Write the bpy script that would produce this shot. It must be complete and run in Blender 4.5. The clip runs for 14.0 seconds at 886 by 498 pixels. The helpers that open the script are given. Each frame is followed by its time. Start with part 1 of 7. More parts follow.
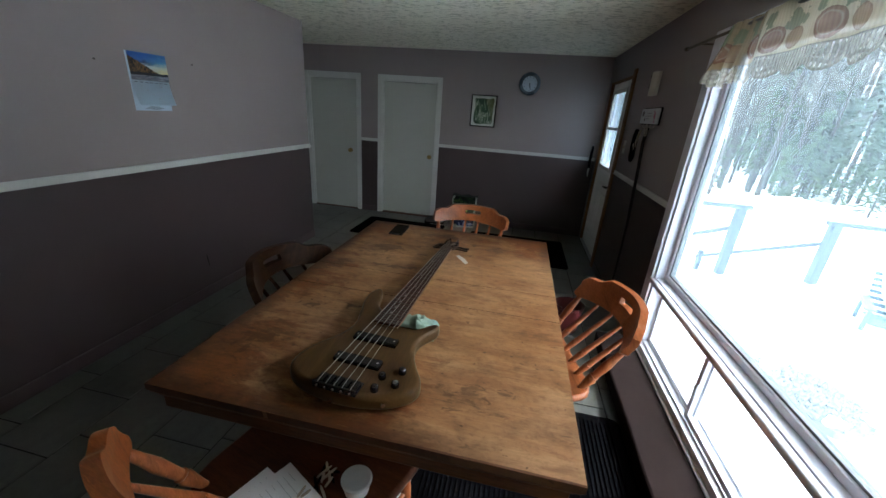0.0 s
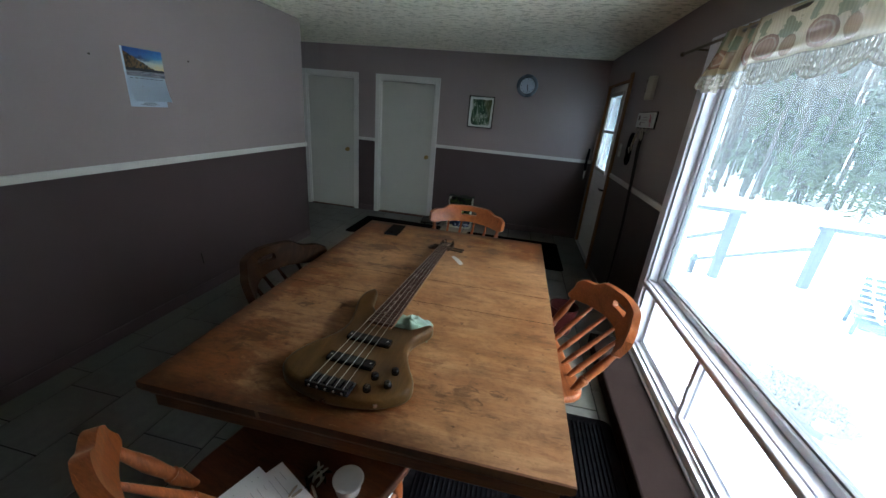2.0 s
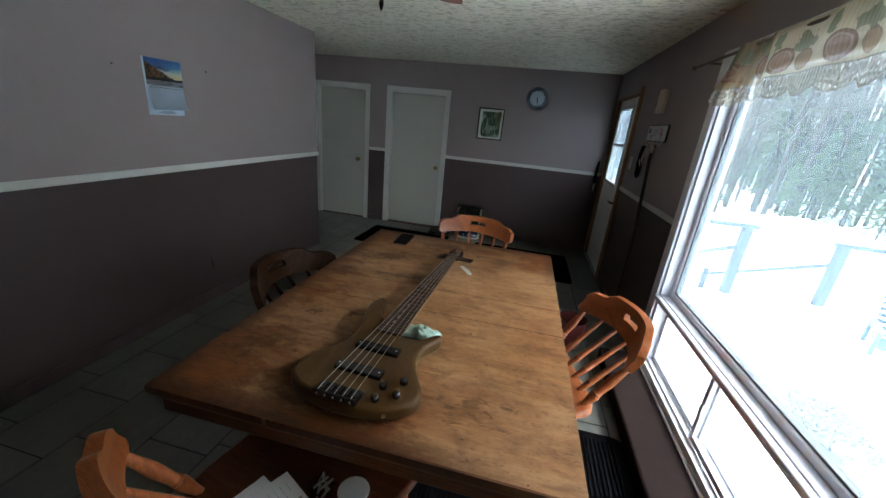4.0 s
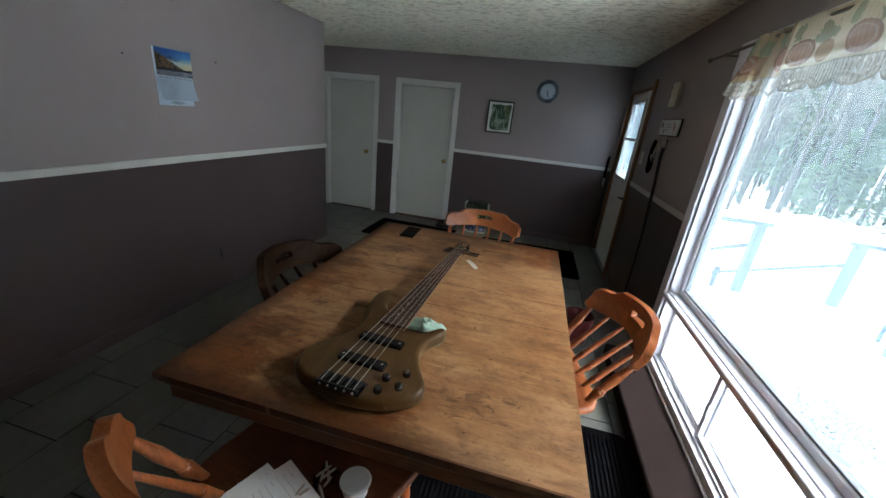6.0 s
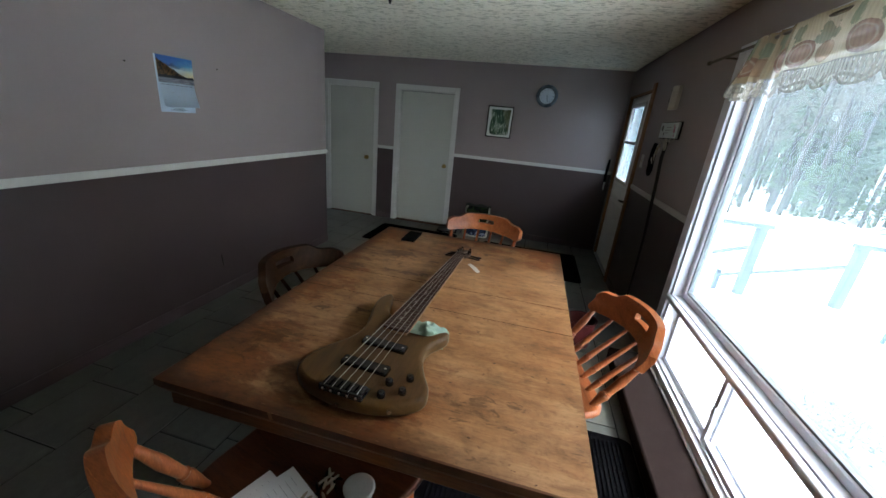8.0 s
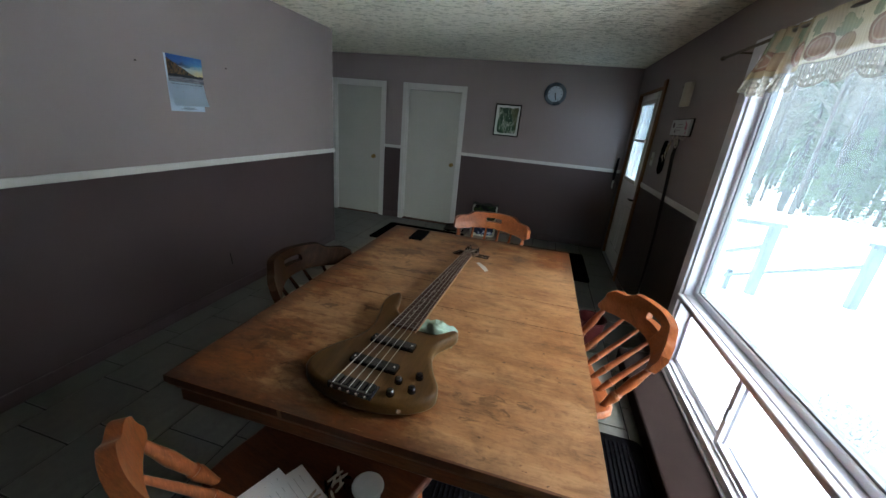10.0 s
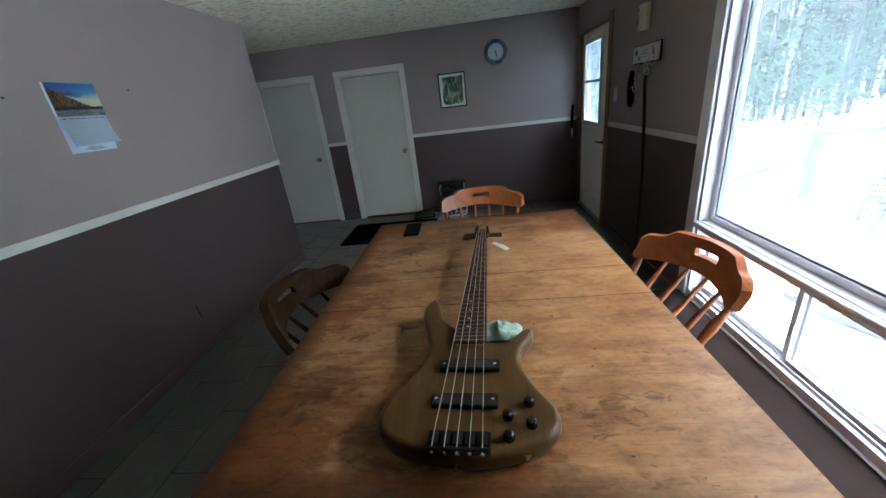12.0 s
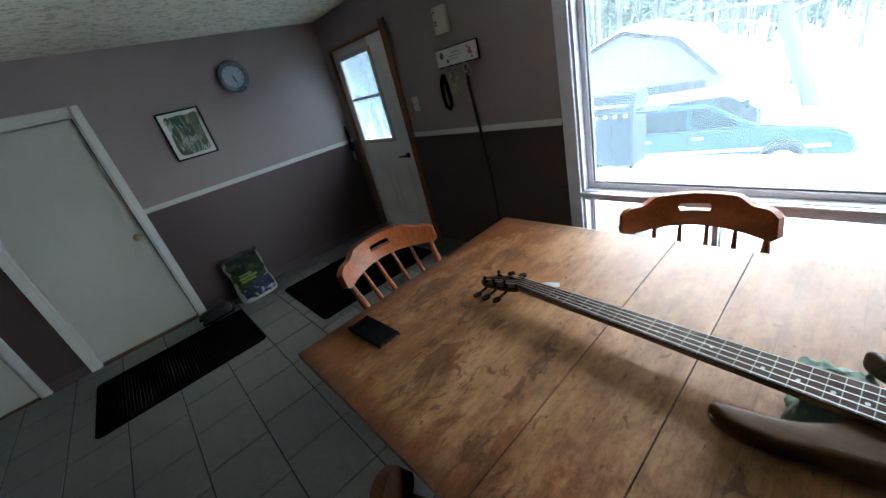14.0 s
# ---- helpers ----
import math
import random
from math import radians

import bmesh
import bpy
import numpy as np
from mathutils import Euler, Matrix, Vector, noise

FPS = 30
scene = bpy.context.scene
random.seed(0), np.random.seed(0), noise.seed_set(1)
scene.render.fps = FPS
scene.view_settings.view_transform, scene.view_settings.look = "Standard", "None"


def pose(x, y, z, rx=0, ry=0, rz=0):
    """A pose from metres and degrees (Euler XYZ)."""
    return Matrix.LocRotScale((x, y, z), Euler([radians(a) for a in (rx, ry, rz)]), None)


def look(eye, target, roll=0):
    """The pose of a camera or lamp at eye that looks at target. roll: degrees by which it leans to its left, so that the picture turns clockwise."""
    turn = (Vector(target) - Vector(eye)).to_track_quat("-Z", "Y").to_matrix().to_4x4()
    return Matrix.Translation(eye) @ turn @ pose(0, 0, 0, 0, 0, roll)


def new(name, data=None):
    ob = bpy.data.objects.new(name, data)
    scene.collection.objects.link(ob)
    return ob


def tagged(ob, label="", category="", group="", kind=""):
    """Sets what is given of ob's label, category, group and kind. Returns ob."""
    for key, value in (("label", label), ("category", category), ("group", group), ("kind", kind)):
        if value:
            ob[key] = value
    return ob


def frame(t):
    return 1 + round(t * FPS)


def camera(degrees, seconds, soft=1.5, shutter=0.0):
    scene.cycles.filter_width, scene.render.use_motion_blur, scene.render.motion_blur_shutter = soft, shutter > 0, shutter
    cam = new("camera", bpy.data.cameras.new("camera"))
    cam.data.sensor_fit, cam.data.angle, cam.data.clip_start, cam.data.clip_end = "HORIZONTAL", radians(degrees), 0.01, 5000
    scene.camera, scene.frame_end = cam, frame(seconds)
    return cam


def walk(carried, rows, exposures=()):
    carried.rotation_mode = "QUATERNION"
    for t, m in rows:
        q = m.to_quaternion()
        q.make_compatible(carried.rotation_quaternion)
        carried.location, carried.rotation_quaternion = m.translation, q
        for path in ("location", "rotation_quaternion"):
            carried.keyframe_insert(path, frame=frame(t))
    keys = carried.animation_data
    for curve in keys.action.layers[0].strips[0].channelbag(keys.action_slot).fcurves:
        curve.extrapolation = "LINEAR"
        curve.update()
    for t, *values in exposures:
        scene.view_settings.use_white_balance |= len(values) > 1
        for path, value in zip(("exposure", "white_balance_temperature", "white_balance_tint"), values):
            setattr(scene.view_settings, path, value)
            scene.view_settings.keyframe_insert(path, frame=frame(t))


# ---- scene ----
from mathutils import geometry

# ---- camera and walk ----
cam = camera(101.05, 14.0)
ROWS = [
    (0, -0.0183, 0.0170, 1.5885, 10.458, -20.754, 4.191),
    (0.5, -0.0127, 0.0154, 1.5902, 10.049, -21.188, 4.538),
    (1, -0.0111, 0.0187, 1.5953, 9.510, -20.338, 4.771),
    (1.5, -0.0102, 0.0236, 1.5824, 9.106, -20.544, 5.295),
    (2, -0.0118, 0.0159, 1.5935, 9.852, -20.686, 5.095),
    (2.5, -0.0235, 0.0153, 1.5871, 10.421, -20.361, 5.216),
    (3, -0.0259, 0.0121, 1.5888, 10.472, -19.046, 4.868),
    (5.5, -0.0197, 0.0261, 1.5785, 12.398, -19.718, 6.936),
    (6, -0.0176, 0.0252, 1.5804, 12.297, -20.184, 6.058),
    (6.5, -0.0234, 0.0250, 1.5736, 12.980, -20.329, 6.155),
    (7, -0.0187, 0.0268, 1.5762, 12.880, -20.169, 5.914),
    (7.5, -0.0215, 0.0257, 1.5763, 12.611, -19.775, 5.836),
    (8, -0.0249, 0.0265, 1.5708, 12.455, -19.370, 5.554),
    (10.5, -0.0374, 0.0402, 1.5502, 13.602, -19.678, 5.268),
    (11, -0.0092, 0.0803, 1.5302, 12.711, -21.735, 3.705),
    (11.5, -0.0430, 0.1716, 1.5202, 14.464, -23.114, 0.189),
    (12, -0.3608, 0.2408, 1.4929, 6.662, -21.842, -6.926),
    (12.5, -0.6955, 0.3080, 1.4524, 0.991, -24.721, -10.922),
    (13, -0.8915, 0.6469, 1.4602, -8.060, -22.496, -16.471),
    (13.5, -1.0505, 0.9015, 1.4690, -26.022, -23.670, -14.476),
    (14, -1.2300, 1.2950, 1.5690, -36.950, -25.140, -14.970),
]
walk(cam, [(t, pose(x, y, z, 90 + pitch, 0, yaw) @ pose(0, 0, 0, 0, 0, roll)) for t, x, y, z, yaw, pitch, roll in ROWS],
     exposures=((0.0, 3.57, 6620, 10), (3.2, 3.55, 6720, 10), (5.5, 3.69, 6820, 11), (11.3, 3.83, 6820, 11), (12.5, 4.35, 6280, 10), (13.0, 4.53, 6280, 10), (13.5, 4.53, 6330, 10), (14.0, 4.10, 6520, 10)))

# ---- world and light: a bright overcast winter day outside, no lamp inside ----
world = bpy.data.worlds.new("overcast")
scene.world = world
world.use_nodes = True
wn = world.node_tree
wn.nodes.clear()
sky = wn.nodes.new("ShaderNodeTexSky")
sky.sky_type = "NISHITA"
sky.sun_disc = False
sky.sun_elevation = radians(39)
sky.sun_rotation = radians(76)
sky.air_density, sky.dust_density, sky.ozone_density = 1.0, 6.0, 1.0
soft = wn.nodes.new("ShaderNodeMixRGB")
soft.inputs[0].default_value = 0.93
soft.inputs[2].default_value = (6.8, 7.9, 9.1, 1)
back = wn.nodes.new("ShaderNodeBackground")
back.inputs[1].default_value = 0.15
wout = wn.nodes.new("ShaderNodeOutputWorld")
wn.links.new(sky.outputs[0], soft.inputs[1])
wn.links.new(soft.outputs[0], back.inputs[0])
wn.links.new(back.outputs[0], wout.inputs[0])
sun_data = bpy.data.lights.new("sun", "SUN")
sun_data.energy, sun_data.angle, sun_data.color = 0.26, radians(28), (0.98, 0.99, 1)
sun = new("sun", sun_data)
sun.matrix_world = look((20, 7, 17), (0, 2, 0))

# ---- plan, in metres ----
XL, XR, YB, YN, ZC = -2.406, 0.991, 5.432, -1.7, 2.352
YEND, XHALL = 3.97, -4.1           # the long wall stops at YEND, a hall runs off behind it
ZRAIL, ZT = 1.104, 0.749
THICK = 0.14


# ---- materials ----
def nodes_of(name):
    m = bpy.data.materials.new(name)
    m.use_nodes = True
    t = m.node_tree
    return m, t, t.nodes["Principled BSDF"]


def coords(t, scale=(1, 1, 1), kind="Object"):
    c = t.nodes.new("ShaderNodeTexCoord")
    g = t.nodes.new("ShaderNodeMapping")
    g.inputs["Scale"].default_value = scale
    t.links.new(c.outputs[kind], g.inputs[0])
    return g.outputs[0]


def noise_of(t, vec, scale, detail=4.0, rough=0.55, distort=0.0):
    n = t.nodes.new("ShaderNodeTexNoise")
    n.inputs["Scale"].default_value, n.inputs["Detail"].default_value = scale, detail
    n.inputs["Roughness"].default_value, n.inputs["Distortion"].default_value = rough, distort
    t.links.new(vec, n.inputs["Vector"])
    return n.outputs[0]


def ramp(t, fac, *stops):
    r = t.nodes.new("ShaderNodeValToRGB")
    while len(r.color_ramp.elements) < len(stops):
        r.color_ramp.elements.new(0.5)
    for e, (p, c) in zip(r.color_ramp.elements, stops):
        e.position, e.color = p, (*c, 1) if len(c) == 3 else c
    t.links.new(fac, r.inputs[0])
    return r.outputs[0]


def mix(t, fac, a, b, kind="MIX"):
    x = t.nodes.new("ShaderNodeMixRGB")
    x.blend_type = kind
    for sock, v in ((x.inputs[0], fac), (x.inputs[1], a), (x.inputs[2], b)):
        if isinstance(v, (int, float)):
            sock.default_value = v
        elif isinstance(v, tuple):
            sock.default_value = (*v, 1)
        else:
            t.links.new(v, sock)
    return x.outputs[0]


def calc(t, op, a, b=0.0, c=0.0):
    x = t.nodes.new("ShaderNodeMath")
    x.operation = op
    for sock, v in zip(x.inputs, (a, b, c)):
        if isinstance(v, (int, float)):
            sock.default_value = v
        else:
            t.links.new(v, sock)
    return x.outputs[0]


def bump(t, p, height, strength=0.3, dist=0.01):
    b = t.nodes.new("ShaderNodeBump")
    b.inputs["Strength"].default_value, b.inputs["Distance"].default_value = strength, dist
    t.links.new(height, b.inputs["Height"])
    t.links.new(b.outputs[0], p.inputs["Normal"])


def plain(name, colour, rough=0.5, metal=0.0, vary=0.12, scale=6.0, grain=60.0, relief=0.05, gloss=0.5):
    """A surface of one colour with wear at two scales."""
    m, t, p = nodes_of(name)
    v = coords(t)
    n1, n2 = noise_of(t, v, scale, 5), noise_of(t, v, grain, 3)
    low, high = tuple(c * (1 - vary) for c in colour), tuple(min(1, c * (1 + vary)) for c in colour)
    col = ramp(t, n1, (0.3, low), (0.7, high))
    col = mix(t, 0.25, col, ramp(t, n2, (0.3, low), (0.7, high)))
    t.links.new(col, p.inputs["Base Color"])
    r = calc(t, "MULTIPLY_ADD", n1, 0.2, rough - 0.1)
    t.links.new(r, p.inputs["Roughness"])
    p.inputs["Metallic"].default_value = metal
    p.inputs["Specular IOR Level"].default_value = gloss
    if relief:
        bump(t, p, n2, relief, 0.004)
    return m


def wood(name, dark, mid, pale, stretch=(1, 12, 12), scale=3.0, rough=0.4, relief=0.08, streak=0.5, coat=0.0, gloss=0.2, scuff=0.0):
    m, t, p = nodes_of(name)
    v = coords(t, stretch)
    big = noise_of(t, v, scale, 6, 0.6, 1.2)
    fine = noise_of(t, v, scale * 9, 4, 0.6, 0.3)
    col = ramp(t, big, (0.28, dark), (0.5, mid), (0.74, pale))
    col = mix(t, streak, col, ramp(t, fine, (0.35, dark), (0.65, pale)))
    worn = ramp(t, noise_of(t, coords(t, tuple(k * 0.6 for k in stretch)), scale * 7, 5, 0.7, 0.4), (0.62, (0, 0, 0)), (0.68, (1, 1, 1)))
    col = mix(t, calc(t, "MULTIPLY", worn, scuff), col, tuple(min(1, k * 1.9) for k in pale))
    info = t.nodes.new("ShaderNodeObjectInfo")
    col = mix(t, calc(t, "MULTIPLY", info.outputs["Random"], 0.18), col, dark)
    t.links.new(col, p.inputs["Base Color"])
    t.links.new(calc(t, "MULTIPLY_ADD", big, 0.20, rough - 0.10), p.inputs["Roughness"])
    p.inputs["Coat Weight"].default_value = coat
    p.inputs["Specular IOR Level"].default_value = gloss
    p.inputs["Coat Roughness"].default_value = 0.25
    bump(t, p, fine, relief, 0.003)
    return m


def wall_paint(name, upper, lower):
    """Two-tone wall paint, one colour above the chair rail and a darker one below."""
    m, t, p = nodes_of(name)
    v = coords(t)
    sep = t.nodes.new("ShaderNodeSeparateXYZ")
    t.links.new(v, sep.inputs[0])
    above = calc(t, "GREATER_THAN", sep.outputs[2], ZRAIL)
    blot = noise_of(t, v, 1.6, 5, 0.6)
    roller = noise_of(t, v, 90, 3, 0.6)
    a = mix(t, blot, tuple(c * 0.94 for c in upper), tuple(c * 1.06 for c in upper))
    b = mix(t, blot, tuple(c * 0.86 for c in lower), tuple(c * 1.14 for c in lower))
    scuffs = ramp(t, noise_of(t, coords(t, (1, 1, 3)), 7, 8, 0.75), (0.66, (0, 0, 0)), (0.76, (1, 1, 1)))
    b = mix(t, calc(t, "MULTIPLY", scuffs, 0.35), b, tuple(c * 1.7 for c in lower))
    t.links.new(mix(t, above, b, a), p.inputs["Base Color"])
    t.links.new(calc(t, "MULTIPLY_ADD", above, 0.12, 0.42), p.inputs["Roughness"])
    bump(t, p, roller, 0.12, 0.002)
    return m


def ceiling_paint():
    """Stomped plaster, cream white: short overlapping ridges like shells, the shade along their lips painted in."""
    m, t, p = nodes_of("textured plaster")
    v = coords(t)
    stroke = noise_of(t, coords(t, (1, 2.3, 1)), 15, 2, 0.5, 0.7)
    dab = noise_of(t, coords(t, (1, 1.6, 1)), 34, 2, 0.5, 0.5)
    relief = mix(t, 0.30, stroke, dab)
    col = mix(t, noise_of(t, v, 1.2, 4), (0.96, 0.905, 0.745), (0.985, 0.945, 0.795))
    # shade in the hollows of the relief, painted into the colour
    groove_shade = ramp(t, relief, (0.40, (1, 1, 1)), (0.49, (0, 0, 0)))
    col = mix(t, calc(t, "MULTIPLY", groove_shade, 0.48), col, (0.30, 0.28, 0.16))
    t.links.new(col, p.inputs["Base Color"])
    p.inputs["Roughness"].default_value = 0.9
    p.inputs["Specular IOR Level"].default_value = 0.2
    bump(t, p, relief, 0.9, 0.020)
    return m


def tile_stone():
    m, t, p = nodes_of("slate-look tile")
    v = coords(t)
    info = t.nodes.new("ShaderNodeObjectInfo")
    n1, n2 = noise_of(t, v, 5, 7, 0.65, 1.0), noise_of(t, v, 40, 5, 0.6)
    col = ramp(t, n1, (0.25, (0.068, 0.071, 0.060)), (0.5, (0.107, 0.111, 0.096)), (0.75, (0.160, 0.163, 0.140)))
    col = mix(t, 0.35, col, ramp(t, n2, (0.3, (0.075, 0.079, 0.074)), (0.7, (0.148, 0.148, 0.136))))
    col = mix(t, calc(t, "MULTIPLY", info.outputs["Random"], 0.3), col, (0.088, 0.093, 0.086))
    t.links.new(col, p.inputs["Base Color"])
    t.links.new(calc(t, "MULTIPLY_ADD", n2, 0.25, 0.3), p.inputs["Roughness"])
    bump(t, p, mix(t, 0.5, n1, n2), 0.25, 0.006)
    return m


def table_wood():
    """Old pine boards: pale where the varnish is worn through, brown where it is left, with stains, knots and pits."""
    m, t, p = nodes_of("worn pine tabletop")
    v = coords(t)
    sep = t.nodes.new("ShaderNodeSeparateXYZ")
    t.links.new(v, sep.inputs[0])
    x, y = sep.outputs[0], sep.outputs[1]

    def spot(cx, cy, rx, ry):
        """1 at the middle of a patch, falling to 0 at its rim."""
        dx = calc(t, "DIVIDE", calc(t, "SUBTRACT", x, cx), rx)
        dy = calc(t, "DIVIDE", calc(t, "SUBTRACT", y, cy), ry)
        return calc(t, "MAXIMUM", 0.0, calc(t, "SUBTRACT", 1.0, calc(t, "SQRT", calc(t, "ADD", calc(t, "MULTIPLY", dx, dx), calc(t, "MULTIPLY", dy, dy)))))

    def cut(value, lo, hi):
        return ramp(t, value, (lo, (0, 0, 0)), (hi, (1, 1, 1)))

    def soft_mult(col, weight, noise_, dark, pale):
        return mix(t, weight, col, ramp(t, noise_, (0.30, dark), (0.50, (1, 1, 1)), (0.70, pale)), "MULTIPLY")

    grain = noise_of(t, coords(t, (1.0, 9, 1)), 3.4, 6, 0.6, 0.8)
    fine = noise_of(t, coords(t, (4, 80, 1)), 5, 4, 0.6)
    col = ramp(t, grain, (0.30, (0.352, 0.196, 0.088)), (0.5, (0.405, 0.240, 0.114)), (0.70, (0.465, 0.292, 0.150)))
    # each board of its own tone
    board = calc(t, "FRACT", calc(t, "MULTIPLY", calc(t, "SINE", calc(t, "MULTIPLY", calc(t, "FLOOR", calc(t, "MULTIPLY", y, 8.0)), 12.9)), 437.5))
    col = mix(t, calc(t, "MULTIPLY", board, 0.26), col, (0.300, 0.145, 0.055))
    # soft clouds where thin varnish is left, and paler rubbed ones
    cloud = noise_of(t, coords(t, (1.0, 1.5, 1)), 2.3, 4, 0.5, 0.9)
    col = mix(t, calc(t, "MULTIPLY", cut(cloud, 0.45, 0.62), 0.70), col, mix(t, grain, (0.200, 0.086, 0.030), (0.285, 0.132, 0.048)))
    rub = noise_of(t, coords(t, (1.0, 2.2, 1)), 2.0, 6, 0.58, 0.4)
    col = mix(t, calc(t, "MULTIPLY", cut(rub, 0.47, 0.68), 0.50), col, (0.52, 0.345, 0.190))
    drift = noise_of(t, coords(t, (0.8, 3.2, 1)), 3.4, 7, 0.62, 0.5)
    leaf = calc(t, "MULTIPLY", spot(0.12, 1.60, 0.55, 0.30), 0.10)
    col = mix(t, calc(t, "MULTIPLY", cut(calc(t, "ADD", drift, leaf), 0.50, 0.64), 0.46), col, mix(t, grain, (0.190, 0.072, 0.022), (0.300, 0.125, 0.040)))
    # darker varnish kept along the rim, ragged inwards
    ex = calc(t, "SUBTRACT", 0.6495, calc(t, "ABSOLUTE", calc(t, "SUBTRACT", x, -0.3935)))
    ey = calc(t, "SUBTRACT", 0.9495, calc(t, "ABSOLUTE", calc(t, "SUBTRACT", y, 1.6655)))
    edge = calc(t, "MINIMUM", ex, ey)
    rag = noise_of(t, coords(t, (1.0, 2.0, 1)), 5.0, 9, 0.70, 0.3)
    bare = calc(t, "MULTIPLY", cut(calc(t, "ADD", x, 0.5), 0.25, 0.65), calc(t, "SUBTRACT", 1.0, cut(calc(t, "MULTIPLY", y, 0.4), 0.80, 0.93)))
    left = calc(t, "ADD", calc(t, "MULTIPLY", edge, -2.9), calc(t, "MULTIPLY_ADD", rag, 6.0, -2.28))
    left = calc(t, "ADD", left, calc(t, "MULTIPLY", spot(-1.00, 0.80, 0.42, 0.50), 0.8))
    left = calc(t, "ADD", left, calc(t, "MULTIPLY", spot(-1.02, 2.62, 0.34, 0.30), 1.6))
    left = calc(t, "SUBTRACT", left, calc(t, "MULTIPLY", bare, 1.6))
    col = mix(t, calc(t, "MULTIPLY", cut(left, 0.10, 0.80), 0.86), col, mix(t, cut(rag, 0.35, 0.65), (0.090, 0.028, 0.008), (0.235, 0.076, 0.018)))
    # a flaking corner: red-brown varnish with a crisp broken border
    flake = calc(t, "ADD", calc(t, "MULTIPLY", calc(t, "MINIMUM", calc(t, "SUBTRACT", 0.256, x), calc(t, "SUBTRACT", 2.615, y)), -5.0), calc(t, "MULTIPLY_ADD", rag, 4.0, -2.05))
    flake = calc(t, "ADD", flake, calc(t, "MULTIPLY", spot(0.20, 2.60, 0.46, 0.36), 2.5))
    col = mix(t, calc(t, "MULTIPLY", cut(flake, 0.48, 0.54), 0.88), col, mix(t, grain, (0.150, 0.046, 0.013), (0.245, 0.088, 0.026)))
    rim = cut(calc(t, "ADD", edge, calc(t, "MULTIPLY", calc(t, "SUBTRACT", rag, 0.5), 0.16)), 0.010, 0.075)
    col = mix(t, calc(t, "MULTIPLY", calc(t, "MULTIPLY", calc(t, "SUBTRACT", 1.0, rim), calc(t, "SUBTRACT", 1.0, bare)), 0.80), col, (0.050, 0.016, 0.006))
    nose = calc(t, "LESS_THAN", calc(t, "ADD", ey, calc(t, "MULTIPLY", calc(t, "SUBTRACT", rag, 0.5), 0.012)), 0.007)
    col = mix(t, calc(t, "MULTIPLY", nose, 0.80), col, (0.075, 0.026, 0.010))
    # dark scrapes, most of them near the far end, with a grey-brown stain round them
    def near_scrapes(k):
        total = calc(t, "MULTIPLY", spot(-0.72, 2.10, 0.32, 0.20), k)
        for cx, cy, rx, ry, w in ((-0.60, 1.83, 0.20, 0.12, 1.1), (-0.50, 2.45, 0.42, 0.13, 1.0), (-0.40, 2.22, 0.26, 0.16, 0.7), (-0.86, 1.02, 0.24, 0.18, 1.0), (-0.12, 2.30, 0.20, 0.14, 0.8), (-0.78, 1.32, 0.24, 0.10, 0.7), (-0.10, 0.95, 0.26, 0.12, 0.6), (-0.95, 1.75, 0.12, 0.30, 0.7)):
            total = calc(t, "ADD", total, calc(t, "MULTIPLY", spot(cx, cy, rx, ry), w * k))
        return total

    smudge = noise_of(t, coords(t, (1.0, 1.4, 1)), 4.2, 5, 0.6, 0.5)
    col = mix(t, calc(t, "MULTIPLY", cut(calc(t, "ADD", smudge, near_scrapes(0.24)), 0.56, 0.80), 0.55), col, (0.120, 0.062, 0.030))
    scrape = noise_of(t, coords(t, (1.3, 2.6, 1)), 8.5, 8, 0.66, 0.9)
    dark = cut(calc(t, "ADD", scrape, near_scrapes(0.20)), 0.62, 0.68)
    col = mix(t, calc(t, "MULTIPLY", dark, 0.64), col, mix(t, fine, (0.045, 0.017, 0.006), (0.125, 0.050, 0.016)))
    pit = cut(noise_of(t, coords(t, (1, 1.8, 1)), 30, 2, 0.5), 0.735, 0.755)
    col = mix(t, calc(t, "MULTIPLY", pit, 0.8), col, (0.055, 0.025, 0.012))
    # fine grain lines, saw marks and small scratches
    line = noise_of(t, coords(t, (2.0, 46, 1)), 3.0, 6, 0.68, 0.6)
    col = soft_mult(col, 0.50, line, (0.66, 0.60, 0.54), (1.14, 1.13, 1.11))
    speck = noise_of(t, coords(t, (1, 1.8, 1)), 38, 6, 0.72, 0.4)
    col = soft_mult(col, 0.65, speck, (0.50, 0.44, 0.40), (1.16, 1.15, 1.14))
    blot = noise_of(t, coords(t, (1, 2.0, 1)), 8.5, 6, 0.66, 0.6)
    col = soft_mult(col, 0.72, blot, (0.50, 0.42, 0.35), (1.15, 1.14, 1.12))
    dent = cut(noise_of(t, coords(t, (1, 1.3, 1)), 19, 3, 0.5, 0.8), 0.71, 0.74)
    col = mix(t, calc(t, "MULTIPLY", dent, 0.6), col, (0.085, 0.035, 0.014))
    scratch = cut(noise_of(t, coords(t, (3.5, 60, 1)), 2.6, 2, 0.5, 2.5), 0.71, 0.74)
    col = mix(t, calc(t, "MULTIPLY", scratch, 0.35), col, (0.50, 0.35, 0.22))
    col = mix(t, 1.0, col, (0.665, 0.585, 0.55), "MULTIPLY")
    # dirt in the seams: two open joints of the leaf, fainter glued ones between the boards
    wander = calc(t, "MULTIPLY", calc(t, "SUBTRACT", noise_of(t, coords(t), 3.0, 3), 0.5), 0.006)

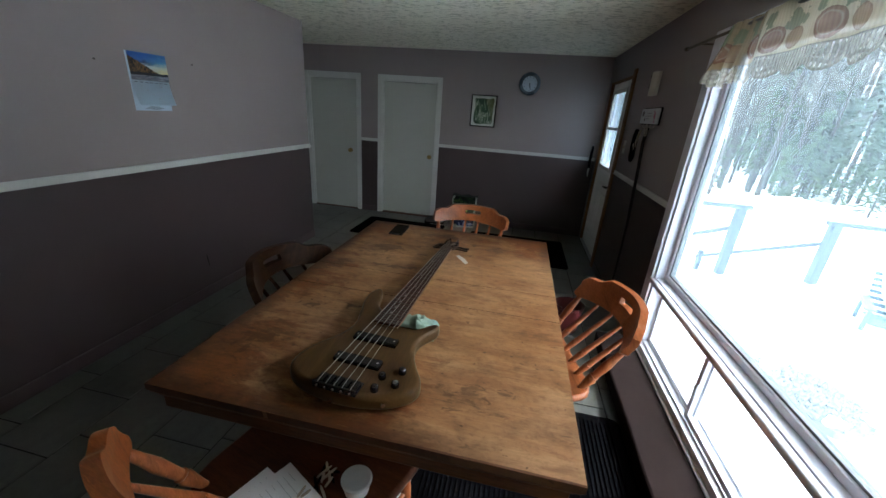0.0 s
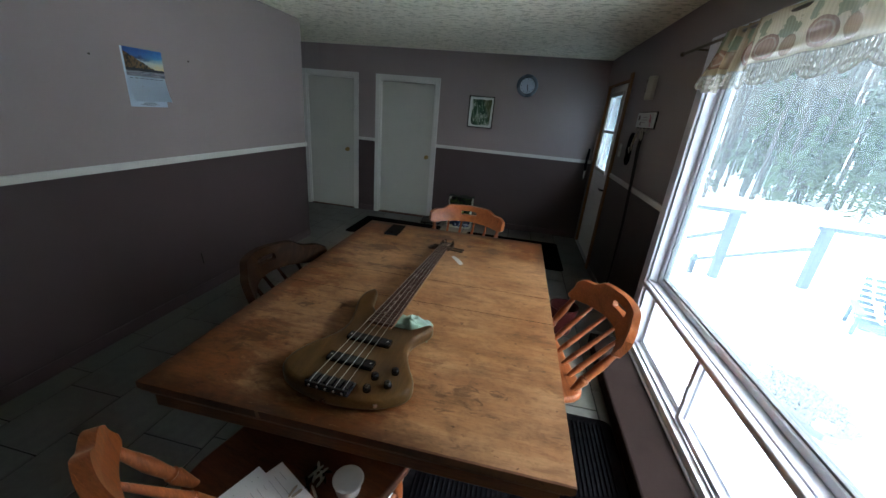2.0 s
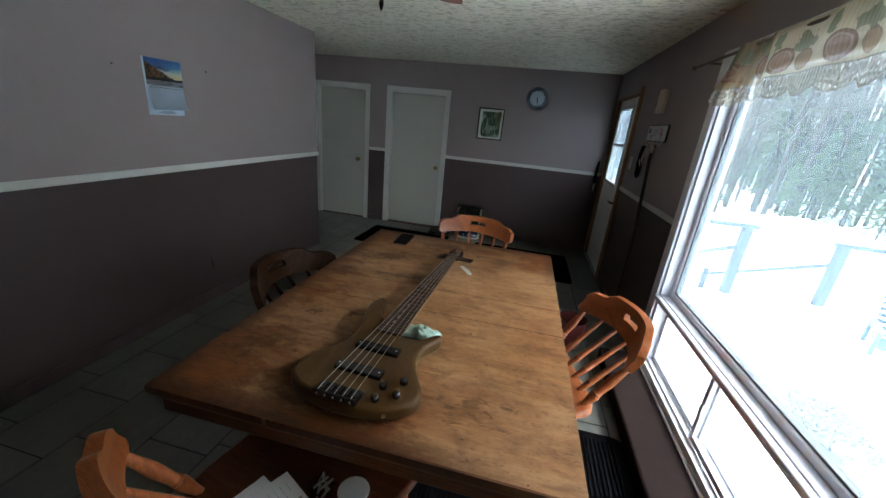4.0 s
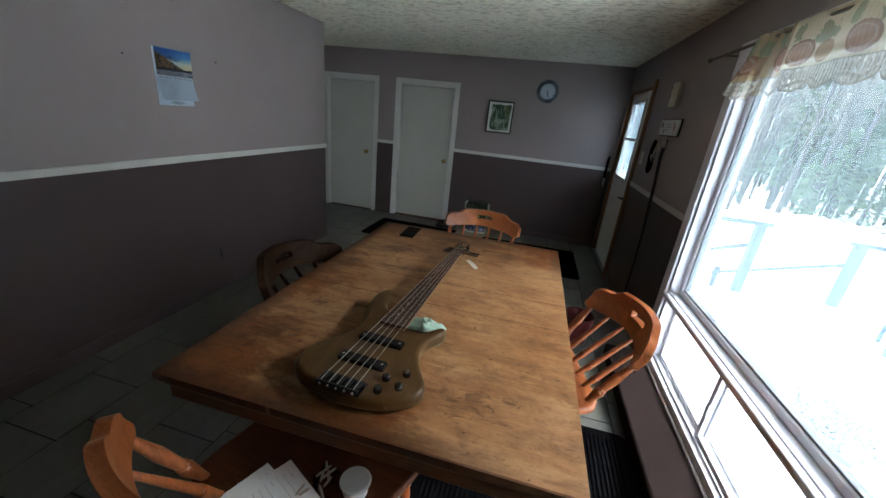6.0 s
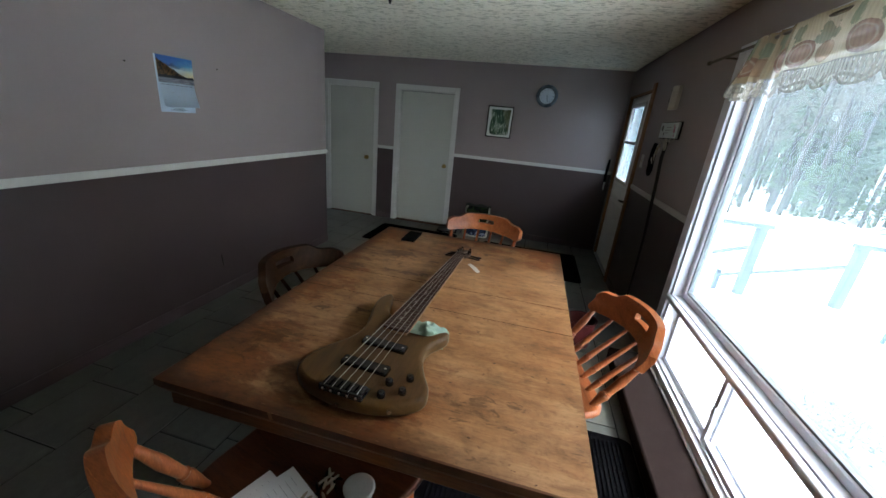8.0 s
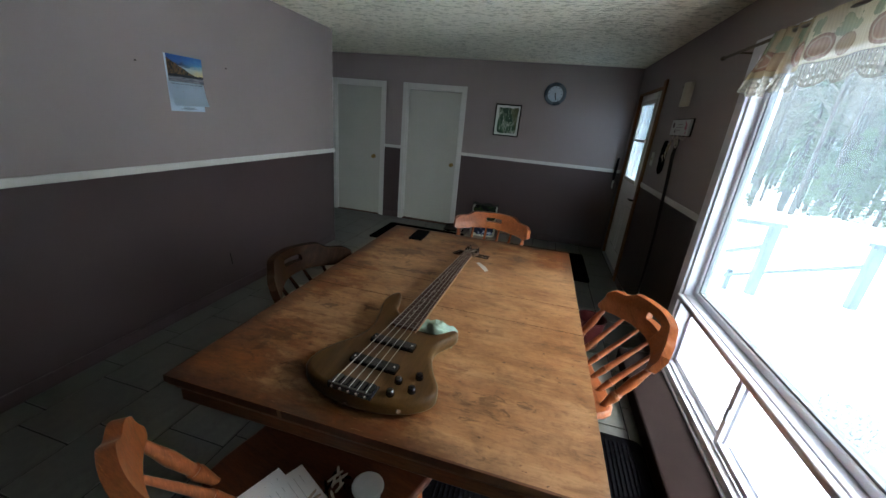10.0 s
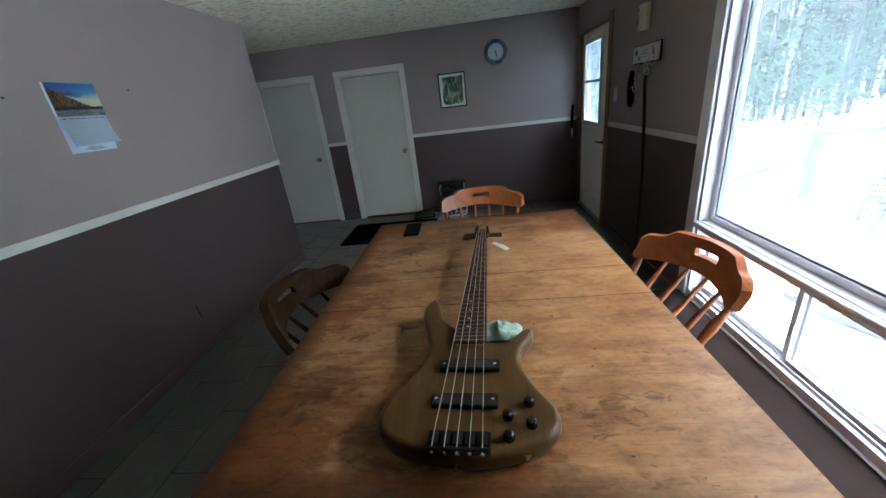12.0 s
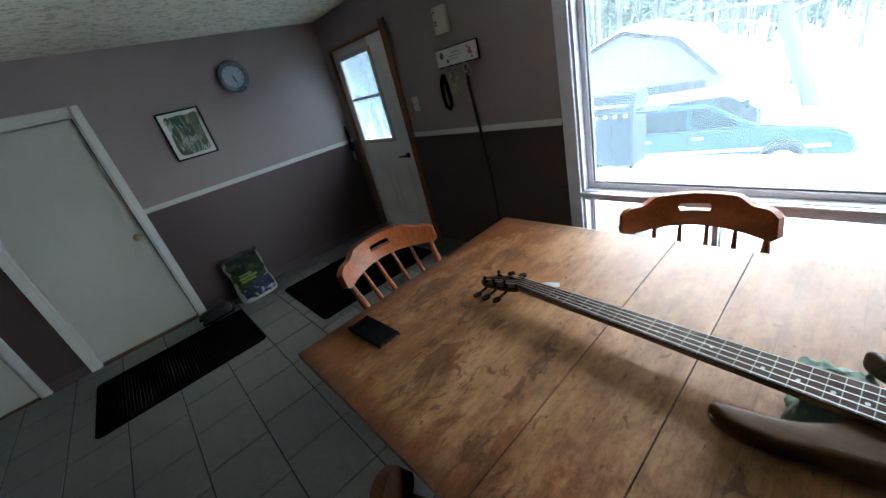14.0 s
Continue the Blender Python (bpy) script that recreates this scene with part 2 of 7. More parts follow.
    def seam(at, wide, weight, broken):
        near_ = calc(t, "LESS_THAN", calc(t, "ABSOLUTE", calc(t, "SUBTRACT", calc(t, "ADD", y, wander if broken else 0.0), at)), wide)
        if broken:
            near_ = calc(t, "MULTIPLY", near_, cut(drift, 0.40, 0.52))
        return calc(t, "MULTIPLY", near_, weight)

    for at in (1.4917, 1.7389):
        col = mix(t, seam(at, 0.0019, 0.85, False), col, (0.035, 0.015, 0.007))
    for at in (0.90, 1.065, 1.215, 1.36, 1.90, 2.06, 2.235, 2.42):
        col = mix(t, seam(at, 0.0016, 0.40, True), col, (0.075, 0.032, 0.013))
    t.links.new(col, p.inputs["Base Color"])
    t.links.new(calc(t, "MULTIPLY_ADD", rag, 0.20, 0.34), p.inputs["Roughness"])
    p.inputs["Specular IOR Level"].default_value = 0.24
    bump(t, p, mix(t, 0.5, line, speck), 0.06, 0.003)
    return m


def snow_mat():
    m, t, p = nodes_of("snow")
    v = coords(t)
    n1, n2 = noise_of(t, v, 0.7, 5), noise_of(t, v, 30, 4)
    t.links.new(mix(t, n1, (0.84, 0.87, 0.90), (0.90, 0.91, 0.92)), p.inputs["Base Color"])
    p.inputs["Roughness"].default_value = 0.75
    bump(t, p, mix(t, 0.4, n1, n2), 0.4, 0.05)
    return m


def glass_mat(name="window glass", tint=(0.89, 0.95, 0.965), haze=0.15):
    m, t, p = nodes_of(name)
    p.inputs["Base Color"].default_value = (*tint, 1)
    p.inputs["Transmission Weight"].default_value = 1.0
    p.inputs["Roughness"].default_value = 0.0
    p.inputs["IOR"].default_value = 1.05
    # translucent film: lens glare over the bright view, put into the glass, plus condensation
    film = t.nodes.new("ShaderNodeBsdfTranslucent")
    film.inputs[0].default_value = (0.110, 0.150, 0.172, 1)
    both = t.nodes.new("ShaderNodeMixShader")
    veil = calc(t, "MULTIPLY_ADD", noise_of(t, coords(t), 2.2, 5, 0.6), haze, haze * 0.6)
    t.links.new(veil, both.inputs[0])
    t.links.new(p.outputs[0], both.inputs[1])
    t.links.new(film.outputs[0], both.inputs[2])
    t.links.new(both.outputs[0], t.nodes["Material Output"].inputs[0])
    return m


def needle_mat(name, a, b):
    m, t, p = nodes_of(name)
    v = coords(t)
    geo = t.nodes.new("ShaderNodeNewGeometry")
    col = mix(t, geo.outputs["Random Per Island"], a, b)
    t.links.new(mix(t, calc(t, "MULTIPLY", noise_of(t, v, 2, 4), 0.5), col, tuple(c * 1.5 for c in b)), p.inputs["Base Color"])
    p.inputs["Roughness"].default_value = 0.8
    return m


M_WALL = wall_paint("two-tone mauve paint", (0.270, 0.222, 0.214), (0.061, 0.040, 0.0395))
M_CEIL = ceiling_paint()
M_TILE = tile_stone()
M_GROUT = plain("dark grout", (0.022, 0.022, 0.02), 0.9, relief=0.2)
M_WHITE = plain("white trim paint", (0.57, 0.56, 0.525), 0.4, vary=0.06, relief=0.04)
M_DOOR = plain("off-white door paint", (0.46, 0.458, 0.40), 0.42, vary=0.04, scale=2, relief=0.03)
M_STEEL_DOOR = plain("painted steel door", (0.84, 0.84, 0.82), 0.4, vary=0.06, scale=3)
M_VINYL = plain("weathered white window frame", (0.66, 0.665, 0.72), 0.36, vary=0.10, scale=9, relief=0.06)
M_BROWN = wood("raw brown casing", (0.16, 0.07, 0.025), (0.24, 0.115, 0.045), (0.31, 0.16, 0.07), (12, 12, 1), 2.0, 0.55)
M_TABLE = table_wood()
M_EDGE = wood("dark table edge", (0.045, 0.014, 0.005), (0.095, 0.030, 0.010), (0.16, 0.058, 0.020), (1, 12, 12), 3, 0.4)
M_MAPLE = wood("honey-orange maple", (0.122, 0.033, 0.010), (0.228, 0.061, 0.018), (0.345, 0.108, 0.036), (2, 14, 3), 2.5, 0.38, 0.03, 0.35, 0.05, 0.20, 0.35)
M_DARKOAK = wood("dark walnut stain", (0.011, 0.0046, 0.0025), (0.024, 0.0098, 0.005), (0.046, 0.020, 0.009), (2, 14, 3), 2.5, 0.50, 0.004, 0.12, 0.0, 0.035)
M_SEAT = wood("dark red-brown seat", (0.045, 0.012, 0.005), (0.085, 0.024, 0.009), (0.13, 0.040, 0.014), (2, 14, 3), 2.5, 0.4, 0.05, 0.35)
M_CASE = plain("matt black case", (0.008, 0.008, 0.009), 0.85, vary=0.2, relief=0.1, gloss=0.04)
M_BODY = wood("oiled walnut", (0.037, 0.0176, 0.0052), (0.059, 0.0280, 0.0086), (0.086, 0.0425, 0.0145), (9, 1.0, 9), 2.2, 0.36, 0.02, 0.30, gloss=0.18)
M_ROSE = wood("rosewood fingerboard", (0.020, 0.009, 0.006), (0.040, 0.017, 0.011), (0.065, 0.029, 0.018), (14, 1.5, 14), 4, 0.5, gloss=0.1)
M_HEAD = wood("dark headstock face", (0.014, 0.008, 0.005), (0.028, 0.014, 0.009), (0.045, 0.022, 0.013), (14, 1.5, 14), 4, 0.5, gloss=0.08)
M_NECK = wood("oiled neck", (0.12, 0.06, 0.025), (0.17, 0.09, 0.04), (0.23, 0.13, 0.06), (14, 1.5, 14), 3, 0.45)
M_BLACK = plain("black plastic", (0.005, 0.005, 0.006), 0.18, vary=0.2, relief=0.0, gloss=0.5)
M_KNOB = plain("polished black knob", (0.004, 0.004, 0.005), 0.12, vary=0.2, relief=0.0, gloss=0.6)
M_RUBBER = plain("black rubber", (0.005, 0.005, 0.006), 0.9, vary=0.3, grain=120, relief=0.2, gloss=0.0)
M_GASKET = plain("grey gasket", (0.16, 0.18, 0.19), 0.7)
M_CHROME = plain("chrome", (0.62, 0.62, 0.62), 0.22, 1.0, vary=0.05, relief=0.0)
M_STRING = plain("nickel string", (0.44, 0.425, 0.40), 0.40, 1.0, vary=0.05, relief=0.0)
M_FRET = plain("dull fret wire", (0.20, 0.195, 0.185), 0.45, 0.9, vary=0.05, relief=0.0)
M_BRASS = plain("worn brass", (0.30, 0.21, 0.085), 0.30, 1.0, vary=0.12, relief=0.0)
M_ALU = plain("dull aluminium", (0.50, 0.51, 0.53), 0.38, 0.9, vary=0.1)
M_BRONZE = plain("dark bronze", (0.075, 0.065, 0.055), 0.4, 0.8)
M_KEY = plain("dull key metal", (0.46, 0.40, 0.33), 0.4, 0.6)
M_ROD = plain("antique brass rod", (0.085, 0.062, 0.040), 0.45, 0.4)
M_PAPER = plain("white paper", (0.88, 0.90, 0.92), 0.7, vary=0.02, relief=0.02)
M_PEARL = plain("dull pearl", (0.34, 0.34, 0.32), 0.35, relief=0)
M_INK = plain("grey ink", (0.10, 0.11, 0.13), 0.8, relief=0.0)
M_FAINT = plain("faint grey print", (0.42, 0.43, 0.46), 0.8, relief=0.0)
M_CREAM = plain("cream plastic", (0.55, 0.50, 0.40), 0.45, vary=0.08)
# near-black fill for the added dado box and behind the door gaps
M_DARK_FILL = plain("near-black filler paint", (0.020, 0.014, 0.013), 0.8, gloss=0.0)
M_SNOW = snow_mat()
M_SNOWROOF = plain("grey eave boards", (0.30, 0.30, 0.30), 0.8)
M_GLASS = glass_mat()
M_SLIDER = glass_mat("clean slider glass", (0.93, 0.96, 0.965), 0.02)
M_DOORGLASS = glass_mat("tinted door glass", (0.58, 0.70, 0.80), 0.40)
M_DECK = wood("frosted grey deck board", (0.48, 0.49, 0.51), (0.58, 0.59, 0.61), (0.68, 0.69, 0.71), (10, 1, 10), 2, 0.8)
M_POST = wood("weathered blue-grey post", (0.035, 0.05, 0.062), (0.06, 0.08, 0.10), (0.10, 0.125, 0.145), (9, 9, 1), 3, 0.8)
M_BARK = plain("grey bark", (0.045, 0.042, 0.038), 0.9, vary=0.4, scale=2, relief=0.3)
M_NEEDLE = needle_mat("spruce needles", (0.026, 0.046, 0.022), (0.055, 0.080, 0.034))
M_TWIG = needle_mat("grey twigs", (0.050, 0.047, 0.038), (0.085, 0.078, 0.062))


# ---- mesh helpers ----
def finish(name, bm, material, parent=None, label="", smooth=35):
    me = bpy.data.meshes.new(name)
    bmesh.ops.recalc_face_normals(bm, faces=bm.faces)
    bm.to_mesh(me)
    bm.free()
    for one in material if isinstance(material, (list, tuple)) else [material]:
        me.materials.append(one)
    if smooth:
        me.shade_smooth()
        me.set_sharp_from_angle(angle=radians(smooth))
        if len(me.polygons) < 3000:          # broad faces stay truly flat beside their rounded edges
            mid_area = sorted(f.area for f in me.polygons)[len(me.polygons) // 2]
            for f in me.polygons:
                if f.area > 6 * mid_area:
                    f.use_smooth = False
    ob = new(name, me)
    if parent is not None:
        ob.parent = parent
    if label:
        ob["label"] = label
    return ob


def part(name, bm, material, parent, label=""):
    return finish(name, bm, material, parent, label)


def thing(name, label, category, m=None, group="", kind=""):
    ob = tagged(new(name), label, category, group, kind)
    if m is not None:
        ob.matrix_world = m
    return ob


def box(bm, lo, hi, bevel=0.0, m=None, segments=2):
    got = bmesh.ops.create_cube(bm, size=1)["verts"]
    size, mid = [b - a for a, b in zip(lo, hi)], [(a + b) / 2 for a, b in zip(lo, hi)]
    for v in got:
        v.co = Vector([v.co[i] * size[i] + mid[i] for i in range(3)])
    if bevel:
        edges = list({e for v in got for e in v.link_edges})
        got = [v for f in bmesh.ops.bevel(bm, geom=edges, offset=bevel, segments=segments, affect="EDGES", profile=0.5)["faces"] for v in f.verts] + [v for v in got if v.is_valid]
        got = list(set(got))
    if m is not None:
        bmesh.ops.transform(bm, matrix=m, verts=got)
    return got


def boxed(lo, hi, bevel=0.0, m=None):
    bm = bmesh.new()
    box(bm, lo, hi, bevel, m)
    return bm


def turned(bm, profile, a, b, sides=14):
    """A lathed piece from point a to point b; profile holds (fraction of the length, radius)."""
    a, b = Vector(a), Vector(b)
    q = (b - a).to_track_quat("Z", "Y").to_matrix()
    rings = []
    for f, r in profile:
        c = a + (b - a) * f
        rings.append([bm.verts.new(c + q @ Vector((r * math.cos(k * math.tau / sides), r * math.sin(k * math.tau / sides), 0))) for k in range(sides)])
    for lo, hi in zip(rings, rings[1:]):
        for k in range(sides):
            bm.faces.new((lo[k], lo[(k + 1) % sides], hi[(k + 1) % sides], hi[k]))
    bm.faces.new(rings[0][::-1])
    bm.faces.new(rings[-1])


def tube(bm, points, radius, sides=8):
    """A round bar along points; radius is one number or one for each point."""
    points = [Vector(p) for p in points]
    radii = radius if isinstance(radius, (list, tuple)) else [radius] * len(points)
    rings, ref = [], Vector((0.13, 0.29, 0.95)).normalized()
    for i, p in enumerate(points):
        d = (points[min(i + 1, len(points) - 1)] - points[max(i - 1, 0)]).normalized()
        u = d.cross(ref)
        if u.length < 0.05:
            u = d.cross(Vector((1, 0, 0)))
        u.normalize()
        w = d.cross(u)
        rings.append([bm.verts.new(p + radii[i] * (u * math.cos(k * math.tau / sides) + w * math.sin(k * math.tau / sides))) for k in range(sides)])
    for lo, hi in zip(rings, rings[1:]):
        for k in range(sides):
            bm.faces.new((lo[k], lo[(k + 1) % sides], hi[(k + 1) % sides], hi[k]))
    bm.faces.new(rings[0][::-1])
    bm.faces.new(rings[-1])


def smooth_loop(pts, steps=6):
    """A closed rounded outline through pts."""
    out, n = [], len(pts)
    for i in range(n):
        p0, p1, p2, p3 = (Vector(pts[(i + k - 1) % n]) for k in range(4))
        for s in range(steps):
            f = s / steps
            out.append(0.5 * ((2 * p1) + (p2 - p0) * f + (2 * p0 - 5 * p1 + 4 * p2 - p3) * f * f + (3 * p1 - p0 - 3 * p2 + p3) * f ** 3))
    return out


def slab(bm, outline, z0, z1, round_=0.0, steps=4):
    """An outline raised from z0 to z1 with rounded rims, of the width round_."""
    n = len(outline)
    pts = [Vector((p[0], p[1])) for p in outline]
    area = sum(pts[i].x * pts[(i + 1) % n].y - pts[(i + 1) % n].x * pts[i].y for i in range(n))
    if area < 0:
        pts.reverse()
    inward, gap = [], max(2, n // 14)
    room = [min((pts[i] - pts[j]).length for j in range(n) if min((i - j) % n, (j - i) % n) >= gap) for i in range(n)] if round_ and n > 24 else [9] * n
    room = [min(room[(i + k) % n] for k in range(-2, 3)) for i in range(n)]
    for i in range(n):
        d = (pts[(i + 1) % n] - pts[i - 1]).normalized()
        inward.append(Vector((-d.y, d.x)) * min(1, 0.36 * room[i] / round_ if round_ else 1))
    levels = []
    if round_:
        levels = [(z0 + round_ * (1 - math.cos(math.pi / 2 * s / steps)), round_ * (1 - math.sin(math.pi / 2 * s / steps))) for s in range(steps + 1)]
        levels += [(z1 - round_ * (1 - math.cos(math.pi / 2 * s / steps)), round_ * (1 - math.sin(math.pi / 2 * s / steps))) for s in range(steps, -1, -1)]
    else:
        levels = [(z0, 0.0), (z1, 0.0)]
    rings = [[bm.verts.new((p.x + w.x * off, p.y + w.y * off, z)) for p, w in zip(pts, inward)] for z, off in levels]
    for lo, hi in zip(rings, rings[1:]):
        for k in range(n):
            bm.faces.new((lo[k], lo[(k + 1) % n], hi[(k + 1) % n], hi[k]))
    for ring in (rings[0], rings[-1]):
        for tri in geometry.tessellate_polygon([[Vector((p.x, p.y, 0)) for p in pts]]):
            corner = [ring[i] for i in tri]
            if len(set(corner)) == 3 and bm.faces.get(corner) is None:
                bm.faces.new(corner)


def wall_with_holes(name, axis, at, thick, a0, a1, z0, z1, holes, label):
    """A wall in the plane axis = at that is thick outwards, from a0 to a1 along it, with openings (a, b, low, high) through it."""
    us = sorted({a0, a1, *(h[0] for h in holes), *(h[1] for h in holes)})
    zs = sorted({z0, z1, *(h[2] for h in holes), *(h[3] for h in holes)})
    zs = [z for z in zs if z0 <= z <= z1]
    bm = bmesh.new()

    def solid(i, k):
        if not (0 <= i < len(us) - 1 and 0 <= k < len(zs) - 1):
            return False
        u, z = (us[i] + us[i + 1]) / 2, (zs[k] + zs[k + 1]) / 2
        return not any(h[0] < u < h[1] and h[2] < z < h[3] for h in holes)

    made = {}

    def v(u, z, d):
        key = (round(u, 4), round(z, 4), d)
        if key not in made:
            made[key] = bm.verts.new((at + d, u, z) if axis == "x" else (u, at + d, z))
        return made[key]

    for i in range(len(us) - 1):
        for k in range(len(zs) - 1):
            if not solid(i, k):
                continue
            u, w, lo, hi = us[i], us[i + 1], zs[k], zs[k + 1]
            for d in (0, thick):
                bm.faces.new((v(u, lo, d), v(w, lo, d), v(w, hi, d), v(u, hi, d)))
            for ok, p, q in ((solid(i - 1, k), (u, lo), (u, hi)), (solid(i + 1, k), (w, lo), (w, hi)), (solid(i, k - 1), (u, lo), (w, lo)), (solid(i, k + 1), (u, hi), (w, hi))):
                if not ok:
                    bm.faces.new((v(*p, 0), v(*q, 0), v(*q, thick), v(*p, thick)))
    return tagged(finish(name, bm, M_WALL, smooth=0), label, "wall", kind="structure")


# ---- shell ----
WIN = (0.38, 2.545, 0.10, 2.02)          # the window's opening in the east wall: y, y, z, z
DOOR = (4.29, 5.335, 0.0, 2.05)         # the outer door's opening
WALL_LABEL = "mauve wall over dark plum dado with white chair rail"
wall_with_holes("wall_east", "x", XR, THICK, YN, YB + THICK, 0, ZC, [WIN, DOOR], WALL_LABEL)
wall_with_holes("wall_north", "y", YB, THICK, XHALL - 0.12, XR, 0, ZC, [(-2.078, -1.247, 0, 1.95), (-3.23, -2.457, 0, 1.95)], WALL_LABEL)
wall_with_holes("wall_west", "x", XL, -0.12, YN, YEND, 0, ZC, [], WALL_LABEL)
wall_with_holes("wall_hall", "y", YEND, -0.12, XHALL, XL - 0.12, 0, ZC, [], "plain mauve hall wall")
wall_with_holes("wall_hall_end", "x", XHALL, -0.12, YEND - 0.12, YB, 0, ZC, [], "plain mauve end wall of the hall")
wall_with_holes("wall_south", "y", YN, -0.12, XL - 0.12, XR + THICK, 0, ZC, [], "plain mauve wall behind the table")

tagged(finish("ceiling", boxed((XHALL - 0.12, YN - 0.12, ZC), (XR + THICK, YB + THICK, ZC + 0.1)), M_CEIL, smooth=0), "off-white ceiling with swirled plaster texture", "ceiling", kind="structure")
# the slab is out of sight; its deep eave is added to cut skylight
tagged(finish("roof", boxed((XHALL - 0.5, YN - 0.6, ZC + 0.1), (XR + 1.10, YB + 0.7, ZC + 0.24), 0.01), M_SNOWROOF, smooth=0), "unseen roof slab with wide eaves added to shade the window", "roof", kind="structure")
floor = tagged(finish("floor", boxed((XHALL - 0.12, YN - 0.12, -0.12), (XR + THICK, YB + THICK, -0.006)), M_GROUT, smooth=0), "dark grey slate-look tiled floor", "floor", kind="structure")


def strip(name, lo, hi, material, label, bevel=0.004):
    return tagged(finish(name, boxed(lo, hi, bevel), material), label, "trim", kind="structure")


RL, RH, RD = ZRAIL - 0.022, ZRAIL + 0.022, 0.014
strip("trim_rail_west", (XL, YN, RL), (XL + RD, YEND + RD, RH), M_WHITE, "white painted wooden chair rail")
strip("trim_rail_west_end", (XL - 0.12, YEND, RL), (XL, YEND + RD, RH), M_WHITE, "white painted wooden chair rail")
strip("trim_rail_north_east", (-1.189, YB - RD, RL), (XR, YB, RH), M_WHITE, "white painted wooden chair rail")
strip("trim_rail_north_mid", (-2.399, YB - RD, RL), (-2.136, YB, RH), M_WHITE, "white painted wooden chair rail")
strip("trim_rail_east", (XR - RD, 2.64, RL), (XR, 4.205, RH), M_WHITE, "white painted wooden chair rail")
M_BASE = plain("plum baseboard paint", (0.075, 0.05, 0.05), 0.45)
strip("baseboard_west", (XL, YN, 0), (XL + 0.012, YEND, 0.085), M_BASE, "dark plum painted baseboard")
strip("baseboard_north_east", (-1.189, YB - 0.012, 0), (XR, YB, 0.085), M_BASE, "dark plum painted baseboard")
strip("baseboard_north_mid", (-2.399, YB - 0.012, 0), (-2.136, YB, 0.085), M_BASE, "dark plum painted baseboard")
# added box, not a real plinth: it widens the dado's dark foot
strip("baseboard_window", (0.735, 0.10, 0), (XR, 2.62, 0.10), M_DARK_FILL, "added dark box filling out the dado under the window", 0.012)
strip("baseboard_east", (XR - 0.012, 2.64, 0), (XR, 4.205, 0.085), M_BASE, "dark plum painted baseboard")


# ---- doors ----
def inner_door(name, x0, x1, top, deep, knob_x, label):
    """A flush door in the north wall between x0 and x1; deep: how far it stands back in its frame."""
    d = tagged(finish(name, boxed((x0 + 0.026, YB + deep, 0.016), (x1 - 0.028, YB + deep + 0.038, top - 0.028), 0.003), M_DOOR), label, "door", kind="structure")
    c = 0.058
    for nm, lo, hi in (("casing_side", (x0 - c, YB - 0.018, 0), (x0 + 0.004, YB - 0.001, top + c)), ("casing_side", (x1 - 0.004, YB - 0.018, 0), (x1 + c, YB - 0.001, top + c)), ("casing_head", (x0 + 0.004, YB - 0.018, top - 0.004), (x1 - 0.004, YB - 0.001, top + c))):
        part(nm, boxed(lo, hi, 0.005), M_WHITE, d)
    for lo, hi in (((x0, YB, 0), (x0 + 0.02, YB + 0.12, top)), ((x1 - 0.02, YB, 0), (x1, YB + 0.12, top)), ((x0 + 0.02, YB, top - 0.02), (x1 - 0.02, YB + 0.12, top))):
        part("jamb", boxed(lo, hi, 0.002), M_WHITE, d)
    bm = bmesh.new()
    y = YB + deep
    turned(bm, [(0, 0.03), (0.12, 0.031), (0.16, 0.013), (0.45, 0.012), (0.55, 0.024), (0.75, 0.029), (0.92, 0.024), (1, 0.012)], (knob_x, y, 0.92), (knob_x, y - 0.062, 0.92), 16)
    part("door_knob", bm, M_BRASS, d, "round worn brass door knob")
    part("threshold", boxed((x0 + 0.02, YB, 0), (x1 - 0.02, YB + 0.12, 0.010), 0.002), M_EDGE, d)
    # backing coloured near-black to paint the shade in the gaps round the leaf
    part("back_panel", boxed((x0 - 0.05, YB + THICK + 0.002, 0), (x1 + 0.05, YB + THICK + 0.02, top + 0.05)), M_DARK_FILL, d)
    return d


inner_door("door_1", -2.078, -1.247, 1.95, 0.045, -1.335, "closed off-white flush door with brass knob")
inner_door("door_2", -3.23, -2.457, 1.95, 0.012, -2.580, "closed off-white flush door with brass knob")


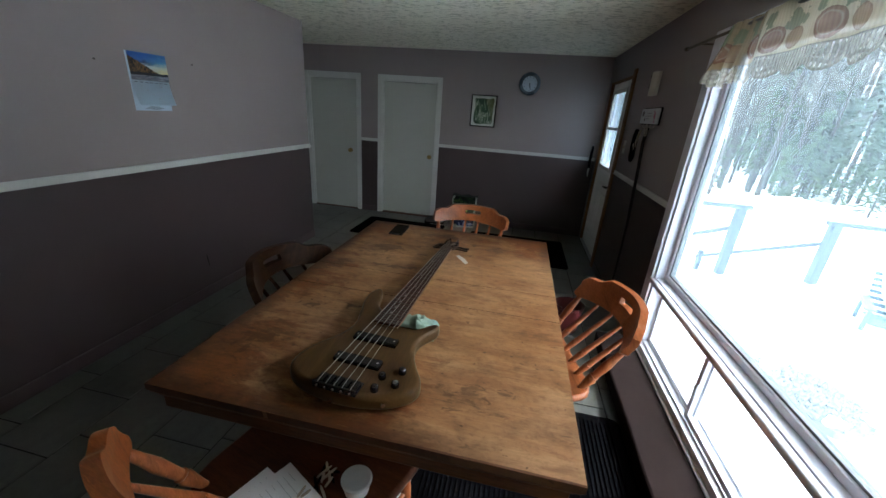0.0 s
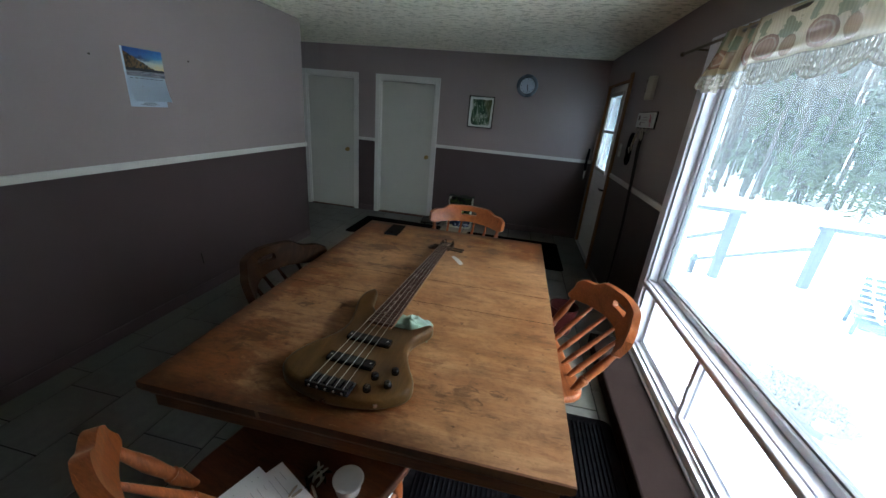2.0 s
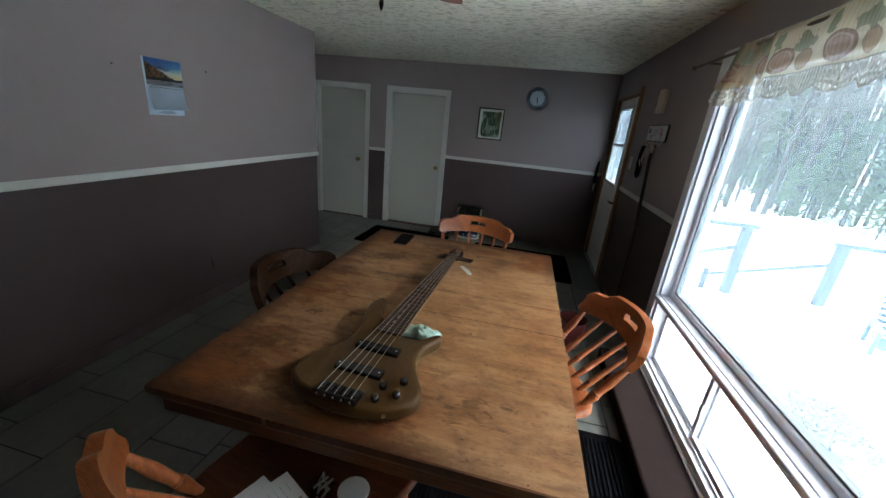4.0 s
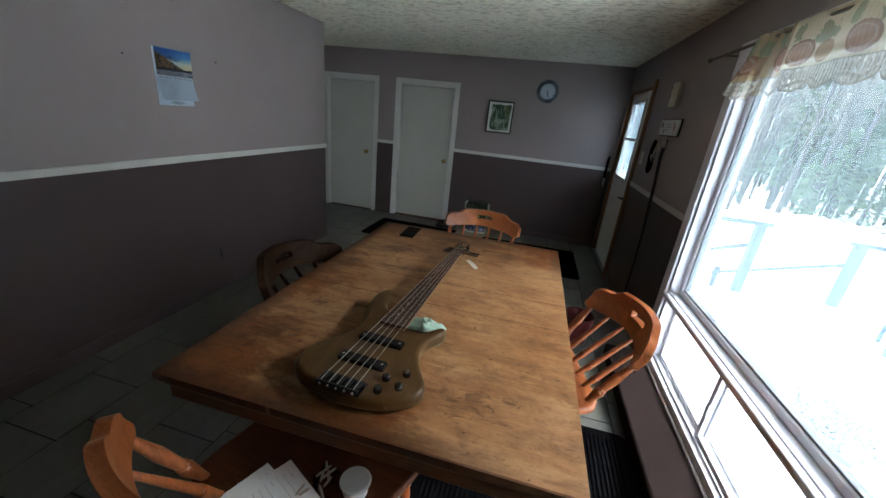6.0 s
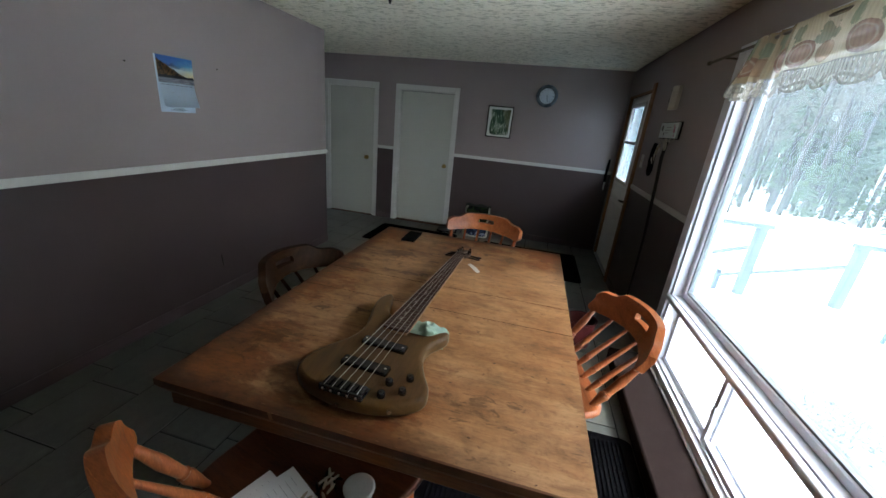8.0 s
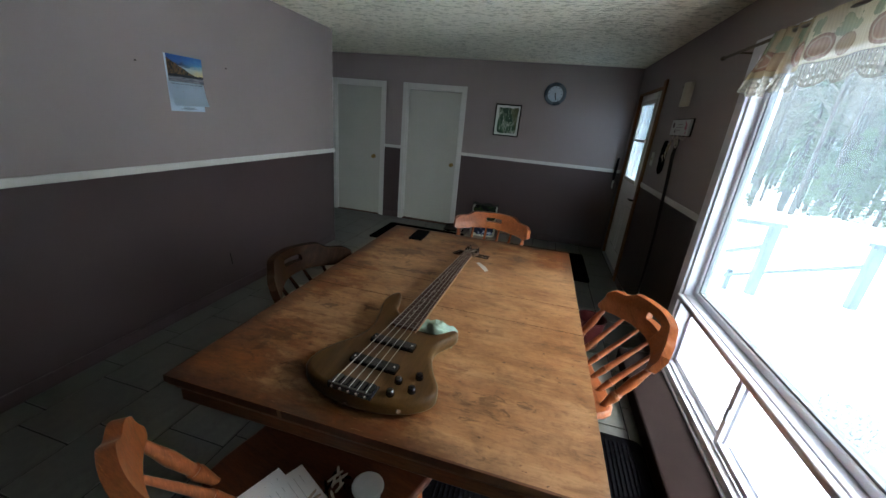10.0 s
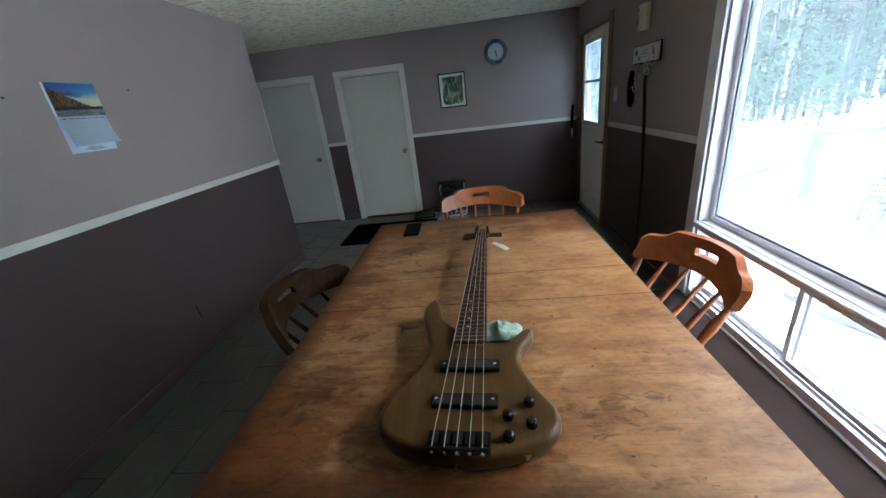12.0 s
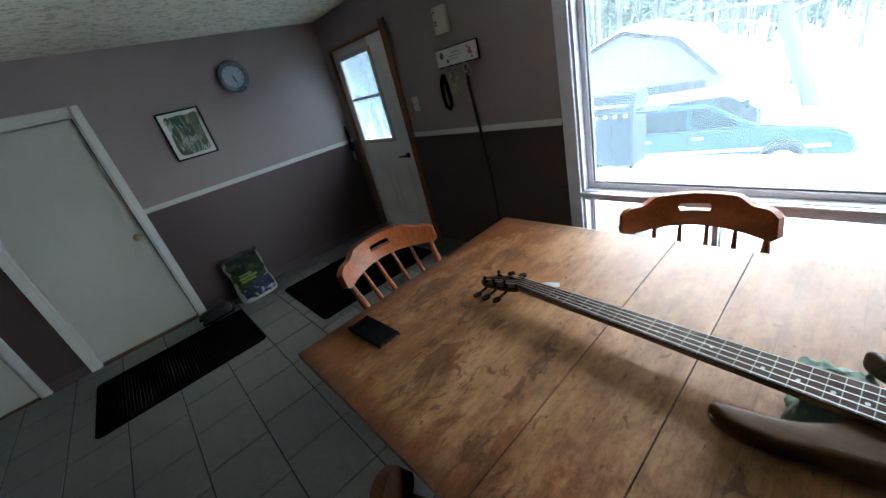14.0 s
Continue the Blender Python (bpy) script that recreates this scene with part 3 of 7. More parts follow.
def outer_door():
    y0, y1, top = DOOR[0], DOOR[1], DOOR[3]
    x = XR + 0.035
    gy0, gy1, gz0, gz1 = 4.625, 5.20, 1.075, 1.925
    bm = bmesh.new()
    for lo, hi in (((x, y0 + 0.02, 0.015), (x + 0.045, gy0, top - 0.02)), ((x, gy1, 0.015), (x + 0.045, y1 - 0.02, top - 0.02)), ((x, gy0, 0.015), (x + 0.045, gy1, gz0)), ((x, gy0, gz1), (x + 0.045, gy1, top - 0.02))):
        box(bm, lo, hi)
    d = tagged(finish("door_3", bm, M_STEEL_DOOR), "closed white steel outer door with two-pane window", "door", kind="structure")
    for lo, hi in (((gy0 - 0.03, gz0 - 0.03), (gy0 + 0.012, gz1 + 0.03)), ((gy1 - 0.012, gz0 - 0.03), (gy1 + 0.03, gz1 + 0.03)), ((gy0 + 0.012, gz0 - 0.03), (gy1 - 0.012, gz0 + 0.012)), ((gy0 + 0.012, gz1 - 0.012), (gy1 - 0.012, gz1 + 0.03))):
        part("glazing_frame", boxed((x - 0.012, lo[0], lo[1]), (x + 0.05, hi[0], hi[1]), 0.004), M_WHITE, d)
    mid = 1.52
    part("meeting_rail", boxed((x - 0.006, gy0 + 0.012, mid - 0.014), (x + 0.04, gy1 - 0.012, mid + 0.014), 0.003), M_ALU, d)
    for lo, hi in ((gz0 + 0.012, mid - 0.014), (mid + 0.014, gz1 - 0.012)):
        g = part("pane", boxed((x + 0.018, gy0 + 0.012, lo), (x + 0.024, gy1 - 0.012, hi)), M_DOORGLASS, d)
        g.visible_shadow = False
    for a, b in ((4.50, 4.80), (4.90, 5.20)):       # pressed panels below the window
        for lo, hi in (((a, 0.20), (a + 0.018, 0.78)), ((b - 0.018, 0.20), (b, 0.78)), ((a + 0.018, 0.20), (b - 0.018, 0.218)), ((a + 0.018, 0.762), (b - 0.018, 0.78))):
            part("panel_moulding", boxed((x - 0.006, lo[0], lo[1]), (x + 0.001, hi[0], hi[1]), 0.003), M_STEEL_DOOR, d)
    for z in (0.985, 0.87):
        part("pressed_line", boxed((x - 0.003, 4.53, z), (x + 0.001, 5.18, z + 0.012), 0.001), M_STEEL_DOOR, d)
    bm = bmesh.new()
    turned(bm, [(0, 0.027), (0.3, 0.027), (0.34, 0.011), (1, 0.011)], (x, 4.445, 0.895), (x - 0.05, 4.445, 0.895))
    tube(bm, [(x - 0.048, 4.445, 0.895), (x - 0.052, 4.49, 0.895), (x - 0.050, 4.55, 0.890)], [0.011, 0.010, 0.008])
    part("lever_handle", bm, M_BRONZE, d, "dark metal lever handle")
    for lo, hi in (((XR, y0, 0), (XR + THICK, y0 + 0.02, top)), ((XR, y1 - 0.02, 0), (XR + THICK, y1, top)), ((XR, y0 + 0.02, top - 0.02), (XR + THICK, y1 - 0.02, top))):
        part("jamb", boxed(lo, hi, 0.002), M_BROWN, d)
    part("casing_side", boxed((XR - 0.02, y0 - 0.075, 0), (XR - 0.001, y0 + 0.006, top + 0.045), 0.004), M_BROWN, d, "bare brown wooden casing")
    part("threshold", boxed((XR, y0 + 0.02, 0), (XR + THICK, y1 - 0.02, 0.015), 0.003), M_ALU, d)


outer_door()


# ---- picture window with two sliding panes below ----
def window():
    y0, y1, z0, z1 = WIN
    w = tagged(finish("window_1", boxed((XR + 0.001, y0, z0), (XR + THICK, y1, z0 + 0.045), 0.003), M_VINYL), "large white picture window with low sliding panes", "window", kind="structure")
    c = 0.085
    for nm, lo, hi in (("casing_side", (y1 - 0.006, z0 - 0.07), (y1 + c, z1 + c)), ("casing_side", (y0 - c, z0 - 0.07), (y0 + 0.006, z1 + c)), ("casing_head", (y0 + 0.006, z1 - 0.006), (y1 - 0.006, z1 + c)), ("casing_foot", (y0 + 0.006, z0 - 0.07), (y1 - 0.006, z0 + 0.006))):
        part(nm, boxed((XR - 0.018, lo[0], lo[1]), (XR - 0.001, hi[0], hi[1]), 0.004), M_VINYL, w)
    for lo, hi in (((y1 - 0.024, z0 + 0.045), (y1, z1)), ((y0, z0 + 0.045), (y0 + 0.024, z1)), ((y0 + 0.024, z1 - 0.024), (y1 - 0.024, z1))):
        part("jamb", boxed((XR + 0.001, lo[0], lo[1]), (XR + THICK, hi[0], hi[1]), 0.002), M_VINYL, w)
    # transom between the big pane and the sliders, with a nosing into the room
    part("transom", boxed((XR + 0.004, y0 + 0.024, 0.565), (XR + THICK, y1 - 0.024, 0.632), 0.004), M_VINYL, w)
    part("transom_nosing", boxed((XR - 0.030, y0 - 0.03, 0.592), (XR + 0.004, y1 - 0.005, 0.628), 0.010), M_VINYL, w, "chipped white sill nosing")
    # sash of the big pane
    gx, s = XR + 0.085, 0.036
    a, b, lo, hi = y0 + 0.024, y1 - 0.024, 0.632, z1 - 0.024
    for p, q in (((b - s, lo), (b, hi)), ((a, lo), (a + s, hi)), ((a + s, lo), (b - s, lo + s)), ((a + s, hi - s), (b - s, hi))):
        part("sash", boxed((gx - 0.03, p[0], p[1]), (gx + 0.03, q[0], q[1]), 0.006), M_VINYL, w)
    for p, q in (((b - s - 0.010, lo + s), (b - s, hi - s)), ((a + s, lo + s), (a + s + 0.010, hi - s)), ((a + s + 0.010, lo + s), (b - s - 0.010, lo + s + 0.010))):
        part("gasket", boxed((gx - 0.018, p[0], p[1]), (gx + 0.016, q[0], q[1])), M_GASKET, w, "grey glazing gasket")
    g = part("pane", boxed((gx - 0.003, a + s, lo + s), (gx + 0.003, b - s, hi - s)), M_GLASS, w)
    g.visible_shadow = False
    # sliders in aluminium tracks
    lo, hi, mid = z0 + 0.045, 0.565, 1.775
    for p, q, dx in ((a, mid + 0.02, 0.055), (mid - 0.02, b, 0.085)):
        x, r = XR + dx, 0.030
        for e, f in (((p, lo), (p + r, hi)), ((q - r, lo), (q, hi)), ((p + r, lo), (q - r, lo + r)), ((p + r, hi - r), (q - r, hi))):
            part("slider_frame", boxed((x - 0.012, e[0], e[1]), (x + 0.012, f[0], f[1]), 0.003), M_VINYL, w)
        g = part("pane", boxed((x - 0.002, p + r, lo + r), (x + 0.002, q - r, hi - r)), M_SLIDER, w)
        g.visible_shadow = False
    for dx in (0.030, 0.070, 0.110):
        part("track", boxed((XR + dx - 0.003, a, lo - 0.001), (XR + dx + 0.003, b, lo + 0.014), 0.001), M_ALU, w)
    part("latch", boxed((XR + 0.036, mid - 0.012, 0.30), (XR + 0.043, mid + 0.012, 0.37), 0.003), M_ALU, w)


window()


# ---- dining table ----
def dining_table():
    x0, x1, y0, y1 = -1.043, 0.256, 0.716, 2.615
    t = thing("dining_table", "old worn pine extension table with inset leaf", "table")
    for a, b in ((y0, 1.4907), (1.4927, 1.7379), (1.7399, y1)):
        part("tabletop_board" if b - a < 0.3 else "tabletop", boxed((x0, a, ZT - 0.024), (x1, b, ZT), 0.0006), M_TABLE, t)
    # stepped moulding under the top's rim
    for lo, hi in (((x0 + 0.004, y0 + 0.004), (x1 - 0.004, y0 + 0.05)), ((x0 + 0.004, y1 - 0.05), (x1 - 0.004, y1 - 0.004)), ((x0 + 0.004, y0 + 0.05), (x0 + 0.05, y1 - 0.05)), ((x1 - 0.05, y0 + 0.05), (x1 - 0.004, y1 - 0.05))):
        part("rim", boxed((lo[0], lo[1], ZT - 0.036), (hi[0], hi[1], ZT - 0.024), 0.005), M_EDGE, t, "dark stained rim")
    i = 0.016
    for lo, hi in (((x0 + i, y0 + i), (x1 - i, y0 + 0.06)), ((x0 + i, y1 - 0.06), (x1 - i, y1 - i)), ((x0 + i, y0 + 0.06), (x0 + 0.06, y1 - 0.06)), ((x1 - 0.06, y0 + 0.06), (x1 - i, y1 - 0.06))):
        part("moulding", boxed((lo[0], lo[1], ZT - 0.056), (hi[0], hi[1], ZT - 0.036), 0.007), M_EDGE, t, "dark stained moulding")
    i = 0.026
    for lo, hi in (((x0 + i, y0 + i), (x1 - i, y0 + i + 0.022)), ((x0 + i, y1 - i - 0.022), (x1 - i, y1 - i)), ((x0 + i, y0 + i + 0.022), (x0 + i + 0.022, y1 - i - 0.022)), ((x1 - i - 0.022, y0 + i + 0.022), (x1 - i, y1 - i - 0.022))):
        part("apron", boxed((lo[0], lo[1], ZT - 0.108), (hi[0], hi[1], ZT - 0.056), 0.004), M_EDGE, t)
    # two turned columns on a long foot, well in from the rim
    xm = (x0 + x1) / 2
    for y in (1.62, 2.10):
        bm = bmesh.new()
        turned(bm, [(0, 0.06), (0.08, 0.07), (0.14, 0.05), (0.35, 0.075), (0.52, 0.085), (0.6, 0.055), (0.65, 0.075), (0.70, 0.055), (0.85, 0.065), (1, 0.08)], (xm, y, 0.09), (xm, y, ZT - 0.10), 18)
        part("column", bm, M_EDGE, t)
        part("foot", boxed((xm - 0.30, y - 0.045, 0), (xm + 0.30, y + 0.045, 0.09), 0.02), M_EDGE, t)
        part("bearer", boxed((xm - 0.50, y - 0.04, ZT - 0.10), (xm + 0.50, y + 0.04, ZT - 0.026), 0.006), M_EDGE, t)
    part("stretcher", boxed((xm - 0.035, 1.665, 0.02), (xm + 0.035, 2.055, 0.075), 0.008), M_EDGE, t)
    return t


dining_table()


# ---- mate's chairs ----
def chair(material, label, m, width=0.62, tall=0.83, bend=0.13, rake=0.45, seat_material=None, crest_lean=0.10, deep=0.135):
    """Seat centre at the origin, the sitter faces +y; the crest rail bends round behind."""
    c = thing("dining_chair", label, "chair", m, "chairs round the table")
    half, seat_z, th = width / 2, 0.44, 0.034
    y_end, bow = -0.27, bend

    def back_y(u):
        return y_end - bow * (1 - u * u)

    def lean_at(z):
        """The spindles lean back; the crest rail on them stands nearly upright."""
        bend_z = tall - 0.085
        return -(min(z, bend_z) - seat_z) * rake - max(0, z - bend_z) * crest_lean

    def top_z(u):
        a = abs(u)
        s = min(1, max(0, (a - 0.52) / 0.22))
        s = s * s * (3 - 2 * s)
        e = max(0, (a - 0.86) / 0.14)
        return tall - 0.034 * s - 0.028 * e * e + 0.006 * (1 - a)

    def low_z(u):
        return tall - deep - 0.020 * u * u + (0.020 * max(0, (abs(u) - 0.90) / 0.10) ** 2)

    bm = bmesh.new()
    us = sorted({round(-1 + k / 20, 3) for k in range(41)} | {-0.22, -0.205, 0.205, 0.22})
    cols = []
    for u in us:
        z0, z3 = low_z(u), top_z(u)
        sm = (z0 * 0.46 + z3 * 0.54)
        hh = 0.017 if abs(u) < 0.206 else 0.008
        d = Vector((half, bow * 2 * u, 0)).normalized()
        nrm = Vector((-d.y, d.x, 0))
        p = Vector((half * u, back_y(u), 0))
        col = []
        for side in (0.5, -0.5):
            for z in (z0, sm - hh, sm + hh, z3):
                q = p + nrm * th * side
                lean = lean_at(z)
                col.append(bm.verts.new((q.x, q.y + lean + 0.06, z)))
        cols.append(col)
    for (ua, a), (ub, b) in zip(zip(us, cols), zip(us[1:], cols[1:])):
        slot = max(abs(ua), abs(ub)) < 0.221
        for r in range(3):
            if r == 1 and slot:
                continue
            bm.faces.new((a[r], b[r], b[r + 1], a[r + 1]))
            bm.faces.new((a[r + 4], a[r + 5], b[r + 5], b[r + 4]))
        bm.faces.new((a[0], a[4], b[4], b[0]))
        bm.faces.new((a[3], b[3], b[7], a[7]))
        if slot:
            bm.faces.new((a[1], b[1], b[5], a[5]))
            bm.faces.new((a[2], a[6], b[6], b[2]))
    for u, a in zip(us, cols):
        if abs(abs(u) - 0.22) < 1e-4:
            bm.faces.new((a[1], a[2], a[6], a[5]))
    for a in (cols[0], cols[-1]):
        for r in range(3):
            bm.faces.new((a[r], a[r + 1], a[r + 5], a[r + 4]))
    crest = part("crest_rail", bm, material, c, "curved crest rail with a hand slot")
    mod = crest.modifiers.new("round", "BEVEL")
    mod.width, mod.segments, mod.limit_method, mod.angle_limit = 0.010, 4, "ANGLE", radians(50)

    outline = smooth_loop([(-0.27, -0.27), (0, -0.295), (0.27, -0.27), (0.305, -0.02), (0.320, 0.20), (0.22, 0.300), (0, 0.315), (-0.22, 0.300), (-0.320, 0.20), (-0.305, -0.02)], 5)
    bm = bmesh.new()
    slab(bm, outline, seat_z - 0.036, seat_z, 0.014)
    part("seat", bm, seat_material or material, c)
    bead = [(0, 0.011), (0.10, 0.013), (0.24, 0.017), (0.255, 0.013), (0.27, 0.017), (0.29, 0.015), (0.6, 0.012), (1, 0.008)]
    stile = [(0, 0.013), (0.08, 0.015), (0.28, 0.024), (0.32, 0.018), (0.34, 0.022), (0.36, 0.017), (0.62, 0.021), (0.80, 0.016), (1, 0.012)]
    for k, u in enumerate((-0.88, -0.53, -0.18, 0.18, 0.53, 0.88)):
        zt = low_z(u) + 0.012
        top = (half * u, back_y(u) + lean_at(zt) + 0.06, zt)
        foot = (0.235 * u / 0.88, -0.235 - 0.020 * (1 - u * u), seat_z - 0.01)
        bm = bmesh.new()
        turned(bm, stile if abs(u) > 0.8 else bead, foot, top, 12)
        part("stile" if abs(u) > 0.8 else "spindle", bm, material, c)
    leg = [(0, 0.013), (0.10, 0.017), (0.16, 0.013), (0.40, 0.023), (0.55, 0.025), (0.60, 0.017), (0.63, 0.023), (0.66, 0.017), (0.85, 0.021), (1, 0.017)]
    feet = {}
    for sx in (-1, 1):
        for sy in (-1, 1):
            lo, hi = Vector((sx * 0.245, sy * 0.235, 0)), Vector((sx * 0.21, sy * 0.195, seat_z - 0.03))
            feet[sx, sy] = (lo, hi)
            bm = bmesh.new()
            turned(bm, leg, lo, hi, 12)
            part("leg", bm, material, c)
    rod = [(0, 0.009), (0.3, 0.013), (0.5, 0.017), (0.7, 0.013), (1, 0.009)]
    mids = {}
    for sx in (-1, 1):
        a, b = (feet[sx, sy][0].lerp(feet[sx, sy][1], 0.36) for sy in (-1, 1))
        mids[sx] = a.lerp(b, 0.5)
        bm = bmesh.new()
        turned(bm, rod, a, b, 10)
        part("stretcher", bm, material, c)
    bm = bmesh.new()
    turned(bm, rod, mids[-1], mids[1], 10)
    part("stretcher", bm, material, c)
    return c


def facing(x, y, fx, fy):
    return pose(x, y, 0, 0, 0, math.degrees(math.atan2(-fx, fy)))


chair(M_MAPLE, "honey-orange maple chair with spindle back at the far end", facing(-0.370, 2.585, -0.064, -0.998), 0.62, 0.845, deep=0.125)
chair(M_MAPLE, "honey-orange maple chair pushed in before the window", facing(0.112, 1.660, -0.975, -0.222), 0.585, 0.808, 0.12, rake=0.66)
chair(M_DARKOAK, "dark walnut-stained chair with spindle back beside the table", facing(-0.746, 1.594, 0.997, -0.073), 0.635, 0.815, 0.18, crest_lean=0.35, deep=0.122)
chair(M_MAPLE, "honey-orange chair with dark seat, turned aside, papers on it", facing(-0.560, 0.854, 0.229, 0.973), 0.614, 0.837, 0.10, 0.577, M_SEAT, 0.16, 0.112)


# ---- bass guitar ----
def bass_guitar():
    g = thing("bass_guitar", "five-string bass guitar, oiled walnut body, lying on the table", "bass guitar")
    z0, z1 = ZT + 0.018, ZT + 0.070
    outline = smooth_loop([
        (-0.545, 1.440), (-0.572, 1.442), (-0.594, 1.395), (-0.592, 1.320), (-0.570, 1.225), (-0.560, 1.140), (-0.585, 1.060),
        (-0.640, 0.985), (-0.672, 0.910), (-0.665, 0.840), (-0.610, 0.788), (-0.505, 0.757), (-0.395, 0.755), (-0.305, 0.782), (-0.246, 0.835),
        (-0.240, 0.895), (-0.272, 0.960), (-0.298, 1.030), (-0.288, 1.100), (-0.236, 1.180), (-0.232, 1.212), (-0.255, 1.212), (-0.300, 1.172),
        (-0.345, 1.155), (-0.400, 1.185), (-0.460, 1.235), (-0.510, 1.300), (-0.530, 1.375)], 6)
    outline = [Vector((p.x + 0.002 * (p.y > 1.0) + 0.012 * min(1, max(0, (-0.45 - p.x) / 0.2)) + 0.022 * min(1, max(0, (1.20 - p.y) / 0.20)), p.y - 0.002 - 0.022 * min(1, max(0, (p.y - 1.22) / 0.2)) + 0.020 * min(1, max(0, (0.90 - p.y) / 0.14)))) for p in outline]
    bm = bmesh.new()
    slab(bm, outline, z0, z1, 0.017, 5)
    part("body", bm, M_BODY, g, "matt oiled walnut body")
    # neck and fingerboard, from the body's end to the nut
    a, b = Vector((-0.418, 1.128, 0)), Vector((-0.362, 2.045, 0))
    d = (b - a).normalized()
    n = Vector((d.y, -d.x, 0))
    rise = lambda f: z1 + 0.012 - 0.004 * f
    ends = ((0.0, 0.049), (1.0, 0.027))

    def bar(name, lo, hi, inset, material, start=0.0, label=""):
        bm = bmesh.new()
        rings = []
        for k in range(13):
            f = start + (1 - start) * k / 12
            w = ends[0][1] + (ends[1][1] - ends[0][1]) * f - inset
            p = a + (b - a) * f
            z = rise(max(0, f))
            pts = [(-w, z + hi), (w, z + hi), (w, z + (lo + hi) / 2), (w * 0.55, z + lo), (-w * 0.55, z + lo), (-w, z + (lo + hi) / 2)]
            rings.append([bm.verts.new((p.x + n.x * q, p.y + n.y * q, zz)) for q, zz in pts])
        for r, s in zip(rings, rings[1:]):
            for k in range(6):
                bm.faces.new((r[k], r[(k + 1) % 6], s[(k + 1) % 6], s[k]))
        bm.faces.new(rings[0][::-1])
        bm.faces.new(rings[-1])
        return part(name, bm, material, g, label)

    bar("neck", -0.030, -0.003, 0.004, M_NECK, 0.0, "oiled brown neck")
    board = bar("fingerboard", -0.003, 0.005, 0.0, M_ROSE, 0.0, "dark rosewood fingerboard")
    for k in range(1, 25):
        f = 1.0 - (1 - 2 ** (-k / 12)) / (1 - 2 ** (-24.6 / 12))
        if f < 0.01:
            continue
        w = ends[0][1] + (ends[1][1] - ends[0][1]) * f
        p = a + (b - a) * f
        bm = bmesh.new()
        box(bm, (-w, -0.0009, 0), (w, 0.0009, 0.0013))
        bmesh.ops.transform(bm, matrix=Matrix.Translation((p.x, p.y, rise(f) + 0.005)) @ Matrix.Rotation(math.atan2(d.y, d.x) - math.pi / 2, 4, "Z"), verts=bm.verts)
        part("fret", bm, M_FRET, board, "nickel fret")
    for k in (3, 5, 7, 9, 12, 15, 17, 19, 21):
        f = 1.0 - (1 - (2 ** (-k / 12) + 2 ** (-(k - 1) / 12)) / 2) / (1 - 2 ** (-24.6 / 12))
        p = a + (b - a) * f + n * (-0.012 if k != 12 else 0.0)
        bm = bmesh.new()
        turned(bm, [(0, 0.004), (1, 0.004)], (p.x, p.y, rise(f) + 0.0045), (p.x, p.y, rise(f) + 0.0058), 10)
        part("inlay", bm, M_PEARL, board, "pale pearl dot inlay")
    bm = bmesh.new()
    box(bm, (-0.027, 0, -0.02), (0.027, 0.008, 0.011), 0.001, Matrix.Translation((b.x, b.y, rise(1))) @ Matrix.Rotation(math.atan2(d.y, d.x) - math.pi / 2, 4, "Z"))
    part("nut", bm, M_BLACK, g)
    # headstock, tipped back
    tip = Matrix.Translation((b.x, b.y, rise(1) - 0.012)) @ Matrix.Rotation(math.atan2(d.y, d.x) - math.pi / 2, 4, "Z") @ Matrix.Rotation(radians(-9), 4, "X")
    bm = bmesh.new()
    slab(bm, smooth_loop([(-0.027, 0.0), (-0.040, 0.05), (-0.041, 0.12), (-0.034, 0.18), (-0.008, 0.205), (0.022, 0.18), (0.038, 0.13), (0.039, 0.06), (0.027, 0.0), (0.0, 0.004)], 5), -0.010, 0.008, 0.004, 3)
    bmesh.ops.transform(bm, matrix=tip, verts=bm.verts)
    part("headstock", bm, M_HEAD, g, "dark walnut headstock")
    posts = [(-0.030, 0.05, -1), (-0.032, 0.105, -1), (-0.028, 0.16, -1), (0.030, 0.075, 1), (0.028, 0.135, 1)]
    for x, y, s in posts:
        bm = bmesh.new()
        turned(bm, [(0, 0.009), (0.5, 0.009), (0.52, 0.0055), (0.9, 0.006), (1, 0.004)], (x, y, 0.004), (x, y, 0.034), 12)
        tube(bm, [(x, y, -0.012), (x + s * 0.045, y, -0.014)], 0.005)
        slab(bm, smooth_loop([(x + s * 0.045, y - 0.010), (x + s * 0.066, y - 0.015), (x + s * 0.078, y), (x + s * 0.066, y + 0.015), (x + s * 0.045, y + 0.010)], 3), -0.018, -0.010, 0.002, 2)
        bmesh.ops.transform(bm, matrix=tip, verts=bm.verts)
        part("tuner", bm, M_BLACK, g, "black tuning machine")
    # pickups, bridge, knobs, strap buttons
    turn = Matrix.Rotation(math.atan2(d.y, d.x) - math.pi / 2, 4, "Z")
    for x, y in ((-0.420, 1.036), (-0.432, 0.912)):
        bm = bmesh.new()
        box(bm, (-0.080, -0.020, 0), (0.080, 0.020, 0.016), 0.005, Matrix.Translation((x, y, z1 - 0.001)) @ turn)
        p = part("pickup", bm, M_BLACK, g, "black soapbar pickup")
        for s in (-0.068, 0.068):
            bm = bmesh.new()
            turned(bm, [(0, 0.004), (0.8, 0.004), (1, 0.003)], (s, 0, 0.015), (s, 0, 0.0172), 8)
            bmesh.ops.transform(bm, matrix=Matrix.Translation((x, y, z1 - 0.001)) @ turn, verts=bm.verts)
            part("screw", bm, M_CHROME, p)
    bx = Matrix.Translation((-0.443, 0.802, z1)) @ turn
    bm = bmesh.new()
    box(bm, (-0.068, -0.030, 0), (0.068, 0.028, 0.004), 0.001, bx)
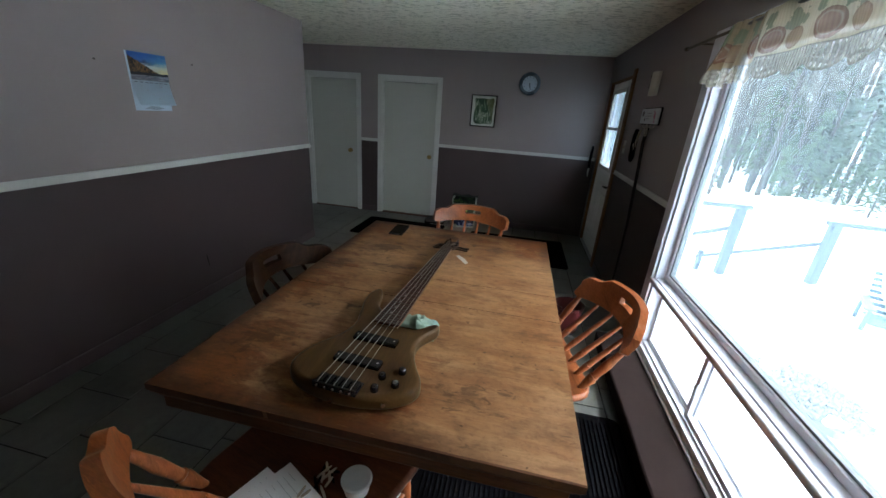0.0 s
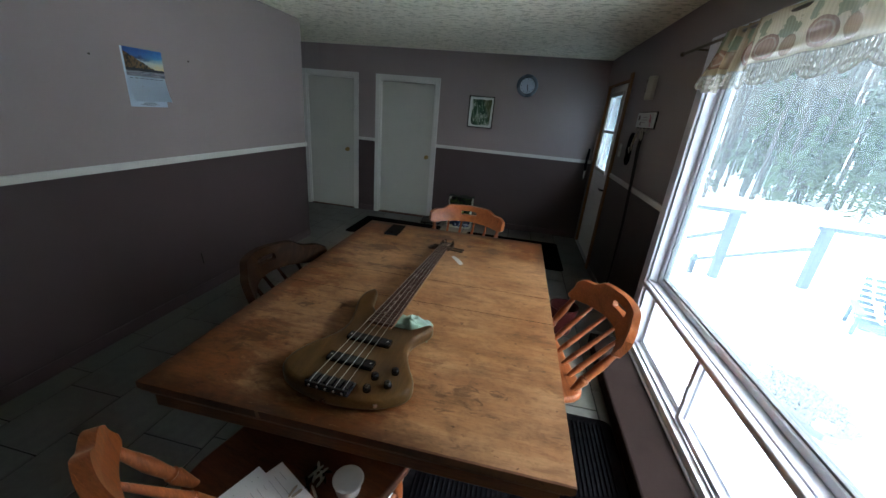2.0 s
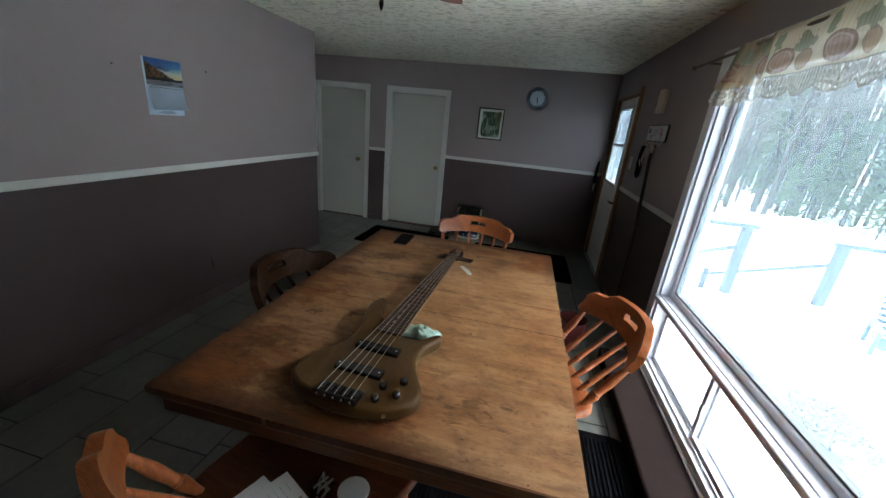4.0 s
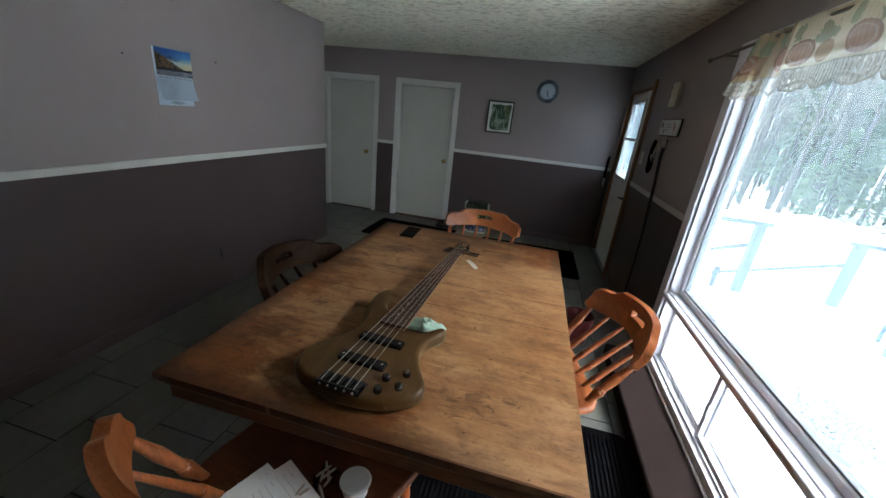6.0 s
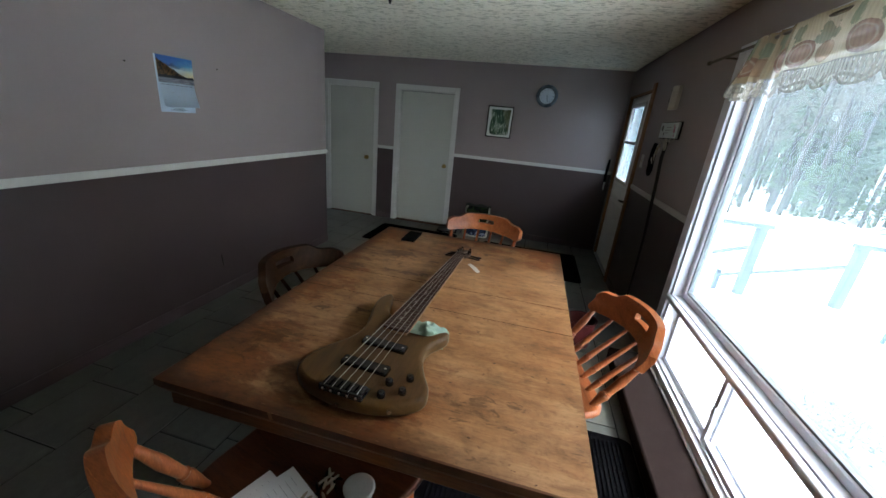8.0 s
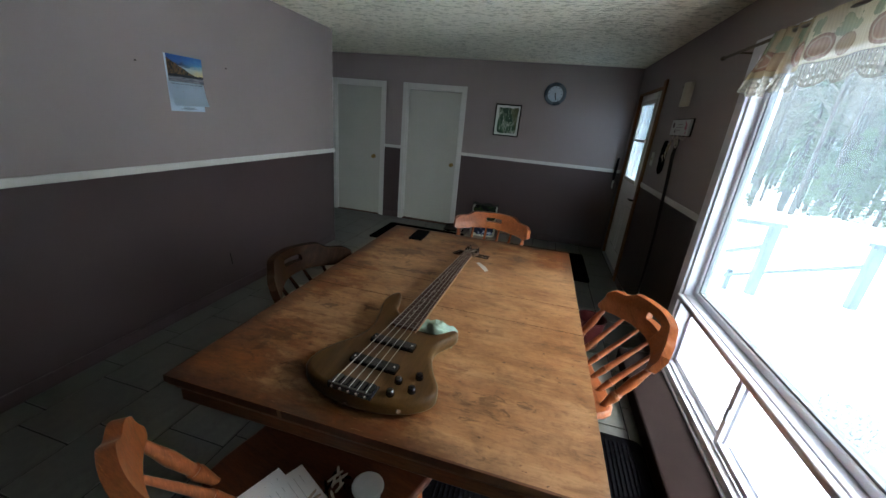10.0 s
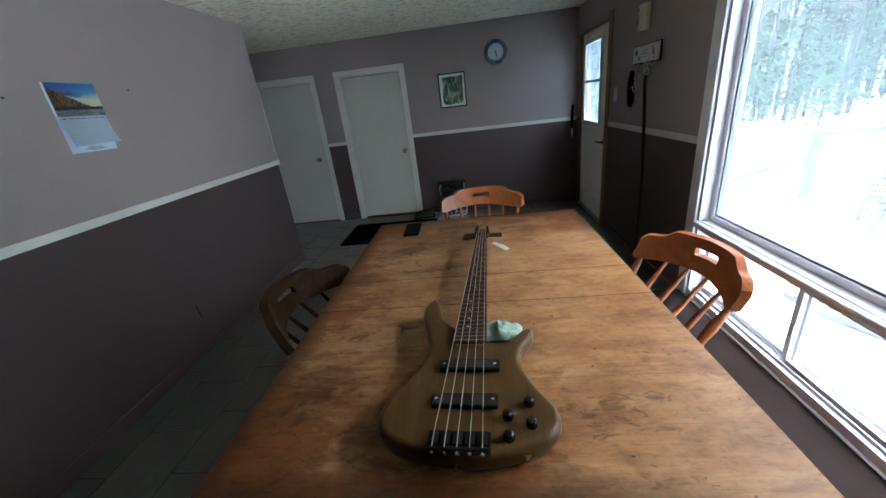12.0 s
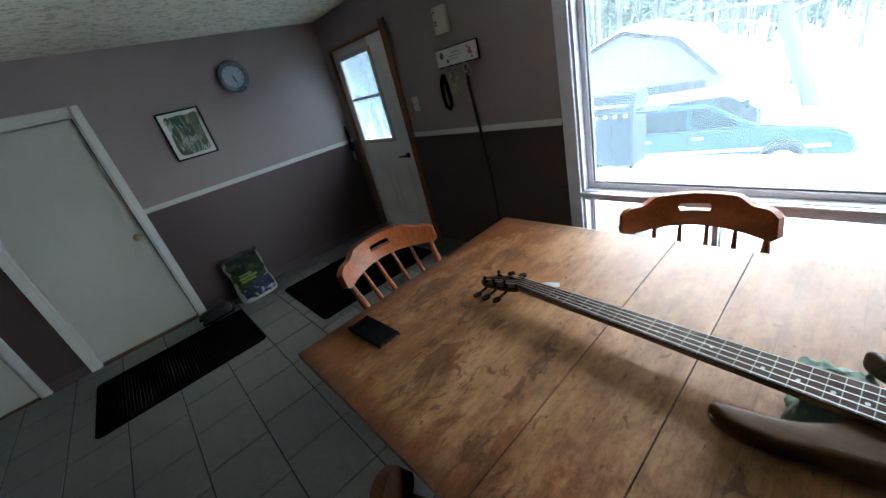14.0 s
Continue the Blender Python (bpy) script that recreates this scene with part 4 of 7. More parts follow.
    box(bm, (-0.068, -0.030, 0.004), (0.068, -0.022, 0.020), 0.001, bx)
    br = part("bridge", bm, M_BLACK, g, "black metal bridge")
    for k in range(5):
        x = (k - 2) * 0.0262
        bm = bmesh.new()
        box(bm, (x - 0.0115, -0.018, 0.004), (x + 0.0115, 0.018, 0.018), 0.003, bx)
        part("saddle", bm, M_BLACK, br)
        bm = bmesh.new()
        turned(bm, [(0, 0.005), (0.7, 0.005), (1, 0.003)], bx @ Vector((x, -0.030, 0.011)), bx @ Vector((x, -0.035, 0.011)), 8)
        part("string_ball", bm, M_CHROME, br)
    for x, y in ((-0.281, 0.903), (-0.333, 0.865), (-0.284, 0.842), (-0.336, 0.810)):
        bm = bmesh.new()
        turned(bm, [(0, 0.0115), (0.1, 0.0125), (0.62, 0.0118), (0.80, 0.0108), (0.93, 0.0078), (1, 0.003)], (x, y, z1), (x, y, z1 + 0.021), 18)
        part("control_knob", bm, M_KNOB, g, "glossy black domed knob")
    for p, q in (((-0.310, 0.798, z0 + 0.026), (-0.300, 0.786, z0 + 0.026)), ((-0.450, 0.775, z0 + 0.026), (-0.450, 0.760, z0 + 0.026)), ((-0.566, 1.394, z0 + 0.026), (-0.562, 1.417, z0 + 0.026))):
        bm = bmesh.new()
        turned(bm, [(0, 0.005), (0.4, 0.004), (0.6, 0.007), (1, 0.007)], p, q, 10)
        part("strap_button", bm, M_CHROME, g)
    # strings from bridge over the nut to the posts
    for k, (px, py, s) in enumerate((posts[0], posts[1], posts[2], posts[4], posts[3])):
        o1 = (k - 2) * 0.0108
        start = bx @ Vector(((k - 2) * 0.0262, -0.026, 0.020))
        sad = bx @ Vector(((k - 2) * 0.0262, 0.0, 0.022))
        nut = Vector((b.x + n.x * o1, b.y + n.y * o1, rise(1) + 0.012))
        end = tip @ Vector((px, py, 0.022))
        bm = bmesh.new()
        tube(bm, [start, sad, nut, end], 0.00115 - 0.0001 * k, 6)
        part("string", bm, M_STRING, g, "nickel wound string")
    return g


bass_guitar()


def crumpled_cloth():
    bm = bmesh.new()
    nx, ny = 48, 32
    grid = []
    for j in range(ny):
        row = []
        for i in range(nx):
            u, v = i / (nx - 1) * 2 - 1, j / (ny - 1) * 2 - 1
            edge = max(abs(u), abs(v))
            q = noise.noise(Vector((u * 2.6, v * 2.6, 3.1))) * 0.5 + noise.noise(Vector((u * 6, v * 6, 7.7))) * 0.30 + noise.noise(Vector((u * 13, v * 11, 2.7))) * 0.14
            h = max(0.002, (1 - edge ** 2.4) * (0.056 + 0.040 * q) + 0.004)
            row.append(bm.verts.new((-0.352 + u * 0.104 * (1 + 0.2 * q), 1.252 + v * 0.060 * (1 + 0.35 * q), ZT + min(h, 0.066 if u > 0.15 else 0.044))))
        grid.append(row)
    for r, s in zip(grid, grid[1:]):
        for i in range(nx - 1):
            bm.faces.new((r[i], r[i + 1], s[i + 1], s[i]))
    low = {}
    rim = [e for e in bm.edges if len(e.link_faces) == 1]
    for e in rim:
        for v in e.verts:
            if v not in low:
                low[v] = bm.verts.new((v.co.x, v.co.y, ZT + 0.0005))
    for e in rim:
        p, q = e.verts
        bm.faces.new((p, q, low[q], low[p]))
    m = plain("pale green cloth", (0.19, 0.28, 0.23), 0.9, vary=0.25, scale=30, grain=300, relief=0.4)
    tagged(finish("cloth", bm, m, smooth=70), "crumpled pale green cloth under the guitar neck", "cloth")


crumpled_cloth()


def small_table_things():
    bm = bmesh.new()
    slab(bm, smooth_loop([(-0.036, -0.104), (0.036, -0.104), (0.046, -0.094), (0.046, 0.094), (0.036, 0.104), (-0.036, 0.104), (-0.046, 0.094), (-0.046, -0.094)], 3), 0, 0.016, 0.004, 3)
    ph = finish("phone", bm, M_CASE)
    ph.matrix_world = pose(-0.797, 2.440, ZT, 0, 0, 2)
    tagged(ph, "black phone in a thick matt case on the table", "phone")
    bm = bmesh.new()
    slab(bm, [(-0.014, -0.058), (0.006, -0.062), (0.014, -0.016), (0.010, 0.048), (-0.008, 0.052)], 0, 0.0015)
    tag = finish("paper_tag", bm, plain("grey glossy card", (0.40, 0.42, 0.46), 0.3), smooth=0)
    tag.matrix_world = pose(-0.270, 2.02, ZT + 0.020, 4, -14, 40)
    tagged(tag, "grey card tag lying beside the headstock", "tag")


small_table_things()


# ---- on the seat of the turned chair ----
def seat_clutter():
    z = 0.44
    for i, (x, y, a) in enumerate(((-0.640, 0.640, -22), (-0.588, 0.668, -27))):
        bm = boxed((-0.10, -0.10, 0), (0.10, 0.10, 0.0015))
        p = tagged(finish("paper_sheet", bm, M_PAPER, smooth=0), "white printed paper sheet lying on the chair seat", "paper", "papers on the chair")
        p.matrix_world = pose(x, y, z + 0.001 + 0.003 * i, 0, 0, a)
        for k in range(8):
            w = (0.05, 0.11, 0.12, 0.03, 0.12, 0.10, 0.12, 0.07)[k] * 0.8
            part("print_line", boxed((-0.07, 0.075 - k * 0.019, 0.0015), (-0.07 + w, 0.0760 - k * 0.019, 0.0018)), M_FAINT, p)
    p = tagged(finish("paper_sheet", boxed((-0.07, -0.09, 0), (0.07, 0.09, 0.002)), M_PAPER, smooth=0), "white paper sheet lying on the tiled floor", "paper")
    p.matrix_world = pose(-0.340, 1.163, 0.001, 0, 0, 20)
    bm = bmesh.new()
    turned(bm, [(0, 0.036), (0.05, 0.038), (0.9, 0.044), (0.94, 0.047), (1, 0.046)], (-0.380, 0.775, z), (-0.380, 0.775, z + 0.045), 24)
    cup = tagged(finish("plastic_tub", bm, plain("milky plastic", (0.62, 0.62, 0.60), 0.35)), "round white plastic tub on the chair seat", "tub")
    bm = bmesh.new()
    turned(bm, [(0, 0.048), (0.6, 0.049), (1, 0.043)], (-0.380, 0.775, z + 0.045), (-0.380, 0.775, z + 0.052), 24)
    part("lid", bm, plain("clear lid", (0.55, 0.56, 0.55), 0.25), cup)
    rnd = random.Random(2)
    for k in range(14):
        x, y, a = -0.505 + rnd.uniform(-0.035, 0.035), 0.765 + rnd.uniform(-0.05, 0.05), rnd.uniform(0, 180)
        d = Vector((math.cos(radians(a)), math.sin(radians(a)), 0)) * rnd.uniform(0.015, 0.03)
        bm = bmesh.new()
        turned(bm, [(0, 0.0025), (0.2, 0.0042), (0.8, 0.0042), (1, 0.002)], Vector((x, y, z + 0.006 + 0.004 * (k % 3))) - d, Vector((x, y, z + 0.006 + 0.004 * (k % 3))) + d, 8)
        tagged(finish("screw", bm, M_KEY if k % 3 else M_BLACK), "small loose metal screw on the chair seat", "screw", "loose hardware on the chair")


seat_clutter()


# ---- on the walls ----
def calendar():
    c = thing("wall_calendar", "wall calendar with seaside photo over a month page", "calendar", pose(XL, 2.151, 0.1645) @ Matrix.Diagonal((1, 0.752, 0.884, 1)))
    # local: x out of the wall, y along it
    m, t, p = nodes_of("seaside photo print")
    v = coords(t)
    sep = t.nodes.new("ShaderNodeSeparateXYZ")
    t.links.new(v, sep.inputs[0])
    h = calc(t, "MULTIPLY", calc(t, "SUBTRACT", sep.outputs[2], 1.665), 5.7)
    wob = noise_of(t, coords(t, (1, 5, 14)), 2.2, 5, 0.6, 0.5)
    east = calc(t, "MULTIPLY_ADD", sep.outputs[1], 2.9, 0.5)            # 0 at the cliff, 1 over the open sea
    up = calc(t, "ADD", h, calc(t, "MULTIPLY", calc(t, "SUBTRACT", wob, 0.5), 0.40))
    dusk = ramp(t, up, (0.30, (0.62, 0.50, 0.24)), (0.52, (0.48, 0.50, 0.36)), (0.70, (0.08, 0.26, 0.44)), (0.95, (0.02, 0.12, 0.34)))
    storm = ramp(t, up, (0.30, (0.30, 0.36, 0.40)), (0.55, (0.42, 0.50, 0.55)), (0.66, (0.020, 0.035, 0.085)), (0.80, (0.03, 0.10, 0.28)), (0.95, (0.012, 0.08, 0.28)))
    sky_c = mix(t, ramp(t, east, (0.40, (0, 0, 0)), (0.85, (1, 1, 1))), storm, dusk)
    cliff_h = calc(t, "ADD", calc(t, "MULTIPLY", sep.outputs[1], -2.3), calc(t, "ADD", 0.42, calc(t, "MULTIPLY", noise_of(t, v, 26, 4), 0.16)))
    cliff = calc(t, "GREATER_THAN", cliff_h, h)
    rock = ramp(t, noise_of(t, v, 60, 5), (0.40, (0.010, 0.007, 0.005)), (0.60, (0.16, 0.085, 0.030)))
    col = mix(t, cliff, sky_c, rock)
    spit = calc(t, "LESS_THAN", calc(t, "ADD", h, calc(t, "MULTIPLY", calc(t, "SUBTRACT", noise_of(t, v, 40, 3), 0.5), 0.12)), 0.30)
    col = mix(t, spit, col, (0.006, 0.009, 0.018))
    sea = calc(t, "LESS_THAN", h, 0.20)
    col = mix(t, sea, col, ramp(t, noise_of(t, coords(t, (1, 3, 30)), 5, 3), (0.40, (0.07, 0.08, 0.11)), (0.60, (0.26, 0.27, 0.31))))
    t.links.new(col, p.inputs["Base Color"])
    p.inputs["Roughness"].default_value = 0.35
    part("photo_page", boxed((0.004, -0.165, 1.665), (0.007, 0.175, 1.845)), m, c, "blue seaside photo page")
    page = bmesh.new()
    rows = []
    for k in range(9):
        f = k / 8
        z = 1.664 - 0.165 * f
        x = 0.005 + 0.020 * f * f
        rows.append([page.verts.new((x, -0.168 + 0.010 * f, z)), page.verts.new((x + 0.006 * f, 0.172 + 0.006 * f, z + 0.004 * f))])
    for r, s in zip(rows, rows[1:]):
        page.faces.new((r[0], r[1], s[1], s[0]))
    bmesh.ops.solidify(page, geom=page.faces[:], thickness=0.0008)
    pg = part("month_page", page, plain("calendar paper", (0.50, 0.60, 0.69), 0.6, vary=0.02, relief=0.0), c, "pale month page curling forward")
    part("backing_page", boxed((0.001, -0.178, 1.462), (0.003, 0.160, 1.845)), plain("calendar back page", (0.47, 0.58, 0.68), 0.6, vary=0.02, relief=0.0), c)
    for k in range(7):
        part("weekday_bar", boxed((0.0075, -0.150 + k * 0.045, 1.650), (0.009, -0.122 + k * 0.045, 1.654)), M_INK, pg)
    for r in range(5):
        for k in range(7):
            if (r * 7 + k) % 4 != 1 or r > 3:
                continue
            x = 0.0068 + 0.020 * ((0.035 + r * 0.027) / 0.165) ** 2
            part("date_mark", boxed((x - 0.0005, -0.148 + k * 0.045, 1.626 - r * 0.027), (x + 0.0022, -0.138 + k * 0.045, 1.629 - r * 0.027)), M_FAINT, pg)
    for k, w in enumerate((0.10, 0.12, 0.17, 0.08)):
        part("print_bar", boxed((0.003, -0.005 - w / 2, 1.488 - k * 0.006), (0.0036, -0.005 + w / 2, 1.491 - k * 0.006)), M_INK, c)


calendar()


def wall_clock():
    c = thing("wall_clock", "round wall clock with grey-blue rim and pale dial", "clock", pose(-0.013, YB, 1.993))
    bm = bmesh.new()
    turned(bm, [(0, 0.120), (0.2, 0.137), (0.7, 0.140), (0.95, 0.128), (1.0, 0.112), (0.9, 0.098), (0.62, 0.094)], (0, 0, 0), (0, -0.046, 0), 48)
    part("rim", bm, plain("grey-blue clock rim", (0.10, 0.125, 0.155), 0.28, 0.3), c, "glossy grey-blue rim")
    bm = bmesh.new()
    turned(bm, [(0, 0.096), (1, 0.096)], (0, -0.001, 0), (0, -0.030, 0), 48)
    dial = part("dial", bm, plain("pale blue dial", (0.42, 0.50, 0.58), 0.4, vary=0.03), c, "pale dial")
    for k in range(12):
        a = k * math.tau / 12
        bm = bmesh.new()
        box(bm, (-0.003, -0.032, 0.074), (0.003, -0.030, 0.088), 0.0, Matrix.Rotation(a, 4, "Y"))
        part("hour_mark", bm, M_INK, dial)
    for a, length, w in ((172, 0.050, 0.0045), (168, 0.075, 0.003)):
        bm = bmesh.new()
        box(bm, (-w, -0.035, -0.012), (w, -0.0335, length), 0.0, Matrix.Rotation(radians(a), 4, "Y"))
        part("pointer", bm, M_BLACK, dial)


wall_clock()


def framed_picture():
    f = thing("framed_picture", "small framed green watercolour with white mat", "picture", pose(-0.591, YB, 1.617))
    w, h = 0.174, 0.206
    for lo, hi in (((-w, -h), (-w + 0.013, h)), ((w - 0.013, -h), (w, h)), ((-w + 0.013, -h), (w - 0.013, -h + 0.013)), ((-w + 0.013, h - 0.013), (w - 0.013, h))):
        part("frame_bar", boxed((lo[0], -0.024, lo[1]), (hi[0], -0.001, hi[1]), 0.003), M_BLACK, f, "thin dark frame")
    part("mat_board", boxed((-w + 0.012, -0.012, -h + 0.012), (w - 0.012, -0.004, h - 0.012)), plain("mat board", (0.62, 0.64, 0.60), 0.7, vary=0.02), f)
    m, t, p = nodes_of("green watercolour")
    v = coords(t)
    n1 = noise_of(t, coords(t, (2.6, 1, 0.75)), 7, 5, 0.6, 1.2)
    col = ramp(t, n1, (0.34, (0.006, 0.020, 0.012)), (0.45, (0.018, 0.060, 0.034)), (0.53, (0.045, 0.105, 0.050)), (0.57, (0.46, 0.50, 0.42)), (0.63, (0.03, 0.07, 0.055)))
    sep = t.nodes.new("ShaderNodeSeparateXYZ")
    t.links.new(v, sep.inputs[0])
    olive = ramp(t, calc(t, "ADD", sep.outputs[0], calc(t, "MULTIPLY", sep.outputs[2], 0.35)), (0.06, (0, 0, 0)), (0.10, (1, 1, 1)))
    col = mix(t, calc(t, "MULTIPLY", olive, 0.7), col, (0.085, 0.085, 0.020))
    t.links.new(col, p.inputs["Base Color"])
    p.inputs["Roughness"].default_value = 0.3
    bm = bmesh.new()
    slab(bm, smooth_loop([(-0.120, -0.150), (-0.06, -0.172), (0.04, -0.165), (0.125, -0.160), (0.132, -0.05), (0.135, 0.06), (0.138, 0.165), (0.06, 0.158), (0.0, 0.165), (-0.06, 0.160), (-0.125, 0.155), (-0.118, 0.05), (-0.130, -0.06)], 5), 0, 0.002)
    bmesh.ops.transform(bm, matrix=Matrix.Translation((0, -0.012, 0)) @ Matrix.Rotation(radians(90), 4, "X"), verts=bm.verts)
    part("painting", bm, m, f, "green painted still life")


framed_picture()


def key_rack():
    k = thing("key_rack", "painted wooden key rack with leash and keys", "key rack", pose(XR, 3.445, 1.658) @ Matrix.Diagonal((1, 0.88, 0.94, 1)))
    part("plaque", boxed((-0.030, -0.235, -0.062), (-0.001, 0.235, 0.062), 0.004), plain("painted plaque", (0.52, 0.54, 0.54), 0.45, vary=0.10, scale=14), k, "pale painted plaque")
    part("plaque_back", boxed((-0.012, -0.245, -0.070), (-0.0005, 0.245, 0.070), 0.003), M_BLACK, k)
    rose = plain("pink rose paint", (0.42, 0.10, 0.16), 0.5)
    dusk = plain("dull plum paint", (0.075, 0.050, 0.060), 0.5)
    for y, z, r in ((-0.17, 0.015, 0.018), (-0.145, 0.035, 0.012), (-0.185, -0.012, 0.012), (-0.165, 0.0, 0.022), (-0.185, -0.04, 0.013), (0.165, 0.018, 0.026), (0.10, -0.03, 0.016)):
        bm = bmesh.new()
        turned(bm, [(0, r), (1, r * 0.8)], (-0.029, y, z), (-0.0315 - 0.001 * (r > 0.02), y, z), 10)
        part("painted_flower", bm, rose if y < 0 else dusk, k)
    for n, (y, w) in enumerate(((-0.01, 0.12), (0.0, 0.16), (0.02, 0.10))):
        part("print_bar", boxed((-0.0315, y - w / 2, 0.020 - n * 0.022), (-0.0298, y + w / 2, 0.026 - n * 0.022)), plain("grey print", (0.25, 0.22, 0.24), 0.6), k)
    for y in (-0.17, -0.06, 0.05, 0.16):
        bm = bmesh.new()
        tube(bm, [(-0.012, y, -0.058), (-0.016, y, -0.085), (-0.030, y, -0.100), (-0.044, y, -0.090), (-0.046, y, -0.075)], 0.0035)
        part("hook", bm, M_KEY, k)
    return k


key_rack()


def leash():
    l = thing("dog_leash", "black webbing leash with loop handle hanging from the rack", "leash")
    x = XR - 0.045
    bm = bmesh.new()
    loop = [(0.0, -0.02), (0.035, -0.08), (0.042, -0.17), (0.030, -0.25), (-0.005, -0.275), (-0.035, -0.245), (-0.030, -0.17), (-0.020, -0.08), (0.0, -0.02)]
    tube(bm, [(x, 3.605 + a, 1.565 + b) for a, b in loop], 0.016, 8)
    part("handle_loop", bm, M_RUBBER, l, "padded black loop handle")
    bm = bmesh.new()
    path = [(x, 3.34, 1.57), (x - 0.008, 3.34, 1.45), (x + 0.005, 3.335, 1.25), (x + 0.012, 3.325, 1.05), (x + 0.022, 3.315, 0.8), (x + 0.024, 3.31, 0.5), (x + 0.024, 3.315, 0.25), (x + 0.018, 3.33, 0.03)]
    tube(bm, path, [0.012, 0.013, 0.013, 0.012, 0.010, 0.009, 0.008, 0.008], 8)
    part("strap", bm, plain("dark webbing", (0.022, 0.017, 0.016), 0.85, relief=0.3), l)
    for y, z, r in ((3.34, 1.560, 0.026), (3.315, 1.535, 0.022)):
        bm = bmesh.new()
        tube(bm, [(x - 0.012, y + r * math.cos(a * math.tau / 14), z + 1.3 * r * math.sin(a * math.tau / 14)) for a in range(15)], 0.0045, 6)
        part("clip", bm, M_KEY, l, "dull metal snap clip")
    kk = thing("key_bunch", "bunch of metal keys on a ring", "keys")
    rnd = random.Random(5)
    for n in range(9):
        y, z, a = 3.480 + rnd.uniform(-0.040, 0.040), 1.530 - 0.011 * n + rnd.uniform(-0.02, 0.015), rnd.uniform(-45, 45)
        bm = bmesh.new()
        m = pose(XR - 0.050 - 0.004 * n, y, z, a, 0, 0)
        slab(bm, smooth_loop([(0.0, 0.016), (-0.014, 0.004), (-0.010, -0.012), (0.010, -0.012), (0.014, 0.004)], 3), 0, 0.0025)
        box(bm, (-0.004, -0.052, 0), (0.004, -0.010, 0.0025))
        bmesh.ops.transform(bm, matrix=m @ Matrix.Rotation(radians(90), 4, "Y") @ Matrix.Rotation(radians(90), 4, "Z"), verts=bm.verts)
        part("key", bm, M_BRASS if n % 3 == 0 else M_KEY, kk)
    bm = bmesh.new()
    tube(bm, [(XR - 0.046, 3.485 + 0.02 * math.cos(a * math.tau / 14), 1.565 + 0.02 * math.sin(a * math.tau / 14)) for a in range(15)], 0.0018, 6)
    part("ring", bm, M_CHROME, kk)


leash()


def door_chime():
    bm = bmesh.new()
    pts = []
    for k in range(13):
        f = k / 12
        pts.append((0.048 * math.sin(math.pi * (0.12 + 0.76 * f)) ** 0.6, -0.068 + 0.136 * f))
    outline = [(-a, b) for a, b in pts] + [(-0.001, 0.068), (-0.001, -0.068)]
    slab(bm, outline, -0.088, 0.088, 0.004, 2)
    c = finish("door_chime", bm, M_CREAM)
    c.matrix_world = pose(XR, 3.535, 1.905)
    tagged(c, "cream plastic door chime box on the wall", "chime")
    for dz in (-0.03, -0.012, 0.05):
        part("slot", boxed((-0.0505, 0.018, dz), (-0.046, 0.034, dz + 0.010), 0.002), M_BLACK, c)


door_chime()


def light_switch():
    s = tagged(finish("light_switch", boxed((-0.007, -0.040, -0.062), (-0.0005, 0.040, 0.062), 0.003), M_WHITE), "white double light switch plate", "switch")
    s.matrix_world = pose(XR, 4.069, 1.372)
    for y in (-0.016, 0.016):
        part("toggle", boxed((-0.016, y - 0.005, -0.010), (-0.006, y + 0.005, 0.012), 0.002), M_CREAM, s)


light_switch()


def wall_marks():
    bm = bmesh.new()
    box(bm, (0.0, -0.003, -0.052), (0.0012, 0.003, 0.052), 0.0, pose(XL, 2.353, 0.304, 6, 0, 0))
    tagged(finish("scuff_mark", bm, M_BLACK, smooth=0), "thin dark scuff on the plum dado", "mark")
    for y, z in ((1.834, 1.725), (2.492, 1.769)):
        bm = bmesh.new()
        turned(bm, [(0, 0.003), (0.7, 0.003), (0.75, 0.006), (1, 0.005)], (XL, y, z), (XL + 0.010, y, z), 8)
        tagged(finish("nail", bm, M_BRONZE), "small dark nail in the mauve wall", "nail", "nails in the wall")


wall_marks()


